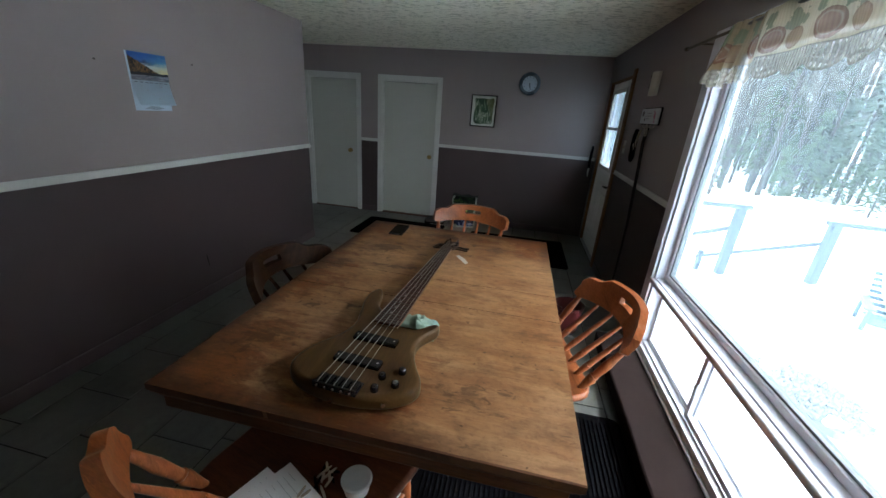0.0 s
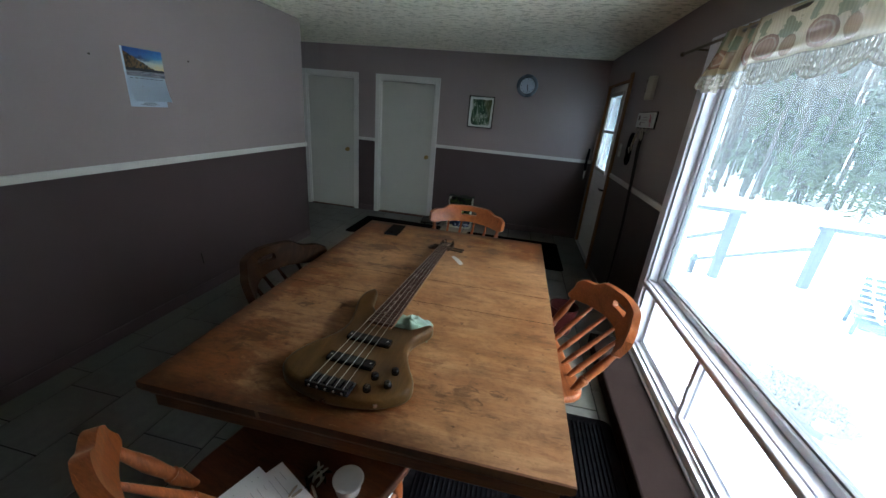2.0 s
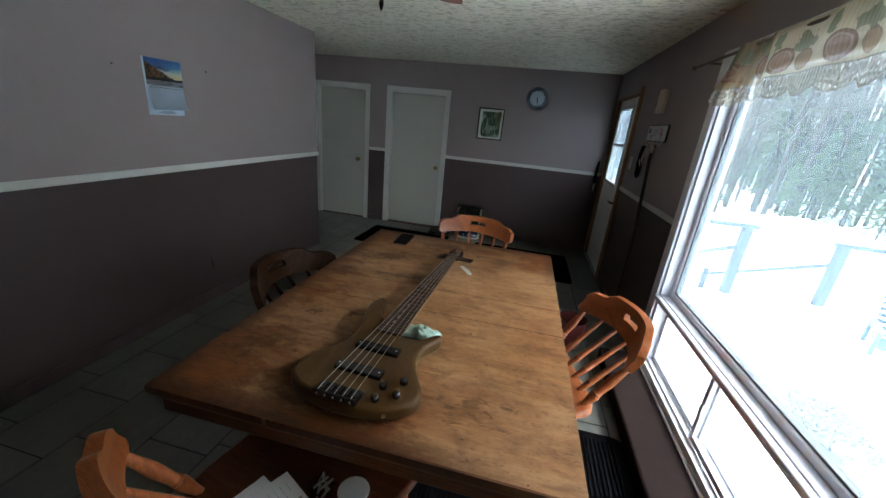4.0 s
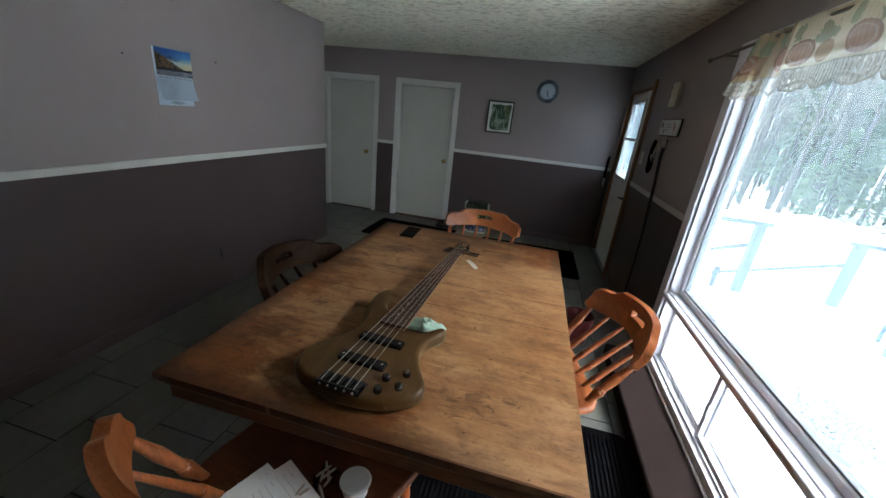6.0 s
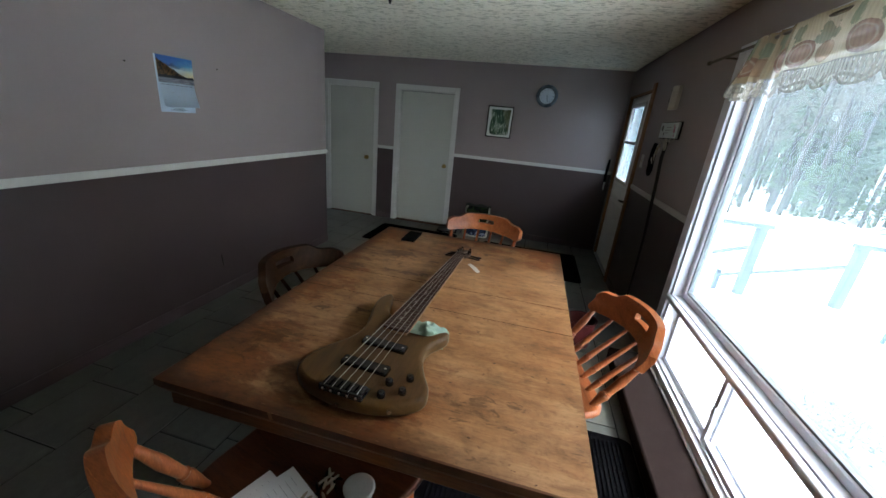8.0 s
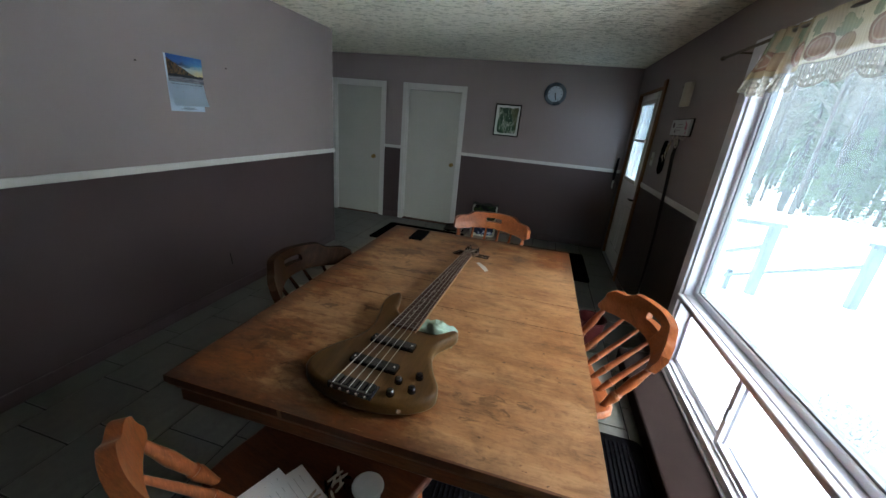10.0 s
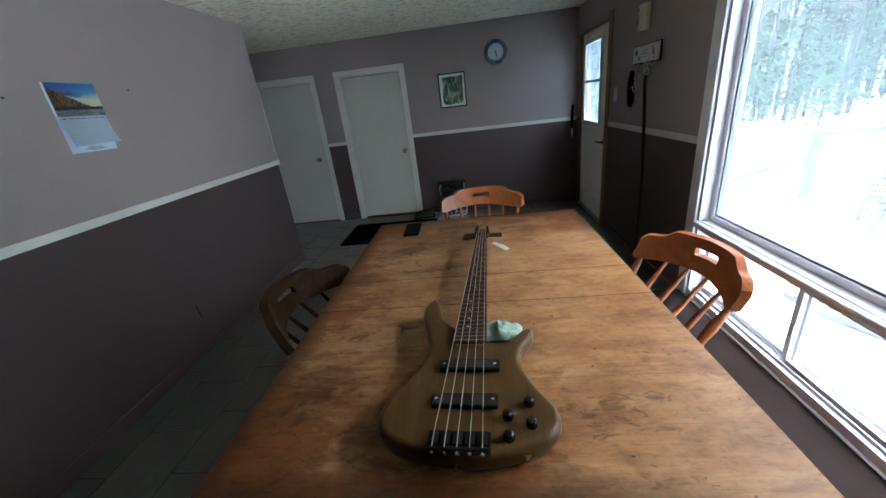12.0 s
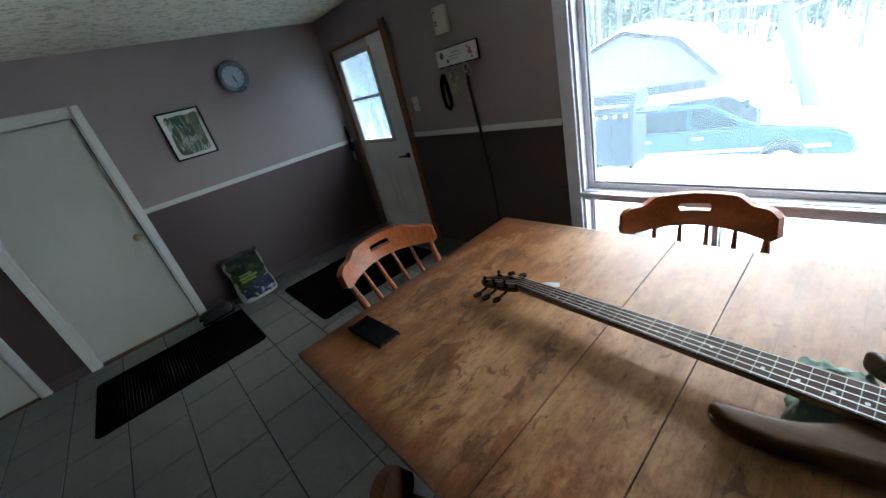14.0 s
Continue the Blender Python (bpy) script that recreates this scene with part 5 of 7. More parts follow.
def valance():
    """Sheer printed valance on a thin rod, with a lace hem and a bunched end."""
    r = thing("curtain_rod", "thin brown curtain rod over the window", "curtain rod")
    bm = bmesh.new()
    tube(bm, [(XR - 0.085, 2.80, 2.045), (XR - 0.085, 0.45, 2.045)], 0.008, 10)
    part("rod", bm, M_ROD, r)
    bm = bmesh.new()
    turned(bm, [(0, 0.008), (0.3, 0.013), (0.7, 0.013), (1, 0.006)], (XR - 0.085, 2.80, 2.045), (XR - 0.085, 2.845, 2.045), 10)
    part("finial", bm, M_ROD, r)
    for y in (2.64, 0.60):
        bm = bmesh.new()
        tube(bm, [(XR - 0.003, y, 2.045), (XR - 0.085, y, 2.045)], 0.005, 8)
        part("bracket", bm, M_ROD, r)

    def sheer(name, lace, tone):
        """Thin fabric; lace: with rings and open net, else printed with apples and leaves."""
        m, t, p = nodes_of(name)
        uv = coords(t, (1, 1, 1), "UV")
        sep = t.nodes.new("ShaderNodeSeparateXYZ")
        t.links.new(uv, sep.inputs[0])
        y, z = sep.outputs[0], sep.outputs[1]          # metres along the cloth and down from its top
        stripe = calc(t, "MULTIPLY_ADD", calc(t, "SINE", calc(t, "MULTIPLY", y, 360.0)), 0.5, 0.5)
        wob = calc(t, "MULTIPLY", calc(t, "SUBTRACT", noise_of(t, uv, 26, 4), 0.5), 0.7)
        base = mix(t, noise_of(t, uv, 14, 5), tuple(0.80 * k for k in tone), tone)

        def disc(at, down, ry, rz, every, shift):
            cell = calc(t, "DIVIDE", calc(t, "SUBTRACT", calc(t, "FRACT", calc(t, "ADD", calc(t, "DIVIDE", y, every), shift)), 0.5), 1 / every)
            u = calc(t, "DIVIDE", calc(t, "SUBTRACT", cell, at), ry)
            w = calc(t, "DIVIDE", calc(t, "SUBTRACT", z, down), rz)
            return calc(t, "SQRT", calc(t, "ADD", calc(t, "MULTIPLY", u, u), calc(t, "MULTIPLY", w, w)))
        if lace:
            ring = disc(0.0, 0.020, 0.0085, 0.0085, 0.021, 0.0)
            row = calc(t, "LESS_THAN", calc(t, "ABSOLUTE", calc(t, "SUBTRACT", ring, 0.8)), 0.28)
            wave = calc(t, "ABSOLUTE", calc(t, "SUBTRACT", z, calc(t, "MULTIPLY_ADD", calc(t, "ABSOLUTE", calc(t, "SINE", calc(t, "MULTIPLY", y, 36.0))), -0.010, 0.046)))
            row = calc(t, "MAXIMUM", row, calc(t, "LESS_THAN", wave, 0.004))
            row = calc(t, "MAXIMUM", row, calc(t, "GREATER_THAN", z, 0.052))
            row = calc(t, "MAXIMUM", row, calc(t, "LESS_THAN", z, 0.004))
            col = mix(t, calc(t, "MULTIPLY", row, 0.85), base, tuple(0.32 * k for k in tone))
            dens = calc(t, "MULTIPLY_ADD", row, 0.38, calc(t, "MULTIPLY_ADD", stripe, 0.22, 0.34))
        else:
            leaf = calc(t, "ADD", disc(0.045, 0.070, 0.075, 0.040, 0.30, 0.1), calc(t, "MULTIPLY", wob, 3.2))
            stem = calc(t, "ADD", disc(-0.10, 0.050, 0.030, 0.050, 0.30, 0.1), calc(t, "MULTIPLY", wob, 3.0))
            apple = calc(t, "ADD", disc(-0.06, 0.125, 0.060, 0.046, 0.30, 0.1), calc(t, "MULTIPLY", wob, 0.3))
            pear = calc(t, "ADD", disc(0.06, 0.135, 0.048, 0.036, 0.30, 0.1), calc(t, "MULTIPLY", wob, 0.4))
            col = mix(t, calc(t, "MULTIPLY", calc(t, "LESS_THAN", calc(t, "MINIMUM", leaf, stem), 0.75), 0.8), base, (0.15, 0.19, 0.12))
            col = mix(t, calc(t, "MULTIPLY", calc(t, "LESS_THAN", pear, 1.0), 0.8), col, ramp(t, pear, (0.0, (0.30, 0.20, 0.125)), (0.8, (0.27, 0.165, 0.09)), (1.0, (0.17, 0.09, 0.05))))
            fruit = ramp(t, apple, (0.0, (0.30, 0.175, 0.125)), (0.62, (0.26, 0.135, 0.095)), (0.70, (0.38, 0.32, 0.25)), (0.80, (0.22, 0.10, 0.07)), (1.0, (0.15, 0.07, 0.045)))
            col = mix(t, calc(t, "MULTIPLY", calc(t, "LESS_THAN", apple, 1.0), 0.85), col, fruit)
            col = mix(t, calc(t, "MULTIPLY", stripe, 0.16), col, tuple(0.45 * k for k in tone))
            dens = calc(t, "MULTIPLY_ADD", stripe, 0.16, 0.74)
        t.links.new(col, p.inputs["Base Color"])
        p.inputs["Roughness"].default_value = 0.9
        p.inputs["Specular IOR Level"].default_value = 0.1
        tr = t.nodes.new("ShaderNodeBsdfTranslucent")
        t.links.new(col, tr.inputs[0])
        half = t.nodes.new("ShaderNodeMixShader")
        half.inputs[0].default_value = 0.22
        clear = t.nodes.new("ShaderNodeBsdfTransparent")
        all_ = t.nodes.new("ShaderNodeMixShader")
        t.links.new(p.outputs[0], half.inputs[1])
        t.links.new(tr.outputs[0], half.inputs[2])
        t.links.new(dens, all_.inputs[0])
        t.links.new(clear.outputs[0], all_.inputs[1])
        t.links.new(half.outputs[0], all_.inputs[2])
        t.links.new(all_.outputs[0], t.nodes["Material Output"].inputs[0])
        return m

    def cloth(name, f0, f1, d0, d1, material, label, hem=False):
        """The stretch f0..f1 of the cloth's length, from the depth d0 to d1 below its top."""
        bm = bmesh.new()
        layer = bm.loops.layers.uv.new("uv")
        count, rows = max(60, int(420 * (f1 - f0))), 8
        cols, place = [], {}
        for k in range(count + 1):
            f = f0 + (f1 - f0) * k / count
            bunch = max(0, 1 - f / 0.15)
            y = START - f * LONG
            turn = f * 40 + 260 * min(f, 0.15) * (1 - min(f, 0.15) / 0.3)
            scallop = 0.030 * abs(math.sin(f * LONG / 0.15 * math.pi))
            col = []
            for r in range(rows + 1):
                d = d0 + (d1 - d0) * r / rows
                g = d / 0.235
                drop = d * (1 + 0.05 * bunch) + (scallop * (d - d0) / (d1 - d0) if hem else 0)
                x = XR - 0.094 - (0.013 + 0.022 * bunch) * (0.3 + 0.7 * g) * math.sin(turn) - 0.016 * noise.noise(Vector((f * 15, g * 1.6, 0))) - 0.03 * bunch * g
                v = bm.verts.new((x, y + 0.010 * math.sin(turn * 1.7) * g + 0.03 * bunch * g, 2.062 - drop))
                place[v] = (f * LONG * (1.0 if f > 0.15 else 1.6), d if not hem else d - d0)
                col.append(v)
            cols.append(col)
        for p, q in zip(cols, cols[1:]):
            for r in range(rows):
                face = bm.faces.new((p[r], q[r], q[r + 1], p[r + 1]))
                for loop in face.loops:
                    loop[layer].uv = place[loop.vert]
        return part(name, bm, material, v_, label)

    START, LONG = 2.25, 1.78
    v_ = thing("window_valance", "sheer cream valance printed with apples, lace hem", "curtain")
    printed = sheer("sheer printed fabric", False, (0.64, 0.55, 0.38))
    net = sheer("cream lace", True, (0.56, 0.52, 0.44))
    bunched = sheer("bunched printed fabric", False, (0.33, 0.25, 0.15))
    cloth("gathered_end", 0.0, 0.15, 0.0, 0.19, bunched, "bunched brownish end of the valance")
    cloth("panel", 0.15, 1.0, 0.0, 0.178, printed, "cloth printed with apples and leaves")
    cloth("lace_hem", 0.15, 1.0, 0.178, 0.236, net, "scalloped lace hem with small rings", True)
    cloth("lace_hem", 0.0, 0.15, 0.19, 0.240, net, "scalloped lace hem with small rings", True)


valance()


# ---- on the floor ----
def mat(name, x0, x1, y0, y1, label, ribs="y"):
    bm = bmesh.new()
    r = 0.05
    pts = []
    for cx, cy, a0 in ((x1 - r, y1 - r, 0), (x0 + r, y1 - r, 90), (x0 + r, y0 + r, 180), (x1 - r, y0 + r, 270)):
        for k in range(6):
            a = radians(a0 + 18 * k)
            pts.append((cx + r * math.cos(a), cy + r * math.sin(a)))
    slab(bm, pts, 0.0, 0.009, 0.003, 2)
    ob = tagged(finish(name, bm, M_RUBBER), label, "mat")
    bm = bmesh.new()
    if ribs == "y":
        n = int((x1 - x0 - 0.08) / 0.022)
        for k in range(n):
            x = x0 + 0.045 + k * 0.022
            box(bm, (x, y0 + 0.05, 0.008), (x + 0.010, y1 - 0.05, 0.013), 0.002, None, 1)
    part("rib_field", bm, M_RUBBER, ob)["kind"] = "stuff"
    return ob


mat("door_mat", -2.10, -0.945, 4.29, 5.09, "black ribbed rubber mat before the inner door")
mat("door_mat", -0.545, 0.70, 4.02, 5.00, "black ribbed rubber mat before the outer door")
mat("floor_mat", -0.30, 0.735, 0.45, 1.81, "black ribbed rubber mat on the floor by the window")


def food_bag():
    b = thing("pet_food_bag", "half-empty dark printed pet food bag against the wall", "bag", pose(-0.715, 5.24, 0, 0, 0, 4))
    bm = bmesh.new()
    rings = []
    for k in range(9):
        f = k / 8
        z = 0.41 * f
        w = 0.185 - 0.01 * f + 0.008 * math.sin(f * 9)
        dep = 0.085 * (1 - f) ** 0.8 + 0.012
        lean = 0.09 * f
        ring = []
        for s in range(20):
            a = s * math.tau / 20
            ca, sa = math.cos(a), math.sin(a)
            x = w * math.copysign(abs(ca) ** 0.6, ca)
            y = dep * math.copysign(abs(sa) ** 0.8, sa)
            q = noise.noise(Vector((x * 9, y * 9, z * 9))) * 0.012 * (1 if 0 < k < 8 else 0.4)
            ring.append(bm.verts.new((x + q, y + q + lean - 0.02, z + (0.012 * math.sin(s) if k == 8 else 0))))
        rings.append(ring)
    for r, s in zip(rings, rings[1:]):
        for k in range(20):
            bm.faces.new((r[k], r[(k + 1) % 20], s[(k + 1) % 20], s[k]))
    bm.faces.new(rings[0][::-1])
    bm.faces.new(rings[-1])
    m, t, p = nodes_of("glossy printed bag")
    v = coords(t)
    sep = t.nodes.new("ShaderNodeSeparateXYZ")
    t.links.new(v, sep.inputs[0])
    n1 = noise_of(t, coords(t, (1, 1, 1.6)), 8, 5, 0.6, 1.0)
    art = ramp(t, n1, (0.40, (0.006, 0.008, 0.007)), (0.52, (0.012, 0.022, 0.012)), (0.60, (0.035, 0.060, 0.020)))
    foot = ramp(t, n1, (0.40, (0.008, 0.012, 0.030)), (0.53, (0.015, 0.030, 0.075)), (0.58, (0.26, 0.31, 0.40)), (0.66, (0.02, 0.04, 0.09)))
    art = mix(t, calc(t, "LESS_THAN", calc(t, "ADD", sep.outputs[2], calc(t, "MULTIPLY", sep.outputs[0], -0.25)), 0.15), art, foot)
    pale = calc(t, "GREATER_THAN", calc(t, "ABSOLUTE", calc(t, "ADD", sep.outputs[0], calc(t, "MULTIPLY", calc(t, "SUBTRACT", n1, 0.5), 0.10))), 0.158)
    low = calc(t, "LESS_THAN", calc(t, "ADD", sep.outputs[2], calc(t, "MULTIPLY", calc(t, "SUBTRACT", n1, 0.5), 0.09)), 0.022)
    t.links.new(mix(t, calc(t, "MAXIMUM", pale, low), art, (0.34, 0.36, 0.31)), p.inputs["Base Color"])
    p.inputs["Roughness"].default_value = 0.45
    p.inputs["Specular IOR Level"].default_value = 0.12
    bump(t, p, noise_of(t, v, 22, 4), 0.5, 0.01)
    body = part("bag_body", bm, m, b)
    lime = plain("lime print", (0.16, 0.24, 0.03), 0.4)
    for k, (x, w) in enumerate(((-0.045, 0.060), (-0.030, 0.085), (-0.040, 0.070))):
        z = 0.262 - k * 0.030
        part("print_bar", boxed((x - w, -0.085 + 0.20 * (z - 0.10), z - 0.009), (x + w, -0.060 + 0.20 * (z - 0.10), z + 0.009), 0.003), lime, body, "lime-green printed bar")
    bm = bmesh.new()
    fl = [bm.verts.new((x, 0.075 + 0.004 * math.sin(i * 2.1), z)) for i in range(13) for x, z in [(-0.185 + i * 0.37 / 12, 0.40)]]
    up = [bm.verts.new((v.co.x * 1.03, 0.095 + 0.010 * math.sin(i * 1.7), 0.445 + 0.012 * math.sin(i * 1.1))) for i, v in enumerate(fl)]
    for i in range(12):
        bm.faces.new((fl[i], fl[i + 1], up[i + 1], up[i]))
    bmesh.ops.solidify(bm, geom=bm.faces[:], thickness=0.003)
    part("open_top", bm, plain("bag lining", (0.02, 0.022, 0.018), 0.4), b, "torn dark open top")


food_bag()


def shoe(x, y, a):
    s = thing("shoe", "dark low shoe beside the door", "shoe", pose(x, y, 0.009, 0, 0, a), "shoes by the door")
    bm = bmesh.new()
    slab(bm, smooth_loop([(-0.035, -0.13), (0.035, -0.13), (0.042, 0.0), (0.045, 0.09), (0.015, 0.145), (-0.025, 0.14), (-0.045, 0.08), (-0.038, 0.0)], 4), 0, 0.022, 0.004, 2)
    part("sole", bm, M_RUBBER, s)
    bm = bmesh.new()
    rings = []
    for f, h, w in ((-0.125, 0.085, 0.030), (-0.10, 0.09, 0.036), (-0.05, 0.085, 0.037), (0.0, 0.072, 0.038), (0.05, 0.058, 0.042), (0.10, 0.048, 0.038), (0.135, 0.034, 0.022)):
        rings.append([bm.verts.new((w * math.cos(k * math.pi / 8), f, 0.02 + h * math.sin(k * math.pi / 8))) for k in range(9)])
    for r, q in zip(rings, rings[1:]):
        for k in range(8):
            bm.faces.new((r[k], r[k + 1], q[k + 1], q[k]))
    bm.faces.new(rings[0])
    bm.faces.new(rings[-1][::-1])
    part("upper", bm, plain("dark shoe leather", (0.020, 0.017, 0.015), 0.5), s)


shoe(-1.14, 5.25, 80)
shoe(-1.13, 5.14, 95)


def red_bucket():
    bm = bmesh.new()
    turned(bm, [(0, 0.085), (0.04, 0.090), (0.9, 0.108), (0.92, 0.114), (1, 0.114), (0.98, 0.104), (0.2, 0.088)], (0.53, 2.74, 0), (0.53, 2.74, 0.23), 28)
    r = tagged(finish("bucket", bm, plain("red plastic", (0.042, 0.005, 0.005), 0.45, gloss=0.2)), "dark red plastic bucket on the floor by the window", "bucket")
    bm = bmesh.new()
    tube(bm, [(0.53 + 0.114 * math.cos(a), 2.74 + 0.114 * math.sin(a), 0.21 - 0.04 * math.sin(a - 0.4) ** 2) for a in [k * math.pi / 10 + 0.4 for k in range(11)]], 0.004, 6)
    part("bail", bm, M_KEY, r)


red_bucket()


def hanging_leash():
    h = thing("hanging_lanyard", "black and white lanyard hanging in the corner", "lanyard")
    bm = bmesh.new()
    y = YB - 0.02
    tube(bm, [(0.935, y, 1.28), (0.93, y - 0.01, 1.18), (0.925, y - 0.012, 1.06), (0.93, y - 0.01, 0.98)], [0.012, 0.018, 0.016, 0.012], 8)
    part("strap", bm, M_RUBBER, h)
    bm = bmesh.new()
    tube(bm, [(0.932, y - 0.012, 0.985), (0.928, y - 0.015, 0.93), (0.935, y - 0.015, 0.875)], [0.012, 0.011, 0.006], 8)
    part("clip", bm, M_WHITE, h, "white plastic clip")
    bm = bmesh.new()
    tube(bm, [(0.935, YB - 0.001, 1.285), (0.935, y, 1.29)], 0.004, 6)
    part("nail", bm, M_ALU, h)


hanging_leash()


def ceiling_fan():
    hx, hy = -0.48, 1.15
    f = thing("ceiling_fan", "wooden-bladed ceiling fan with pull chains", "ceiling fan")
    bm = bmesh.new()
    turned(bm, [(0, 0.065), (0.2, 0.060), (0.35, 0.02), (0.42, 0.02), (0.46, 0.085), (0.62, 0.11), (0.8, 0.10), (0.86, 0.05), (1, 0.04)], (hx, hy, ZC), (hx, hy, ZC - 0.34), 28)
    part("motor", bm, M_BRASS, f)
    for k in range(5):
        a = radians(85 + 72 * k)
        m = Matrix.Translation((hx, hy, 2.054)) @ Matrix.Rotation(a, 4, "Z") @ Matrix.Rotation(radians(9), 4, "X")
        bm = bmesh.new()
        slab(bm, smooth_loop([(0.17, -0.045), (0.35, -0.058), (0.52, -0.062), (0.575, -0.04), (0.58, 0.04), (0.52, 0.062), (0.35, 0.058), (0.17, 0.045)], 4), -0.004, 0.004, 0.002, 2)
        bmesh.ops.transform(bm, matrix=m, verts=bm.verts)
        b = part("blade", bm, M_MAPLE, f)
        bm = bmesh.new()
        box(bm, (0.09, -0.018, -0.008), (0.20, 0.018, -0.003), 0.002, m)
        part("blade_arm", bm, M_BRASS, b)
    for x, y, z in ((-0.556, 1.295, 1.905), (-0.497, 1.25, 1.955)):
        bm = bmesh.new()
        tube(bm, [(hx + (x - hx) * 0.5, hy + (y - hy) * 0.5, 2.06), (x, y, 2.03), (x, y, z + 0.045)], 0.0016, 6)
        part("chain", bm, M_BLACK, f, "dark pull chain")
        bm = bmesh.new()
        turned(bm, [(0, 0.002), (0.2, 0.006), (0.6, 0.008), (1, 0.003)], (x, y, z + 0.045), (x, y, z), 10)
        part("pull_knob", bm, M_SEAT if z > 1.93 else M_BLACK, f)


ceiling_fan()


# ---- outside: deck, railing, snow, woods, garage, car ----
def height(x, y):
    """Snow level: lower towards the drive, banked up along the woods."""
    base = -1.3
    drive = math.exp(-((x - 9.0) / 5.0) ** 2 - ((y - 3.5) / 6.0) ** 2)
    base -= 0.4 * drive
    bank = 0.9 * math.exp(-((x - 9.5) / 2.6) ** 2 - ((y - 14.5) / 2.4) ** 2) + 0.7 * math.exp(-((x - 4.0) / 3.0) ** 2 - ((y - 16.5) / 2.5) ** 2)
    far = max(0, math.hypot(x, y) - 32) * 0.02
    lump = 0.18 * noise.noise(Vector((x * 0.25, y * 0.25, 0))) + 0.06 * noise.noise(Vector((x * 0.9, y * 0.9, 4)))
    return base + bank + far + lump


def ground():
    bm = bmesh.new()
    steps = [-260, -140, -80, -50, -34, -24, -18, -14, -11] + [-8 + 0.8 * k for k in range(63)] + [44, 52, 64, 80, 110, 160, 260]
    steps.sort()
    grid = [[bm.verts.new((x + 4, y, height(x + 4, y) if -8 < x < 60 else height(x + 4, y) - 0.2)) for x in steps] for y in steps]
    for r, s in zip(grid, grid[1:]):
        for k in range(len(steps) - 1):
            bm.faces.new((r[k], r[k + 1], s[k + 1], s[k]))
    for v in bm.verts:                       # cut well below the house and deck
        if -8 < v.co.x < 5.8 and -9 < v.co.y < 6.2:
            v.co.z = min(v.co.z, -1.25)
    tagged(finish("ground", bm, M_SNOW, smooth=180), "deep white snow over the yard", "ground", kind="structure")


ground()
DECK_Z = -0.45


def deck():
    d = tagged(finish("deck", boxed((XR + THICK + 0.01, -3.0, DECK_Z - 0.26), (5.0, 5.92, DECK_Z - 0.03), 0.01), M_POST), "grey weathered board deck dusted with snow", "deck", kind="structure")
    n, w = 28, 0.1370
    me = None
    for k in range(n):
        x = XR + THICK + 0.016 + k * w
        if me is None:
            b = part("deck_board", boxed((0, -3.0, DECK_Z - 0.03), (w - 0.009, 5.92, DECK_Z), 0.003), M_DECK, d)
            me = b.data
        else:
            b = new("deck_board", me)
            b.parent = d
        b.location.x = x
    return d


deck()


def deck_snow():
    bm = bmesh.new()
    nx, ny = 44, 100
    grid = []
    for j in range(ny + 1):
        y = -2.95 + 8.85 * j / ny
        row = []
        for i in range(nx + 1):
            x = 1.25 + 3.72 * i / nx
            n = noise.noise(Vector((x * 0.9, y * 0.7, 2))) + 0.4 * noise.noise(Vector((x * 3.1, y * 2.6, 5)))
            h = 0.035 * (x - 2.4) - 0.02 + 0.05 * n - (0.10 if x < 1.6 else 0)
            row.append(bm.verts.new((x, y, DECK_Z + max(-0.02, min(h, 0.06)))))
        grid.append(row)
    for r, s in zip(grid, grid[1:]):
        for i in range(nx):
            if max(v.co.z for v in (r[i], r[i + 1], s[i + 1], s[i])) > DECK_Z - 0.019:
                bm.faces.new((r[i], r[i + 1], s[i + 1], s[i]))
    for v in [v for v in bm.verts if not v.link_faces]:
        bm.verts.remove(v)
    tagged(finish("deck_snow", bm, M_SNOW, smooth=180), "thin trodden snow lying on the deck", "snow", kind="stuff")


deck_snow()


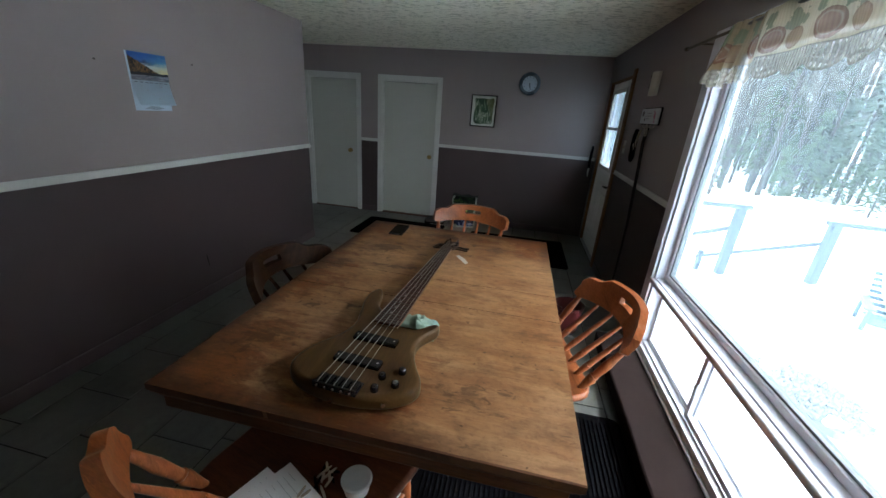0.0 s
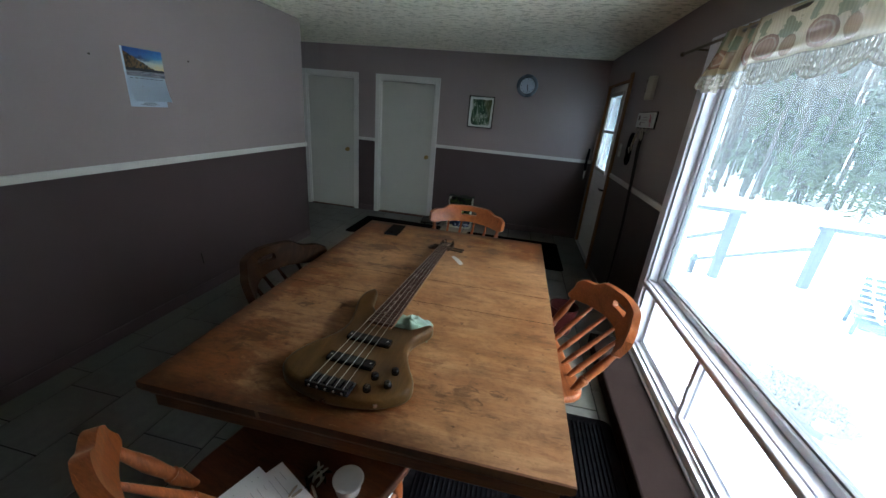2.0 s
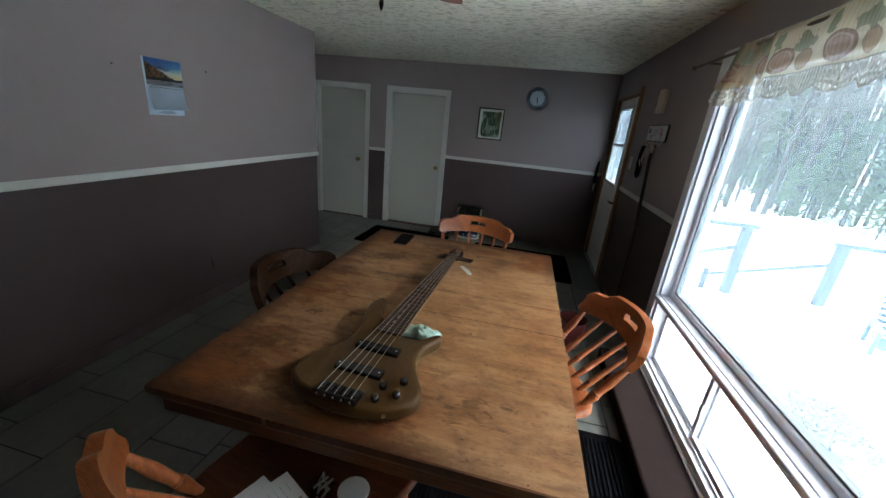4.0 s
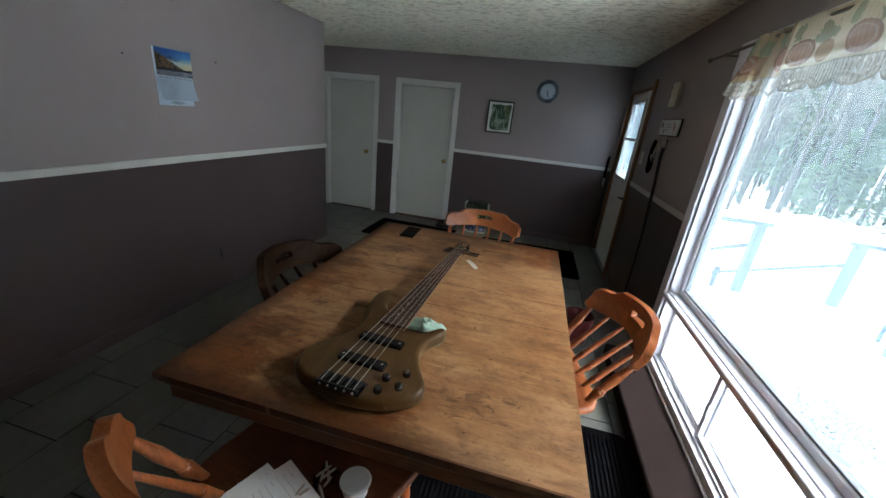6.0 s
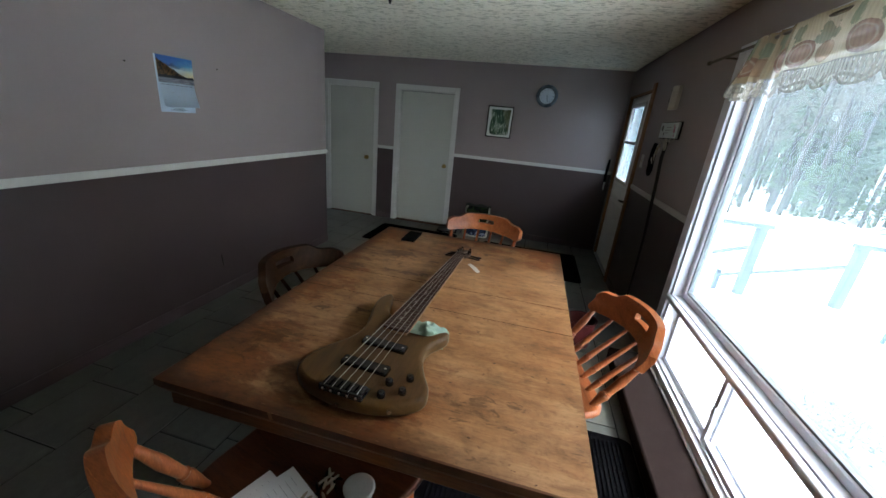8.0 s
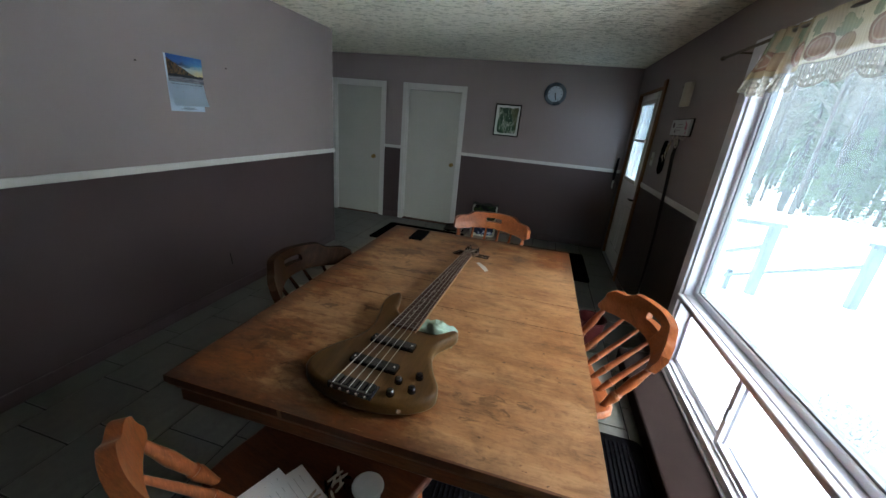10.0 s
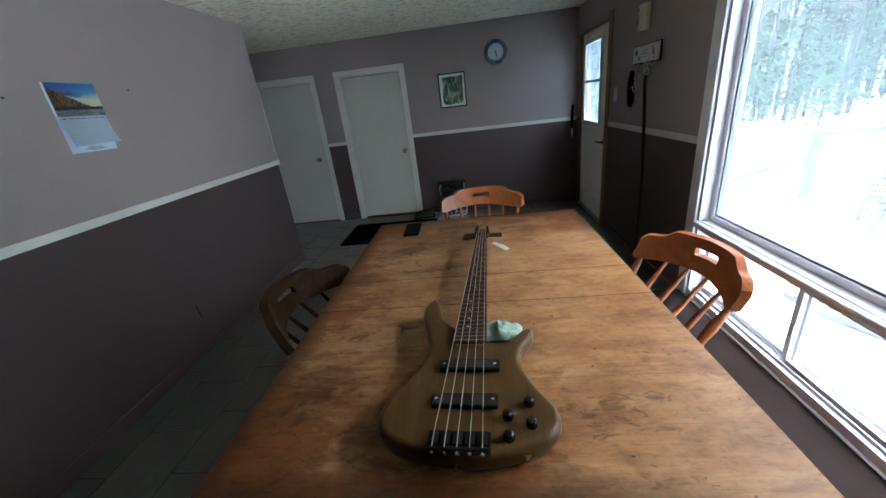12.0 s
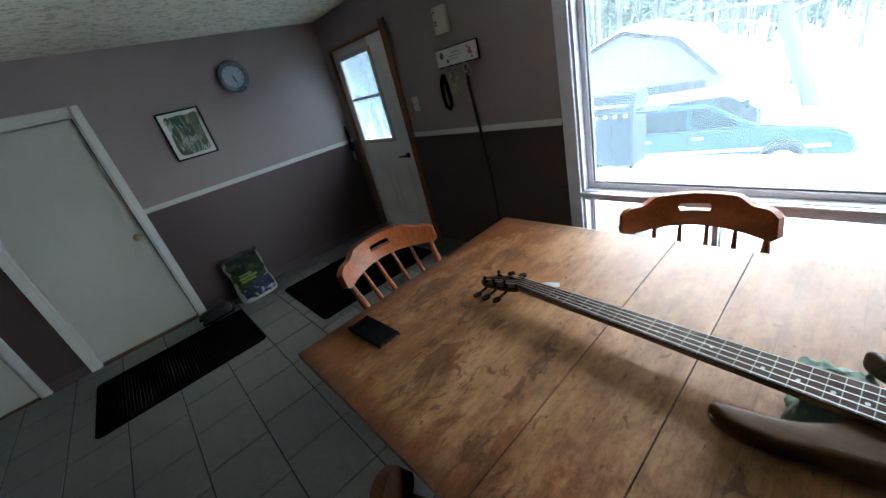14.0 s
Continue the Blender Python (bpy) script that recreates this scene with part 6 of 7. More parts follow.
def outdoor_rug():
    """A shaggy old rug lying on the deck, its edge ragged and crusted with snow."""
    rnd = random.Random(31)
    r = thing("outdoor_rug", "shaggy grey-green rug half crusted with snow on the deck", "rug", pose(2.60, 3.02, DECK_Z + 0.035, 0, 0, 12))
    rim = []
    for k in range(28):
        a = k * math.tau / 28
        q = 1 + 0.22 * noise.noise(Vector((math.cos(a) * 1.7, math.sin(a) * 1.7, 9)))
        rim.append((0.30 * q * math.copysign(abs(math.cos(a)) ** 0.9, math.cos(a)), 0.46 * q * math.copysign(abs(math.sin(a)) ** 0.7, math.sin(a))))
    bm = bmesh.new()
    slab(bm, rim, -0.036, 0.028, 0.008, 2)
    felt = needle_mat("matted grey-green pile", (0.15, 0.16, 0.16), (0.21, 0.22, 0.22))
    part("backing", bm, felt, r)
    bm = bmesh.new()
    for k in range(2600):
        x, y = rnd.uniform(-0.31, 0.31), rnd.uniform(-0.47, 0.47)
        if (abs(x) / 0.31) ** 2.8 + (abs(y) / 0.47) ** 2.8 > 0.85:
            continue
        a, ln, w = rnd.uniform(0, math.tau), rnd.uniform(0.015, 0.035), rnd.uniform(0.004, 0.009)
        d, e = Vector((math.cos(a), math.sin(a), 0)), Vector((-math.sin(a), math.cos(a), 0))
        p = Vector((x, y, 0.027))
        bm.faces.new([bm.verts.new(v) for v in (p - e * w, p + e * w, p + d * ln + Vector((0, 0, 0.022)))])
    part("pile", bm, felt, r)["kind"] = "stuff"
    for k in range(5):
        x, y = rnd.uniform(-0.24, 0.24), rnd.choice((-1, 1)) * rnd.uniform(0.25, 0.5)
        lump = [(x + rnd.uniform(0.05, 0.10) * math.cos(a * math.tau / 9), y + rnd.uniform(0.04, 0.08) * math.sin(a * math.tau / 9)) for a in range(9)]
        bm = bmesh.new()
        slab(bm, smooth_loop(lump, 3), 0.02, 0.055, 0.012, 3)
        part("snow_crust", bm, M_SNOW, r)


outdoor_rug()


def railing():
    r = thing("deck_railing", "weathered blue-grey wooden deck railing with stair rails", "railing")
    y = 5.87
    for px, t in ((3.18, 0.585), (4.38, 0.49)):
        part("post", boxed((px - 0.055, y - 0.055, DECK_Z - 0.2), (px + 0.055, y + 0.055, t), 0.006), M_POST, r)

    def rail(a, b, w=0.05, h=0.03):
        a, b = Vector(a), Vector(b)
        bm = bmesh.new()
        q = (b - a).to_track_quat("Y", "Z").to_matrix().to_4x4()
        box(bm, (-w, 0, -h), (w, (b - a).length, h), 0.004, Matrix.Translation(a) @ q)
        part("rail", bm, M_POST, r)
    rail((2.0, y, 0.60), (3.30, y, 0.60))
    rail((4.28, y, 0.50), (5.62, y, 0.485))
    # stairs run down away from the deck between the two posts
    for px, t in ((3.18, 0.30), (4.38, 0.22)):
        rail((px, y, t), (px - 0.75, y + 1.7, t - 0.95), 0.035, 0.03)
        part("post", boxed((px - 0.76, y + 1.60, -2.0), (px - 0.68, y + 1.68, t - 0.80), 0.006), M_POST, r)
    for x in (5.55,):
        part("post", boxed((x - 0.045, y - 0.045, -1.9), (x + 0.045, y + 0.045, 0.45), 0.006), M_POST, r)
    st = thing("deck_stairs", "snowy wooden deck stairs", "stairs")
    for k in range(4):
        part("tread", boxed((3.24, y + 0.07 + 0.30 * k, DECK_Z - 0.22 - 0.19 * k), (4.30, y + 0.35 + 0.30 * k, DECK_Z - 0.18 - 0.19 * k), 0.005), M_DECK, st)
    for x in (3.20, 4.30):
        bm = bmesh.new()
        box(bm, (-0.02, 0, -0.12), (0.02, 1.65, 0.02), 0, Matrix.Translation((x + 0.02, y + 0.06, DECK_Z - 0.20)) @ Matrix.Rotation(radians(-32), 4, "X"))
        part("stringer", bm, M_POST, st)


railing()


def grill():
    g = thing("barbecue_grill", "blue-black gas barbecue grill standing on the deck", "grill", pose(4.62, 3.88, DECK_Z, 0, 0, 90))
    blue = plain("dark blue enamel", (0.005, 0.010, 0.017), 0.5, 0.0, vary=0.2, relief=0, gloss=0.1)
    part("cabinet", boxed((-0.30, -0.24, 0.10), (0.30, 0.24, 0.86), 0.012), blue, g)
    for x in (-0.15, 0.15):
        part("cabinet_door", boxed((x - 0.142, 0.24, 0.13), (x + 0.142, 0.256, 0.80), 0.006), blue, g)
    bm = bmesh.new()
    prof = [(-0.25, 0.90), (-0.25, 1.02), (-0.18, 1.14), (-0.02, 1.18), (0.16, 1.13), (0.26, 1.00), (0.27, 0.90)]
    ends = [[bm.verts.new((x, y, z)) for y, z in prof] for x in (-0.33, 0.33)]
    for k in range(len(prof)):
        bm.faces.new((ends[0][k], ends[0][(k + 1) % len(prof)], ends[1][(k + 1) % len(prof)], ends[1][k]))
    bm.faces.new(ends[0][::-1])
    bm.faces.new(ends[1])
    bmesh.ops.bevel(bm, geom=bm.edges[:], offset=0.012, segments=2, affect="EDGES")
    lid = part("lid", bm, blue, g)
    bm = bmesh.new()
    tube(bm, [(-0.24, 0.26, 1.0), (-0.24, 0.31, 1.0), (0.24, 0.31, 1.0), (0.24, 0.26, 1.0)], 0.012)
    part("handle", bm, M_CHROME, lid)
    part("control_panel", boxed((-0.32, 0.16, 0.80), (0.32, 0.275, 0.90), 0.008), blue, g)
    for k in range(4):
        bm = bmesh.new()
        x = -0.22 + k * 0.146
        turned(bm, [(0, 0.026), (0.7, 0.024), (1, 0.018)], (x, 0.275, 0.85), (x, 0.315, 0.85), 12)
        part("control_knob", bm, M_ALU, g)
    for x in (-0.47, 0.47):
        part("side_shelf", boxed((x - 0.15, -0.2, 0.84), (x + 0.15, 0.2, 0.87), 0.008), blue, g)
    for x in (-0.26, 0.26):
        for y in (-0.2, 0.2):
            bm = bmesh.new()
            turned(bm, [(0, 0.045), (1, 0.045)], (x - 0.02, y, 0.05), (x + 0.02, y, 0.05), 14)
            part("caster", bm, M_RUBBER, g)


grill()


def shovel():
    s = thing("snow_shovel", "white snow shovel leaning beside the grill", "shovel", pose(4.45, 4.75, DECK_Z + 0.02, 0, 0, 70))
    bm = bmesh.new()
    slab(bm, [(-0.21, 0.0), (0.21, 0.0), (0.20, 0.36), (-0.20, 0.36)], 0, 0.02, 0.004, 2)
    bmesh.ops.transform(bm, matrix=Matrix.Rotation(radians(72), 4, "X"), verts=bm.verts)
    part("blade", bm, M_WHITE, s)
    bm = bmesh.new()
    tube(bm, [(0, 0.11, 0.32), (0.02, 0.30, 0.95)], 0.014)
    part("handle", bm, M_DECK, s)


shovel()


def lounge_chair():
    c = thing("patio_chair", "blue slatted patio chair half covered by snow", "chair", pose(4.40, 4.66, DECK_Z - 0.14, 0, 0, 150) @ Matrix.Scale(0.86, 4))
    blue = plain("faded blue slat paint", (0.07, 0.12, 0.16), 0.6)
    for k in range(7):
        y, z = -0.05 - k * 0.045, 0.36 + k * 0.075
        part("slat", boxed((-0.27, y, z), (0.27, y + 0.02, z + 0.055), 0.004), blue, c)
    for k in range(5):
        part("slat", boxed((-0.27, 0.0 + k * 0.10, 0.34), (0.27, 0.08 + k * 0.10, 0.36), 0.004), blue, c)
    for x in (-0.30, 0.30):
        for y in (-0.1, 0.45):
            part("leg", boxed((x - 0.02, y - 0.03, 0), (x + 0.02, y + 0.03, 0.52), 0.004), blue, c)
        part("armrest", boxed((x - 0.05, -0.15, 0.52), (x + 0.05, 0.50, 0.545), 0.006), blue, c)


lounge_chair()


def car():
    z = height(8.1, 3.85) + 0.06
    c = thing("parked_car", "dark blue estate car with planks on the roof, parked in snow", "car", pose(8.1, 3.85, z, 0, 0, 100))
    paint = plain("dark blue car paint", (0.010, 0.034, 0.075), 0.42, 0.0, vary=0.10, relief=0, gloss=0.10)
    dark = plain("dark car glass", (0.003, 0.006, 0.010), 0.25, relief=0, gloss=0.08)

    def shell(side, low, high, bevel):
        """A side view (x, z), pulled across the car: half as wide as low at its foot and as high at its top."""
        bm = bmesh.new()
        zs = [q[1] for q in side]
        z0, z1 = min(zs), max(zs)
        wide = lambda q: low + (high - low) * (q - z0) / (z1 - z0)
        a = [bm.verts.new((x, -wide(q), q)) for x, q in side]
        b = [bm.verts.new((x, wide(q), q)) for x, q in side]
        for k in range(len(side)):
            bm.faces.new((a[k], a[(k + 1) % len(side)], b[(k + 1) % len(side)], b[k]))
        bm.faces.new(a[::-1])
        bm.faces.new(b)
        if bevel:
            bmesh.ops.bevel(bm, geom=bm.edges[:], offset=bevel, segments=3, affect="EDGES")
        return bm

    # local: x along the car, its nose at minus x
    part("body", shell([(-2.22, 0.28), (-2.36, 0.48), (-2.31, 0.68), (-2.10, 0.79), (-1.05, 0.93), (0.4, 0.95), (2.12, 0.98), (2.26, 0.82), (2.28, 0.42), (2.18, 0.28)], 0.86, 0.80, 0.045), paint, c)
    part("cabin", shell([(-1.12, 0.92), (-0.30, 1.40), (0.30, 1.46), (1.66, 1.44), (2.08, 0.96)], 0.80, 0.62, 0.05), paint, c)
    bm = shell([(-2.14, 0.80), (-1.62, 0.868), (-1.10, 0.945), (-1.14, 0.985), (-1.62, 0.925), (-2.08, 0.845)], 0.70, 0.66, 0.012)
    part("snow_crust", bm, M_SNOW, c, "thin snow lying on the bonnet")

    def pane_on(name, pts, parent=None):
        bm = bmesh.new()
        bm.faces.new([bm.verts.new(q) for q in pts])
        bmesh.ops.solidify(bm, geom=bm.faces[:], thickness=0.02)
        return part(name, bm, dark, parent or c)

    for y in (-1, 1):
        wide = lambda q: (0.80 - 0.18 * (q - 0.92) / 0.54 + 0.012) * y
        for lo0, lo1, hi0, hi1 in ((-0.90, -0.05, -0.24, -0.02), (0.02, 0.88, 0.05, 0.86), (0.95, 1.86, 0.93, 1.60)):
            pane_on("side_window", [(lo0, wide(0.99), 0.99), (lo1, wide(0.99), 0.99), (hi1, wide(1.36), 1.36), (hi0, wide(1.36), 1.36)])
        for x in (-0.98, 0.0, 0.92):
            part("door_seam", boxed((x - 0.006, 0.848 * y - 0.006, 0.36), (x + 0.006, 0.848 * y + 0.006, 0.90)), M_BLACK, c)
        for x in (-0.16, 0.76):
            part("door_handle", boxed((x - 0.09, 0.842 * y - 0.02, 0.80), (x + 0.09, 0.842 * y + 0.02, 0.835), 0.008), M_ALU, c)
        part("side_mirror", boxed((-0.92, 0.90 * y - 0.09, 0.98), (-0.78, 0.90 * y + 0.09, 1.12), 0.03), paint, c)
        for x in (-1.45, 1.42):
            bm = bmesh.new()
            turned(bm, [(0, 0.355), (1, 0.355)], (x, 0.80 * y, 0.34), (x, 0.866 * y, 0.34), 28)
            part("wheel_arch", bm, M_BLACK, c)
            bm = bmesh.new()
            turned(bm, [(0, 0.27), (0.1, 0.31), (0.9, 0.31), (1, 0.27)], (x, 0.70 * y, 0.30), (x, 0.885 * y, 0.30), 24)
            w = part("wheel", bm, M_RUBBER, c)
            bm = bmesh.new()
            turned(bm, [(0, 0.21), (0.7, 0.20), (1, 0.08)], (x, 0.875 * y, 0.30), (x, 0.902 * y, 0.30), 20)
            part("rim", bm, M_ALU, w)
        part("side_trim", boxed((-2.05, 0.848 * y - 0.012, 0.52), (2.1, 0.848 * y + 0.012, 0.57), 0.004), M_ALU, c)
        bm = bmesh.new()
        box(bm, (-2.35, 0.62 * y - 0.16, 0.60), (-2.22, 0.62 * y + 0.16, 0.72), 0.025)
        part("headlight", bm, M_CHROME, c)
    pane_on("windscreen", [(-1.04, -0.70, 0.985), (-1.04, 0.70, 0.985), (-0.38, 0.60, 1.372), (-0.38, -0.60, 1.372)])
    pane_on("rear_window", [(2.045, 0.66, 1.03), (2.045, -0.66, 1.03), (1.735, -0.58, 1.38), (1.735, 0.58, 1.38)])
    part("bumper", boxed((-2.41, -0.80, 0.34), (-2.26, 0.80, 0.50), 0.04), M_BLACK, c)
    tan = plain("pale planks", (0.15, 0.105, 0.060), 0.7)
    for x in (0.0, 1.45):
        part("roof_bar", boxed((x - 0.02, -0.62, 1.45), (x + 0.02, 0.62, 1.50), 0.004), M_BLACK, c)
    for k in range(5):
        y = -0.46 + k * 0.22
        pl = tagged(finish("plank", boxed((-1.0 + 0.1 * (k % 2), y - 0.09, 1.50), (2.3 + 0.1 * (k % 3), y + 0.09, 1.535), 0.003), tan), "pale wooden plank lying on the car roof", "plank", "planks on the car")
        pl.matrix_world = pose(8.1, 3.85, z, 0, 0, 100)


car()


def garage():
    gx, gy, g0 = 0.0, 0.0, -2.3
    g = thing("garage", "pale clad garage with snowy gambrel roof and wide door", "garage", pose(12.83, 7.15, 0, 0, 0, -5.4))
    clad = plain("weathered pinkish cladding", (0.085, 0.077, 0.080), 0.8, gloss=0.05)
    half, eave, knee_y, knee_z, ridge = 2.75, -0.30, 1.66, 0.82, 1.33
    outline = [(-half, g0), (half, g0), (half, eave), (knee_y, knee_z), (0, ridge), (-knee_y, knee_z), (-half, eave)]
    bm = bmesh.new()
    a = [bm.verts.new((gx, gy + y, z)) for y, z in outline]
    b = [bm.verts.new((gx + 1.7, gy + y, z)) for y, z in outline]
    for k in range(7):
        bm.faces.new((a[k], a[(k + 1) % 7], b[(k + 1) % 7], b[k]))
    bm.faces.new(a[::-1])
    bm.faces.new(b)
    part("wall", bm, clad, g)
    for p, q in ((outline[2], outline[3]), (outline[3], outline[4]), (outline[4], outline[5]), (outline[5], outline[6])):
        d = Vector((q[0] - p[0], q[1] - p[1])).normalized()
        nn = Vector((d.y, -d.x))
        if nn.y < 0:
            nn = -nn
        bm = bmesh.new()
        vs = []
        for x in (gx - 0.30, gx + 1.9):
            for (yy, zz), off in ((p, 0.02), (q, 0.02), (q, 0.08), (p, 0.08)):
                vs.append(bm.verts.new((x, gy + yy + nn.x * off - d.x * (0.12 if (yy, zz) == p else -0.12), zz + nn.y * off - d.y * (0.12 if (yy, zz) == p else -0.12))))
        for f in ((0, 1, 2, 3), (7, 6, 5, 4), (0, 4, 5, 1), (1, 5, 6, 2), (2, 6, 7, 3), (3, 7, 4, 0)):
            bm.faces.new([vs[i] for i in f])
        rf = part("roof", bm, M_SNOW, g, "snow-covered roof slope")
        bm = bmesh.new()
        vs = []
        for x in (gx - 0.40, gx - 0.36):
            for (yy, zz), off in ((p, -0.10), (q, -0.10), (q, 0.04), (p, 0.04)):
                vs.append(bm.verts.new((x, gy + yy + nn.x * off, zz + nn.y * off)))
        for f in ((0, 1, 2, 3), (7, 6, 5, 4), (0, 4, 5, 1), (1, 5, 6, 2), (2, 6, 7, 3), (3, 7, 4, 0)):
            bm.faces.new([vs[i] for i in f])
        part("barge_board", bm, plain("grey fascia", (0.024, 0.023, 0.024), 0.8, gloss=0.0), rf)
    door = part("door", boxed((gx - 0.05, gy - 2.45, g0), (gx + 0.02, gy - 0.45, -0.42), 0.02), clad, g, "pale overhead door")
    for k in range(4):
        y = -2.35 + k * 0.46
        part("window", boxed((gx - 0.07, gy + y, -0.74), (gx - 0.045, gy + y + 0.42, -0.48), 0.01), plain("dim garage glass", (0.012, 0.012, 0.012), 0.6, gloss=0.05), door)


garage()


def conifer(x, y, tall, seed, wide=0.22):
    rnd = random.Random(seed)
    z0 = height(x, y) - 0.1
    t = thing("spruce_tree", "tall spruce with snowy ground round it", "tree", pose(x, y, z0), "trees of the wood")
    bm = bmesh.new()
    tube(bm, [(0, 0, 0), (0.05, 0, tall * 0.5), (0.0, 0.04, tall * 0.97)], [tall * 0.014, tall * 0.009, 0.02], 7)
    part("trunk", bm, M_BARK, t)
    bm = bmesh.new()
    for k in range(int(tall * 30)):
        f = 0.10 + 0.88 * rnd.random() ** 0.8
        r = tall * wide * (1 - f) * rnd.uniform(0.55, 1.1) + 0.08
        a = rnd.uniform(0, math.tau)
        out = Vector((math.cos(a), math.sin(a), -0.35)).normalized()
        side = out.cross(Vector((0, 0, 1))).normalized()
        start = Vector((0, 0, f * tall))
        for s in range(5):                    # a bough of small drooping sprays
            p = start + out * r * (0.25 + 0.18 * s) + side * rnd.uniform(-0.16, 0.16) + Vector((0, 0, rnd.uniform(-0.08, 0.08)))
            ln, w = rnd.uniform(0.10, 0.30), rnd.uniform(0.025, 0.065)
            bm.faces.new([bm.verts.new(v) for v in (p - out * ln * 0.5, p + side * w + Vector((0, 0, -0.03)), p + out * ln, p - side * w + Vector((0, 0, -0.05)))])
    part("crown", bm, M_NEEDLE, t)


def broadleaf(x, y, tall, seed):
    rnd = random.Random(seed)
    z0 = height(x, y) - 0.1
    t = thing("bare_tree", "bare winter tree with fine grey twigs", "tree", pose(x, y, z0), "trees of the wood")
    lean = rnd.uniform(-0.04, 0.04) * tall
    r0 = tall * 0.0072
    bm = bmesh.new()
    tube(bm, [(0, 0, 0), (lean * 0.3, 0, tall * 0.4), (lean, rnd.uniform(-0.3, 0.3), tall)], [r0, r0 * 0.7, r0 * 0.15], 7)
    part("trunk", bm, M_BARK, t)
    bm = bmesh.new()
    for k in range(34):
        f = rnd.uniform(0.28, 0.95)
        a = rnd.uniform(0, math.tau)
        ln = tall * 0.20 * (1.15 - f) * rnd.uniform(0.6, 1.3)
        p = Vector((lean * f, 0, tall * f))
        d = Vector((math.cos(a), math.sin(a), rnd.uniform(0.25, 0.9))).normalized()
        mid_, end = p + d * ln * 0.5, p + d * ln + Vector((0, 0, 0.1 * ln))
        tube(bm, [p, mid_, end], [0.03, 0.018, 0.006], 4)
        for s in range(7):
            g = rnd.uniform(0.35, 0.95)
            q = p + d * ln * g
            e = Vector((rnd.uniform(-1, 1), rnd.uniform(-1, 1), rnd.uniform(-0.2, 0.8))).normalized()
            tube(bm, [q, q + e * ln * 0.35], [0.012, 0.004], 3)
    part("branches", bm, M_TWIG, t)


def yard_tree():
    """A big leaning tree whose long bare limbs reach across towards the garage."""
    rnd = random.Random(23)
    t = thing("yard_tree", "old bare tree with long drooping twigs in the yard", "tree", pose(10.4, 2.1, height(10.4, 2.1) - 0.1))
    spine = [Vector(q) for q in ((0, 0, 0), (0.05, 0.18, 0.9), (0.15, 0.75, 2.4), (0.25, 1.15, 4.2), (0.3, 1.25, 6.6), (0.2, 1.5, 9.2))]
    bm = bmesh.new()
    tube(bm, spine, [0.24, 0.18, 0.155, 0.12, 0.08, 0.02], 12)
    part("trunk", bm, M_BARK, t)

    def limb(bm, p, d, long, r, deep):
        pts, radii = [p], [r]
        for k in range(4):
            d = (d + Vector((rnd.uniform(-0.25, 0.25), rnd.uniform(-0.25, 0.25), rnd.uniform(-0.30, 0.16)))).normalized()
            p = p + d * long / 4
            pts.append(p)
            radii.append(r * (1 - 0.22 * (k + 1)))
            if deep:
                for _ in range(2):
                    e = (d + Vector((rnd.uniform(-0.9, 0.9), rnd.uniform(-0.9, 0.9), rnd.uniform(-0.6, 0.6)))).normalized()
                    limb(bm, p, e, long * rnd.uniform(0.35, 0.6), radii[-1] * 0.5, deep - 1)
        tube(bm, pts, radii, 5 if deep else 3)

    bm = bmesh.new()
    for k in range(18):
        at = spine[2].lerp(spine[4], k / 17)
        side = Vector((rnd.uniform(-0.5, 0.4), rnd.choice((1, 1, -0.8)), rnd.uniform(0.0, 0.45))).normalized()
        limb(bm, at, side, rnd.uniform(2.4, 4.4), 0.042, 2)
    part("branches", bm, M_TWIG, t)


yard_tree()


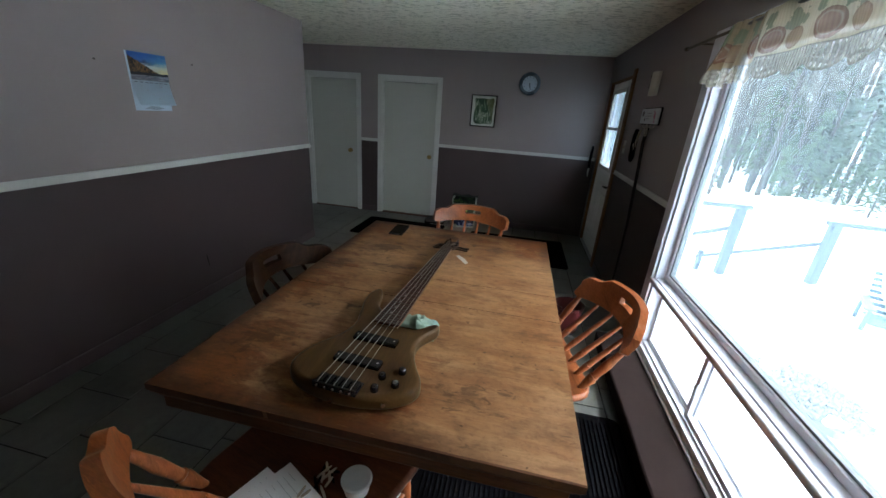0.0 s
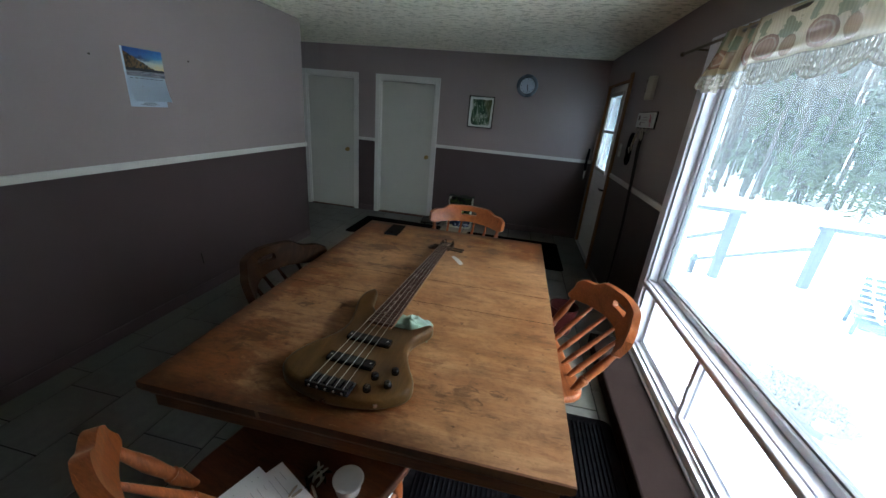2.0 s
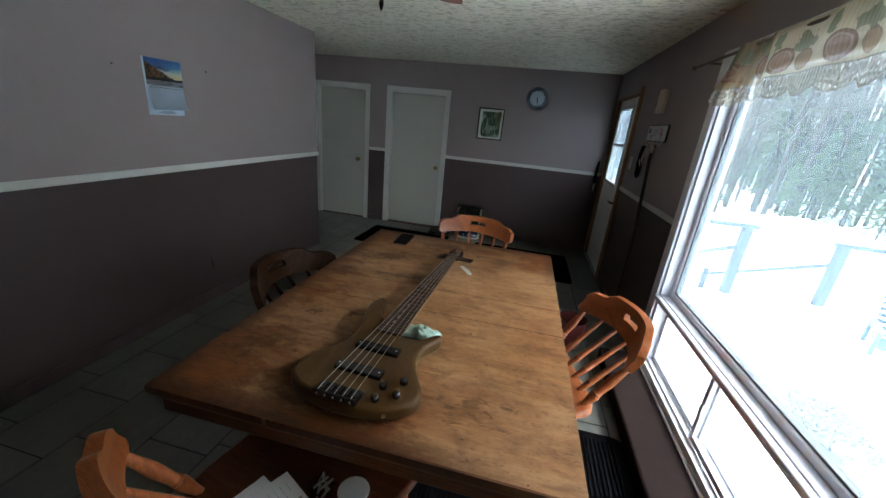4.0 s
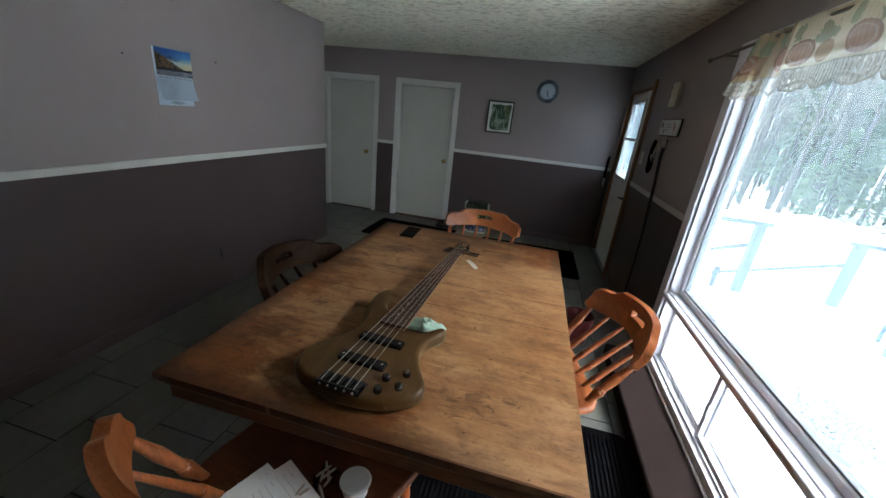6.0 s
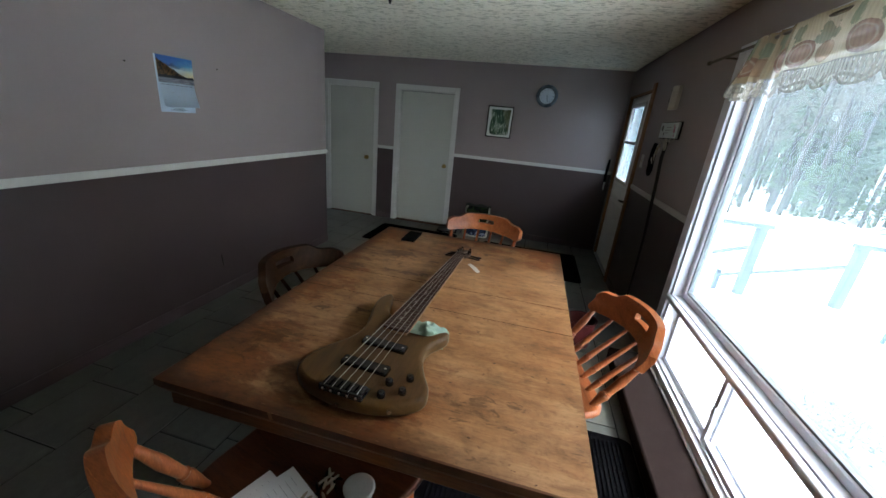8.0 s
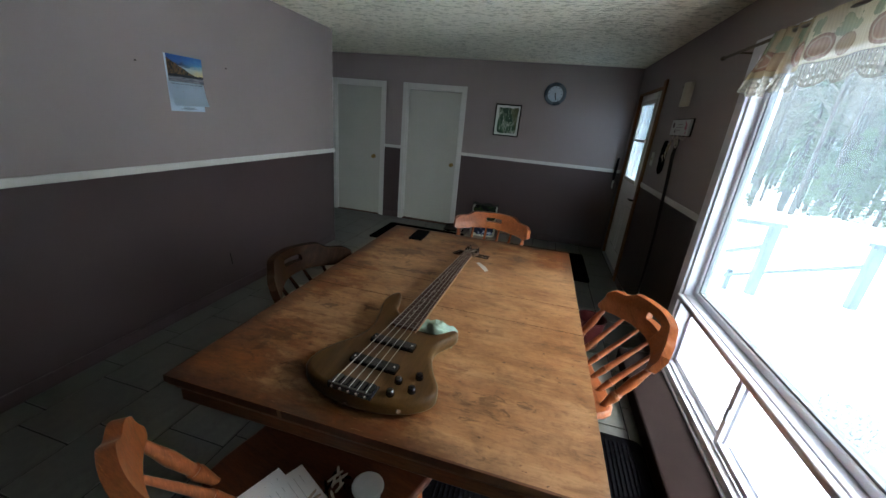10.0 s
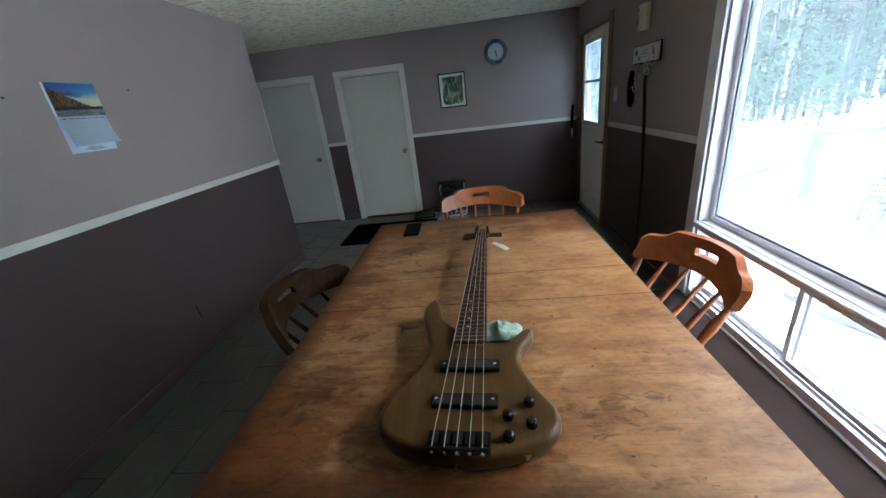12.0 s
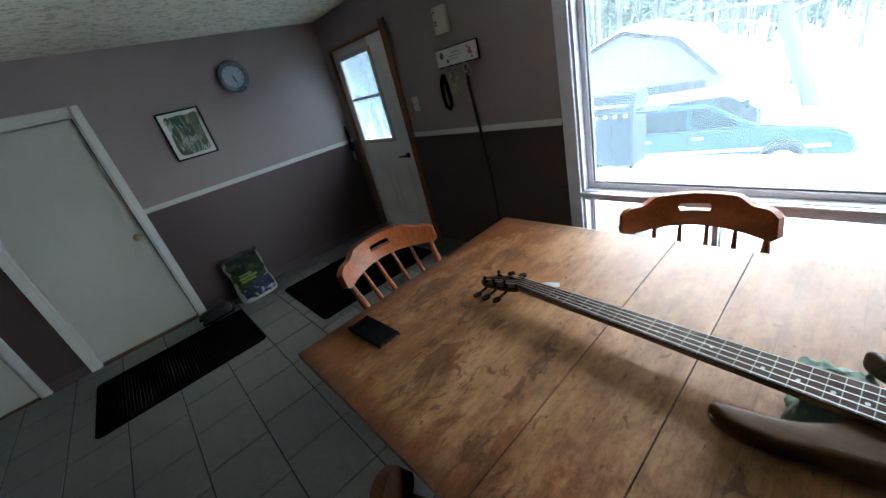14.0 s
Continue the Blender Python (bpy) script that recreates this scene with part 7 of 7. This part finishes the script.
def woods():
    rnd = random.Random(11)
    for k in range(64):
        a = radians(rnd.uniform(22, 82))
        d = rnd.uniform(21, 34)
        broadleaf(d * math.cos(a), d * math.sin(a), rnd.uniform(10, 15), 100 + k)
    for k in range(9):
        a = radians(rnd.uniform(12, 78))
        d = rnd.uniform(24, 36)
        conifer(d * math.cos(a), d * math.sin(a), rnd.uniform(6, 12), 200 + k)
    for k, (x, y, tall) in enumerate(((15.5, 3.2, 11), (17.5, 10.5, 12), (19.0, 7.0, 12), (20, 2.0, 12), (16.5, 12.5, 11))):
        broadleaf(x, y, tall, 300 + k)
    for x, y, tall in ((10.5, 17.5, 2.6), (12.0, 18.6, 4.2), (9.2, 20.5, 3.2), (13.6, 17.0, 3.4), (14.5, 20.0, 6.5), (14.2, 23.4, 3.8), (15.2, 22.4, 5.0), (15.9, 21.2, 4.4), (16.6, 21.6, 5.6), (17.6, 20.4, 4.6), (16.2, 23.6, 5.2), (18.4, 21.8, 5.8), (22, 15, 9), (24, 10, 10), (20, 18, 8), (30, 13, 9), (29, 6, 10), (31, 4, 11)):
        conifer(x, y, tall, int(x * 31 + y), 0.26)
    # the depth of the wood behind
    bm = bmesh.new()
    for k in range(1500):
        a = radians(rnd.uniform(-2, 98))
        d = rnd.uniform(33, 66)
        x, y = d * math.cos(a), d * math.sin(a)
        tall = rnd.uniform(11, 20)
        r = rnd.uniform(0.04, 0.11)
        tube(bm, [(x, y, height(x, y) - 0.3), (x + rnd.uniform(-0.5, 0.5), y, tall)], [r, r * 0.25], 5)
        for s in range(26):
            f, b = rnd.uniform(0.12, 0.97), rnd.uniform(0, math.tau)
            ln = rnd.uniform(0.9, 2.6)
            p = Vector((x, y, tall * f))
            tube(bm, [p, p + Vector((math.cos(b) * ln, math.sin(b) * ln, 0.6 * ln))], [0.035, 0.010], 3)
    tagged(finish("far_woods", bm, M_TWIG, smooth=60), "far grey winter woods beyond the snow", "woods", kind="stuff")
    # a thick belt of young spruces between the trunks
    bm = bmesh.new()
    for k in range(150):
        a = radians(rnd.uniform(0, 95))
        d = rnd.uniform(32, 54)
        x, y, tall = d * math.cos(a), d * math.sin(a), rnd.uniform(2.0, 8.0)
        z0 = height(x, y)
        for s in range(int(50 + tall * 34)):
            f = rnd.random() ** 0.75
            r = tall * 0.22 * (1 - f) * rnd.uniform(0.4, 1.1) + 0.06
            b = rnd.uniform(0, math.tau)
            p = Vector((x + math.cos(b) * r, y + math.sin(b) * r, z0 + 0.2 + f * tall))
            out = Vector((math.cos(b), math.sin(b), -0.4))
            side = Vector((-math.sin(b), math.cos(b), 0))
            ln, w = rnd.uniform(0.2, 0.55), rnd.uniform(0.05, 0.13)
            bm.faces.new([bm.verts.new(v) for v in (p - out * ln * 0.4, p + side * w, p + out * ln, p - side * w)])
    tagged(finish("young_spruces", bm, M_NEEDLE, smooth=0), "dense young spruces in the far wood", "woods", kind="stuff")


woods()


# ---- floor tiles, laid in running bond ----
def tiles():
    wx, wy, gap = 0.325, 0.372, 0.008
    me = None
    off = (0.0, 0.30, 0.21, 0.08)
    kx0 = math.floor((XHALL + 0.945) / wx) - 1
    for i in range(kx0, 8):
        x = -0.945 + i * wx
        if x > XR or x + wx < XHALL:
            continue
        shift = 3.375 + (off[-i - 1] if -4 <= i <= -1 else wy * 0.5 * (i % 2))
        j0 = math.floor((YN - shift) / wy)
        for j in range(j0, 8):
            y = shift + j * wy
            lo, hi = max(y, YN), min(y + wy, YB)
            a, b = max(x, XHALL), min(x + wx, XR)
            if hi - lo < 0.03 or b - a < 0.03 or (b <= XL + 0.02 and hi < YEND):
                continue
            if x < XL and y < YEND and b > XL:
                a = max(a, XL) if hi < YEND + 0.1 else a
            whole = (hi - lo > wy - 1e-6) and (b - a > wx - 1e-6)
            if whole and me is not None:
                t = new("tile", me)
                t.parent = floor
            else:
                t = part("tile", boxed((0, 0, -0.007), (b - a - gap, hi - lo - gap, 0.0), 0.0025), M_TILE, floor)
                if whole:
                    me = t.data
            t.location = (a + gap / 2, lo + gap / 2, 0)


tiles()
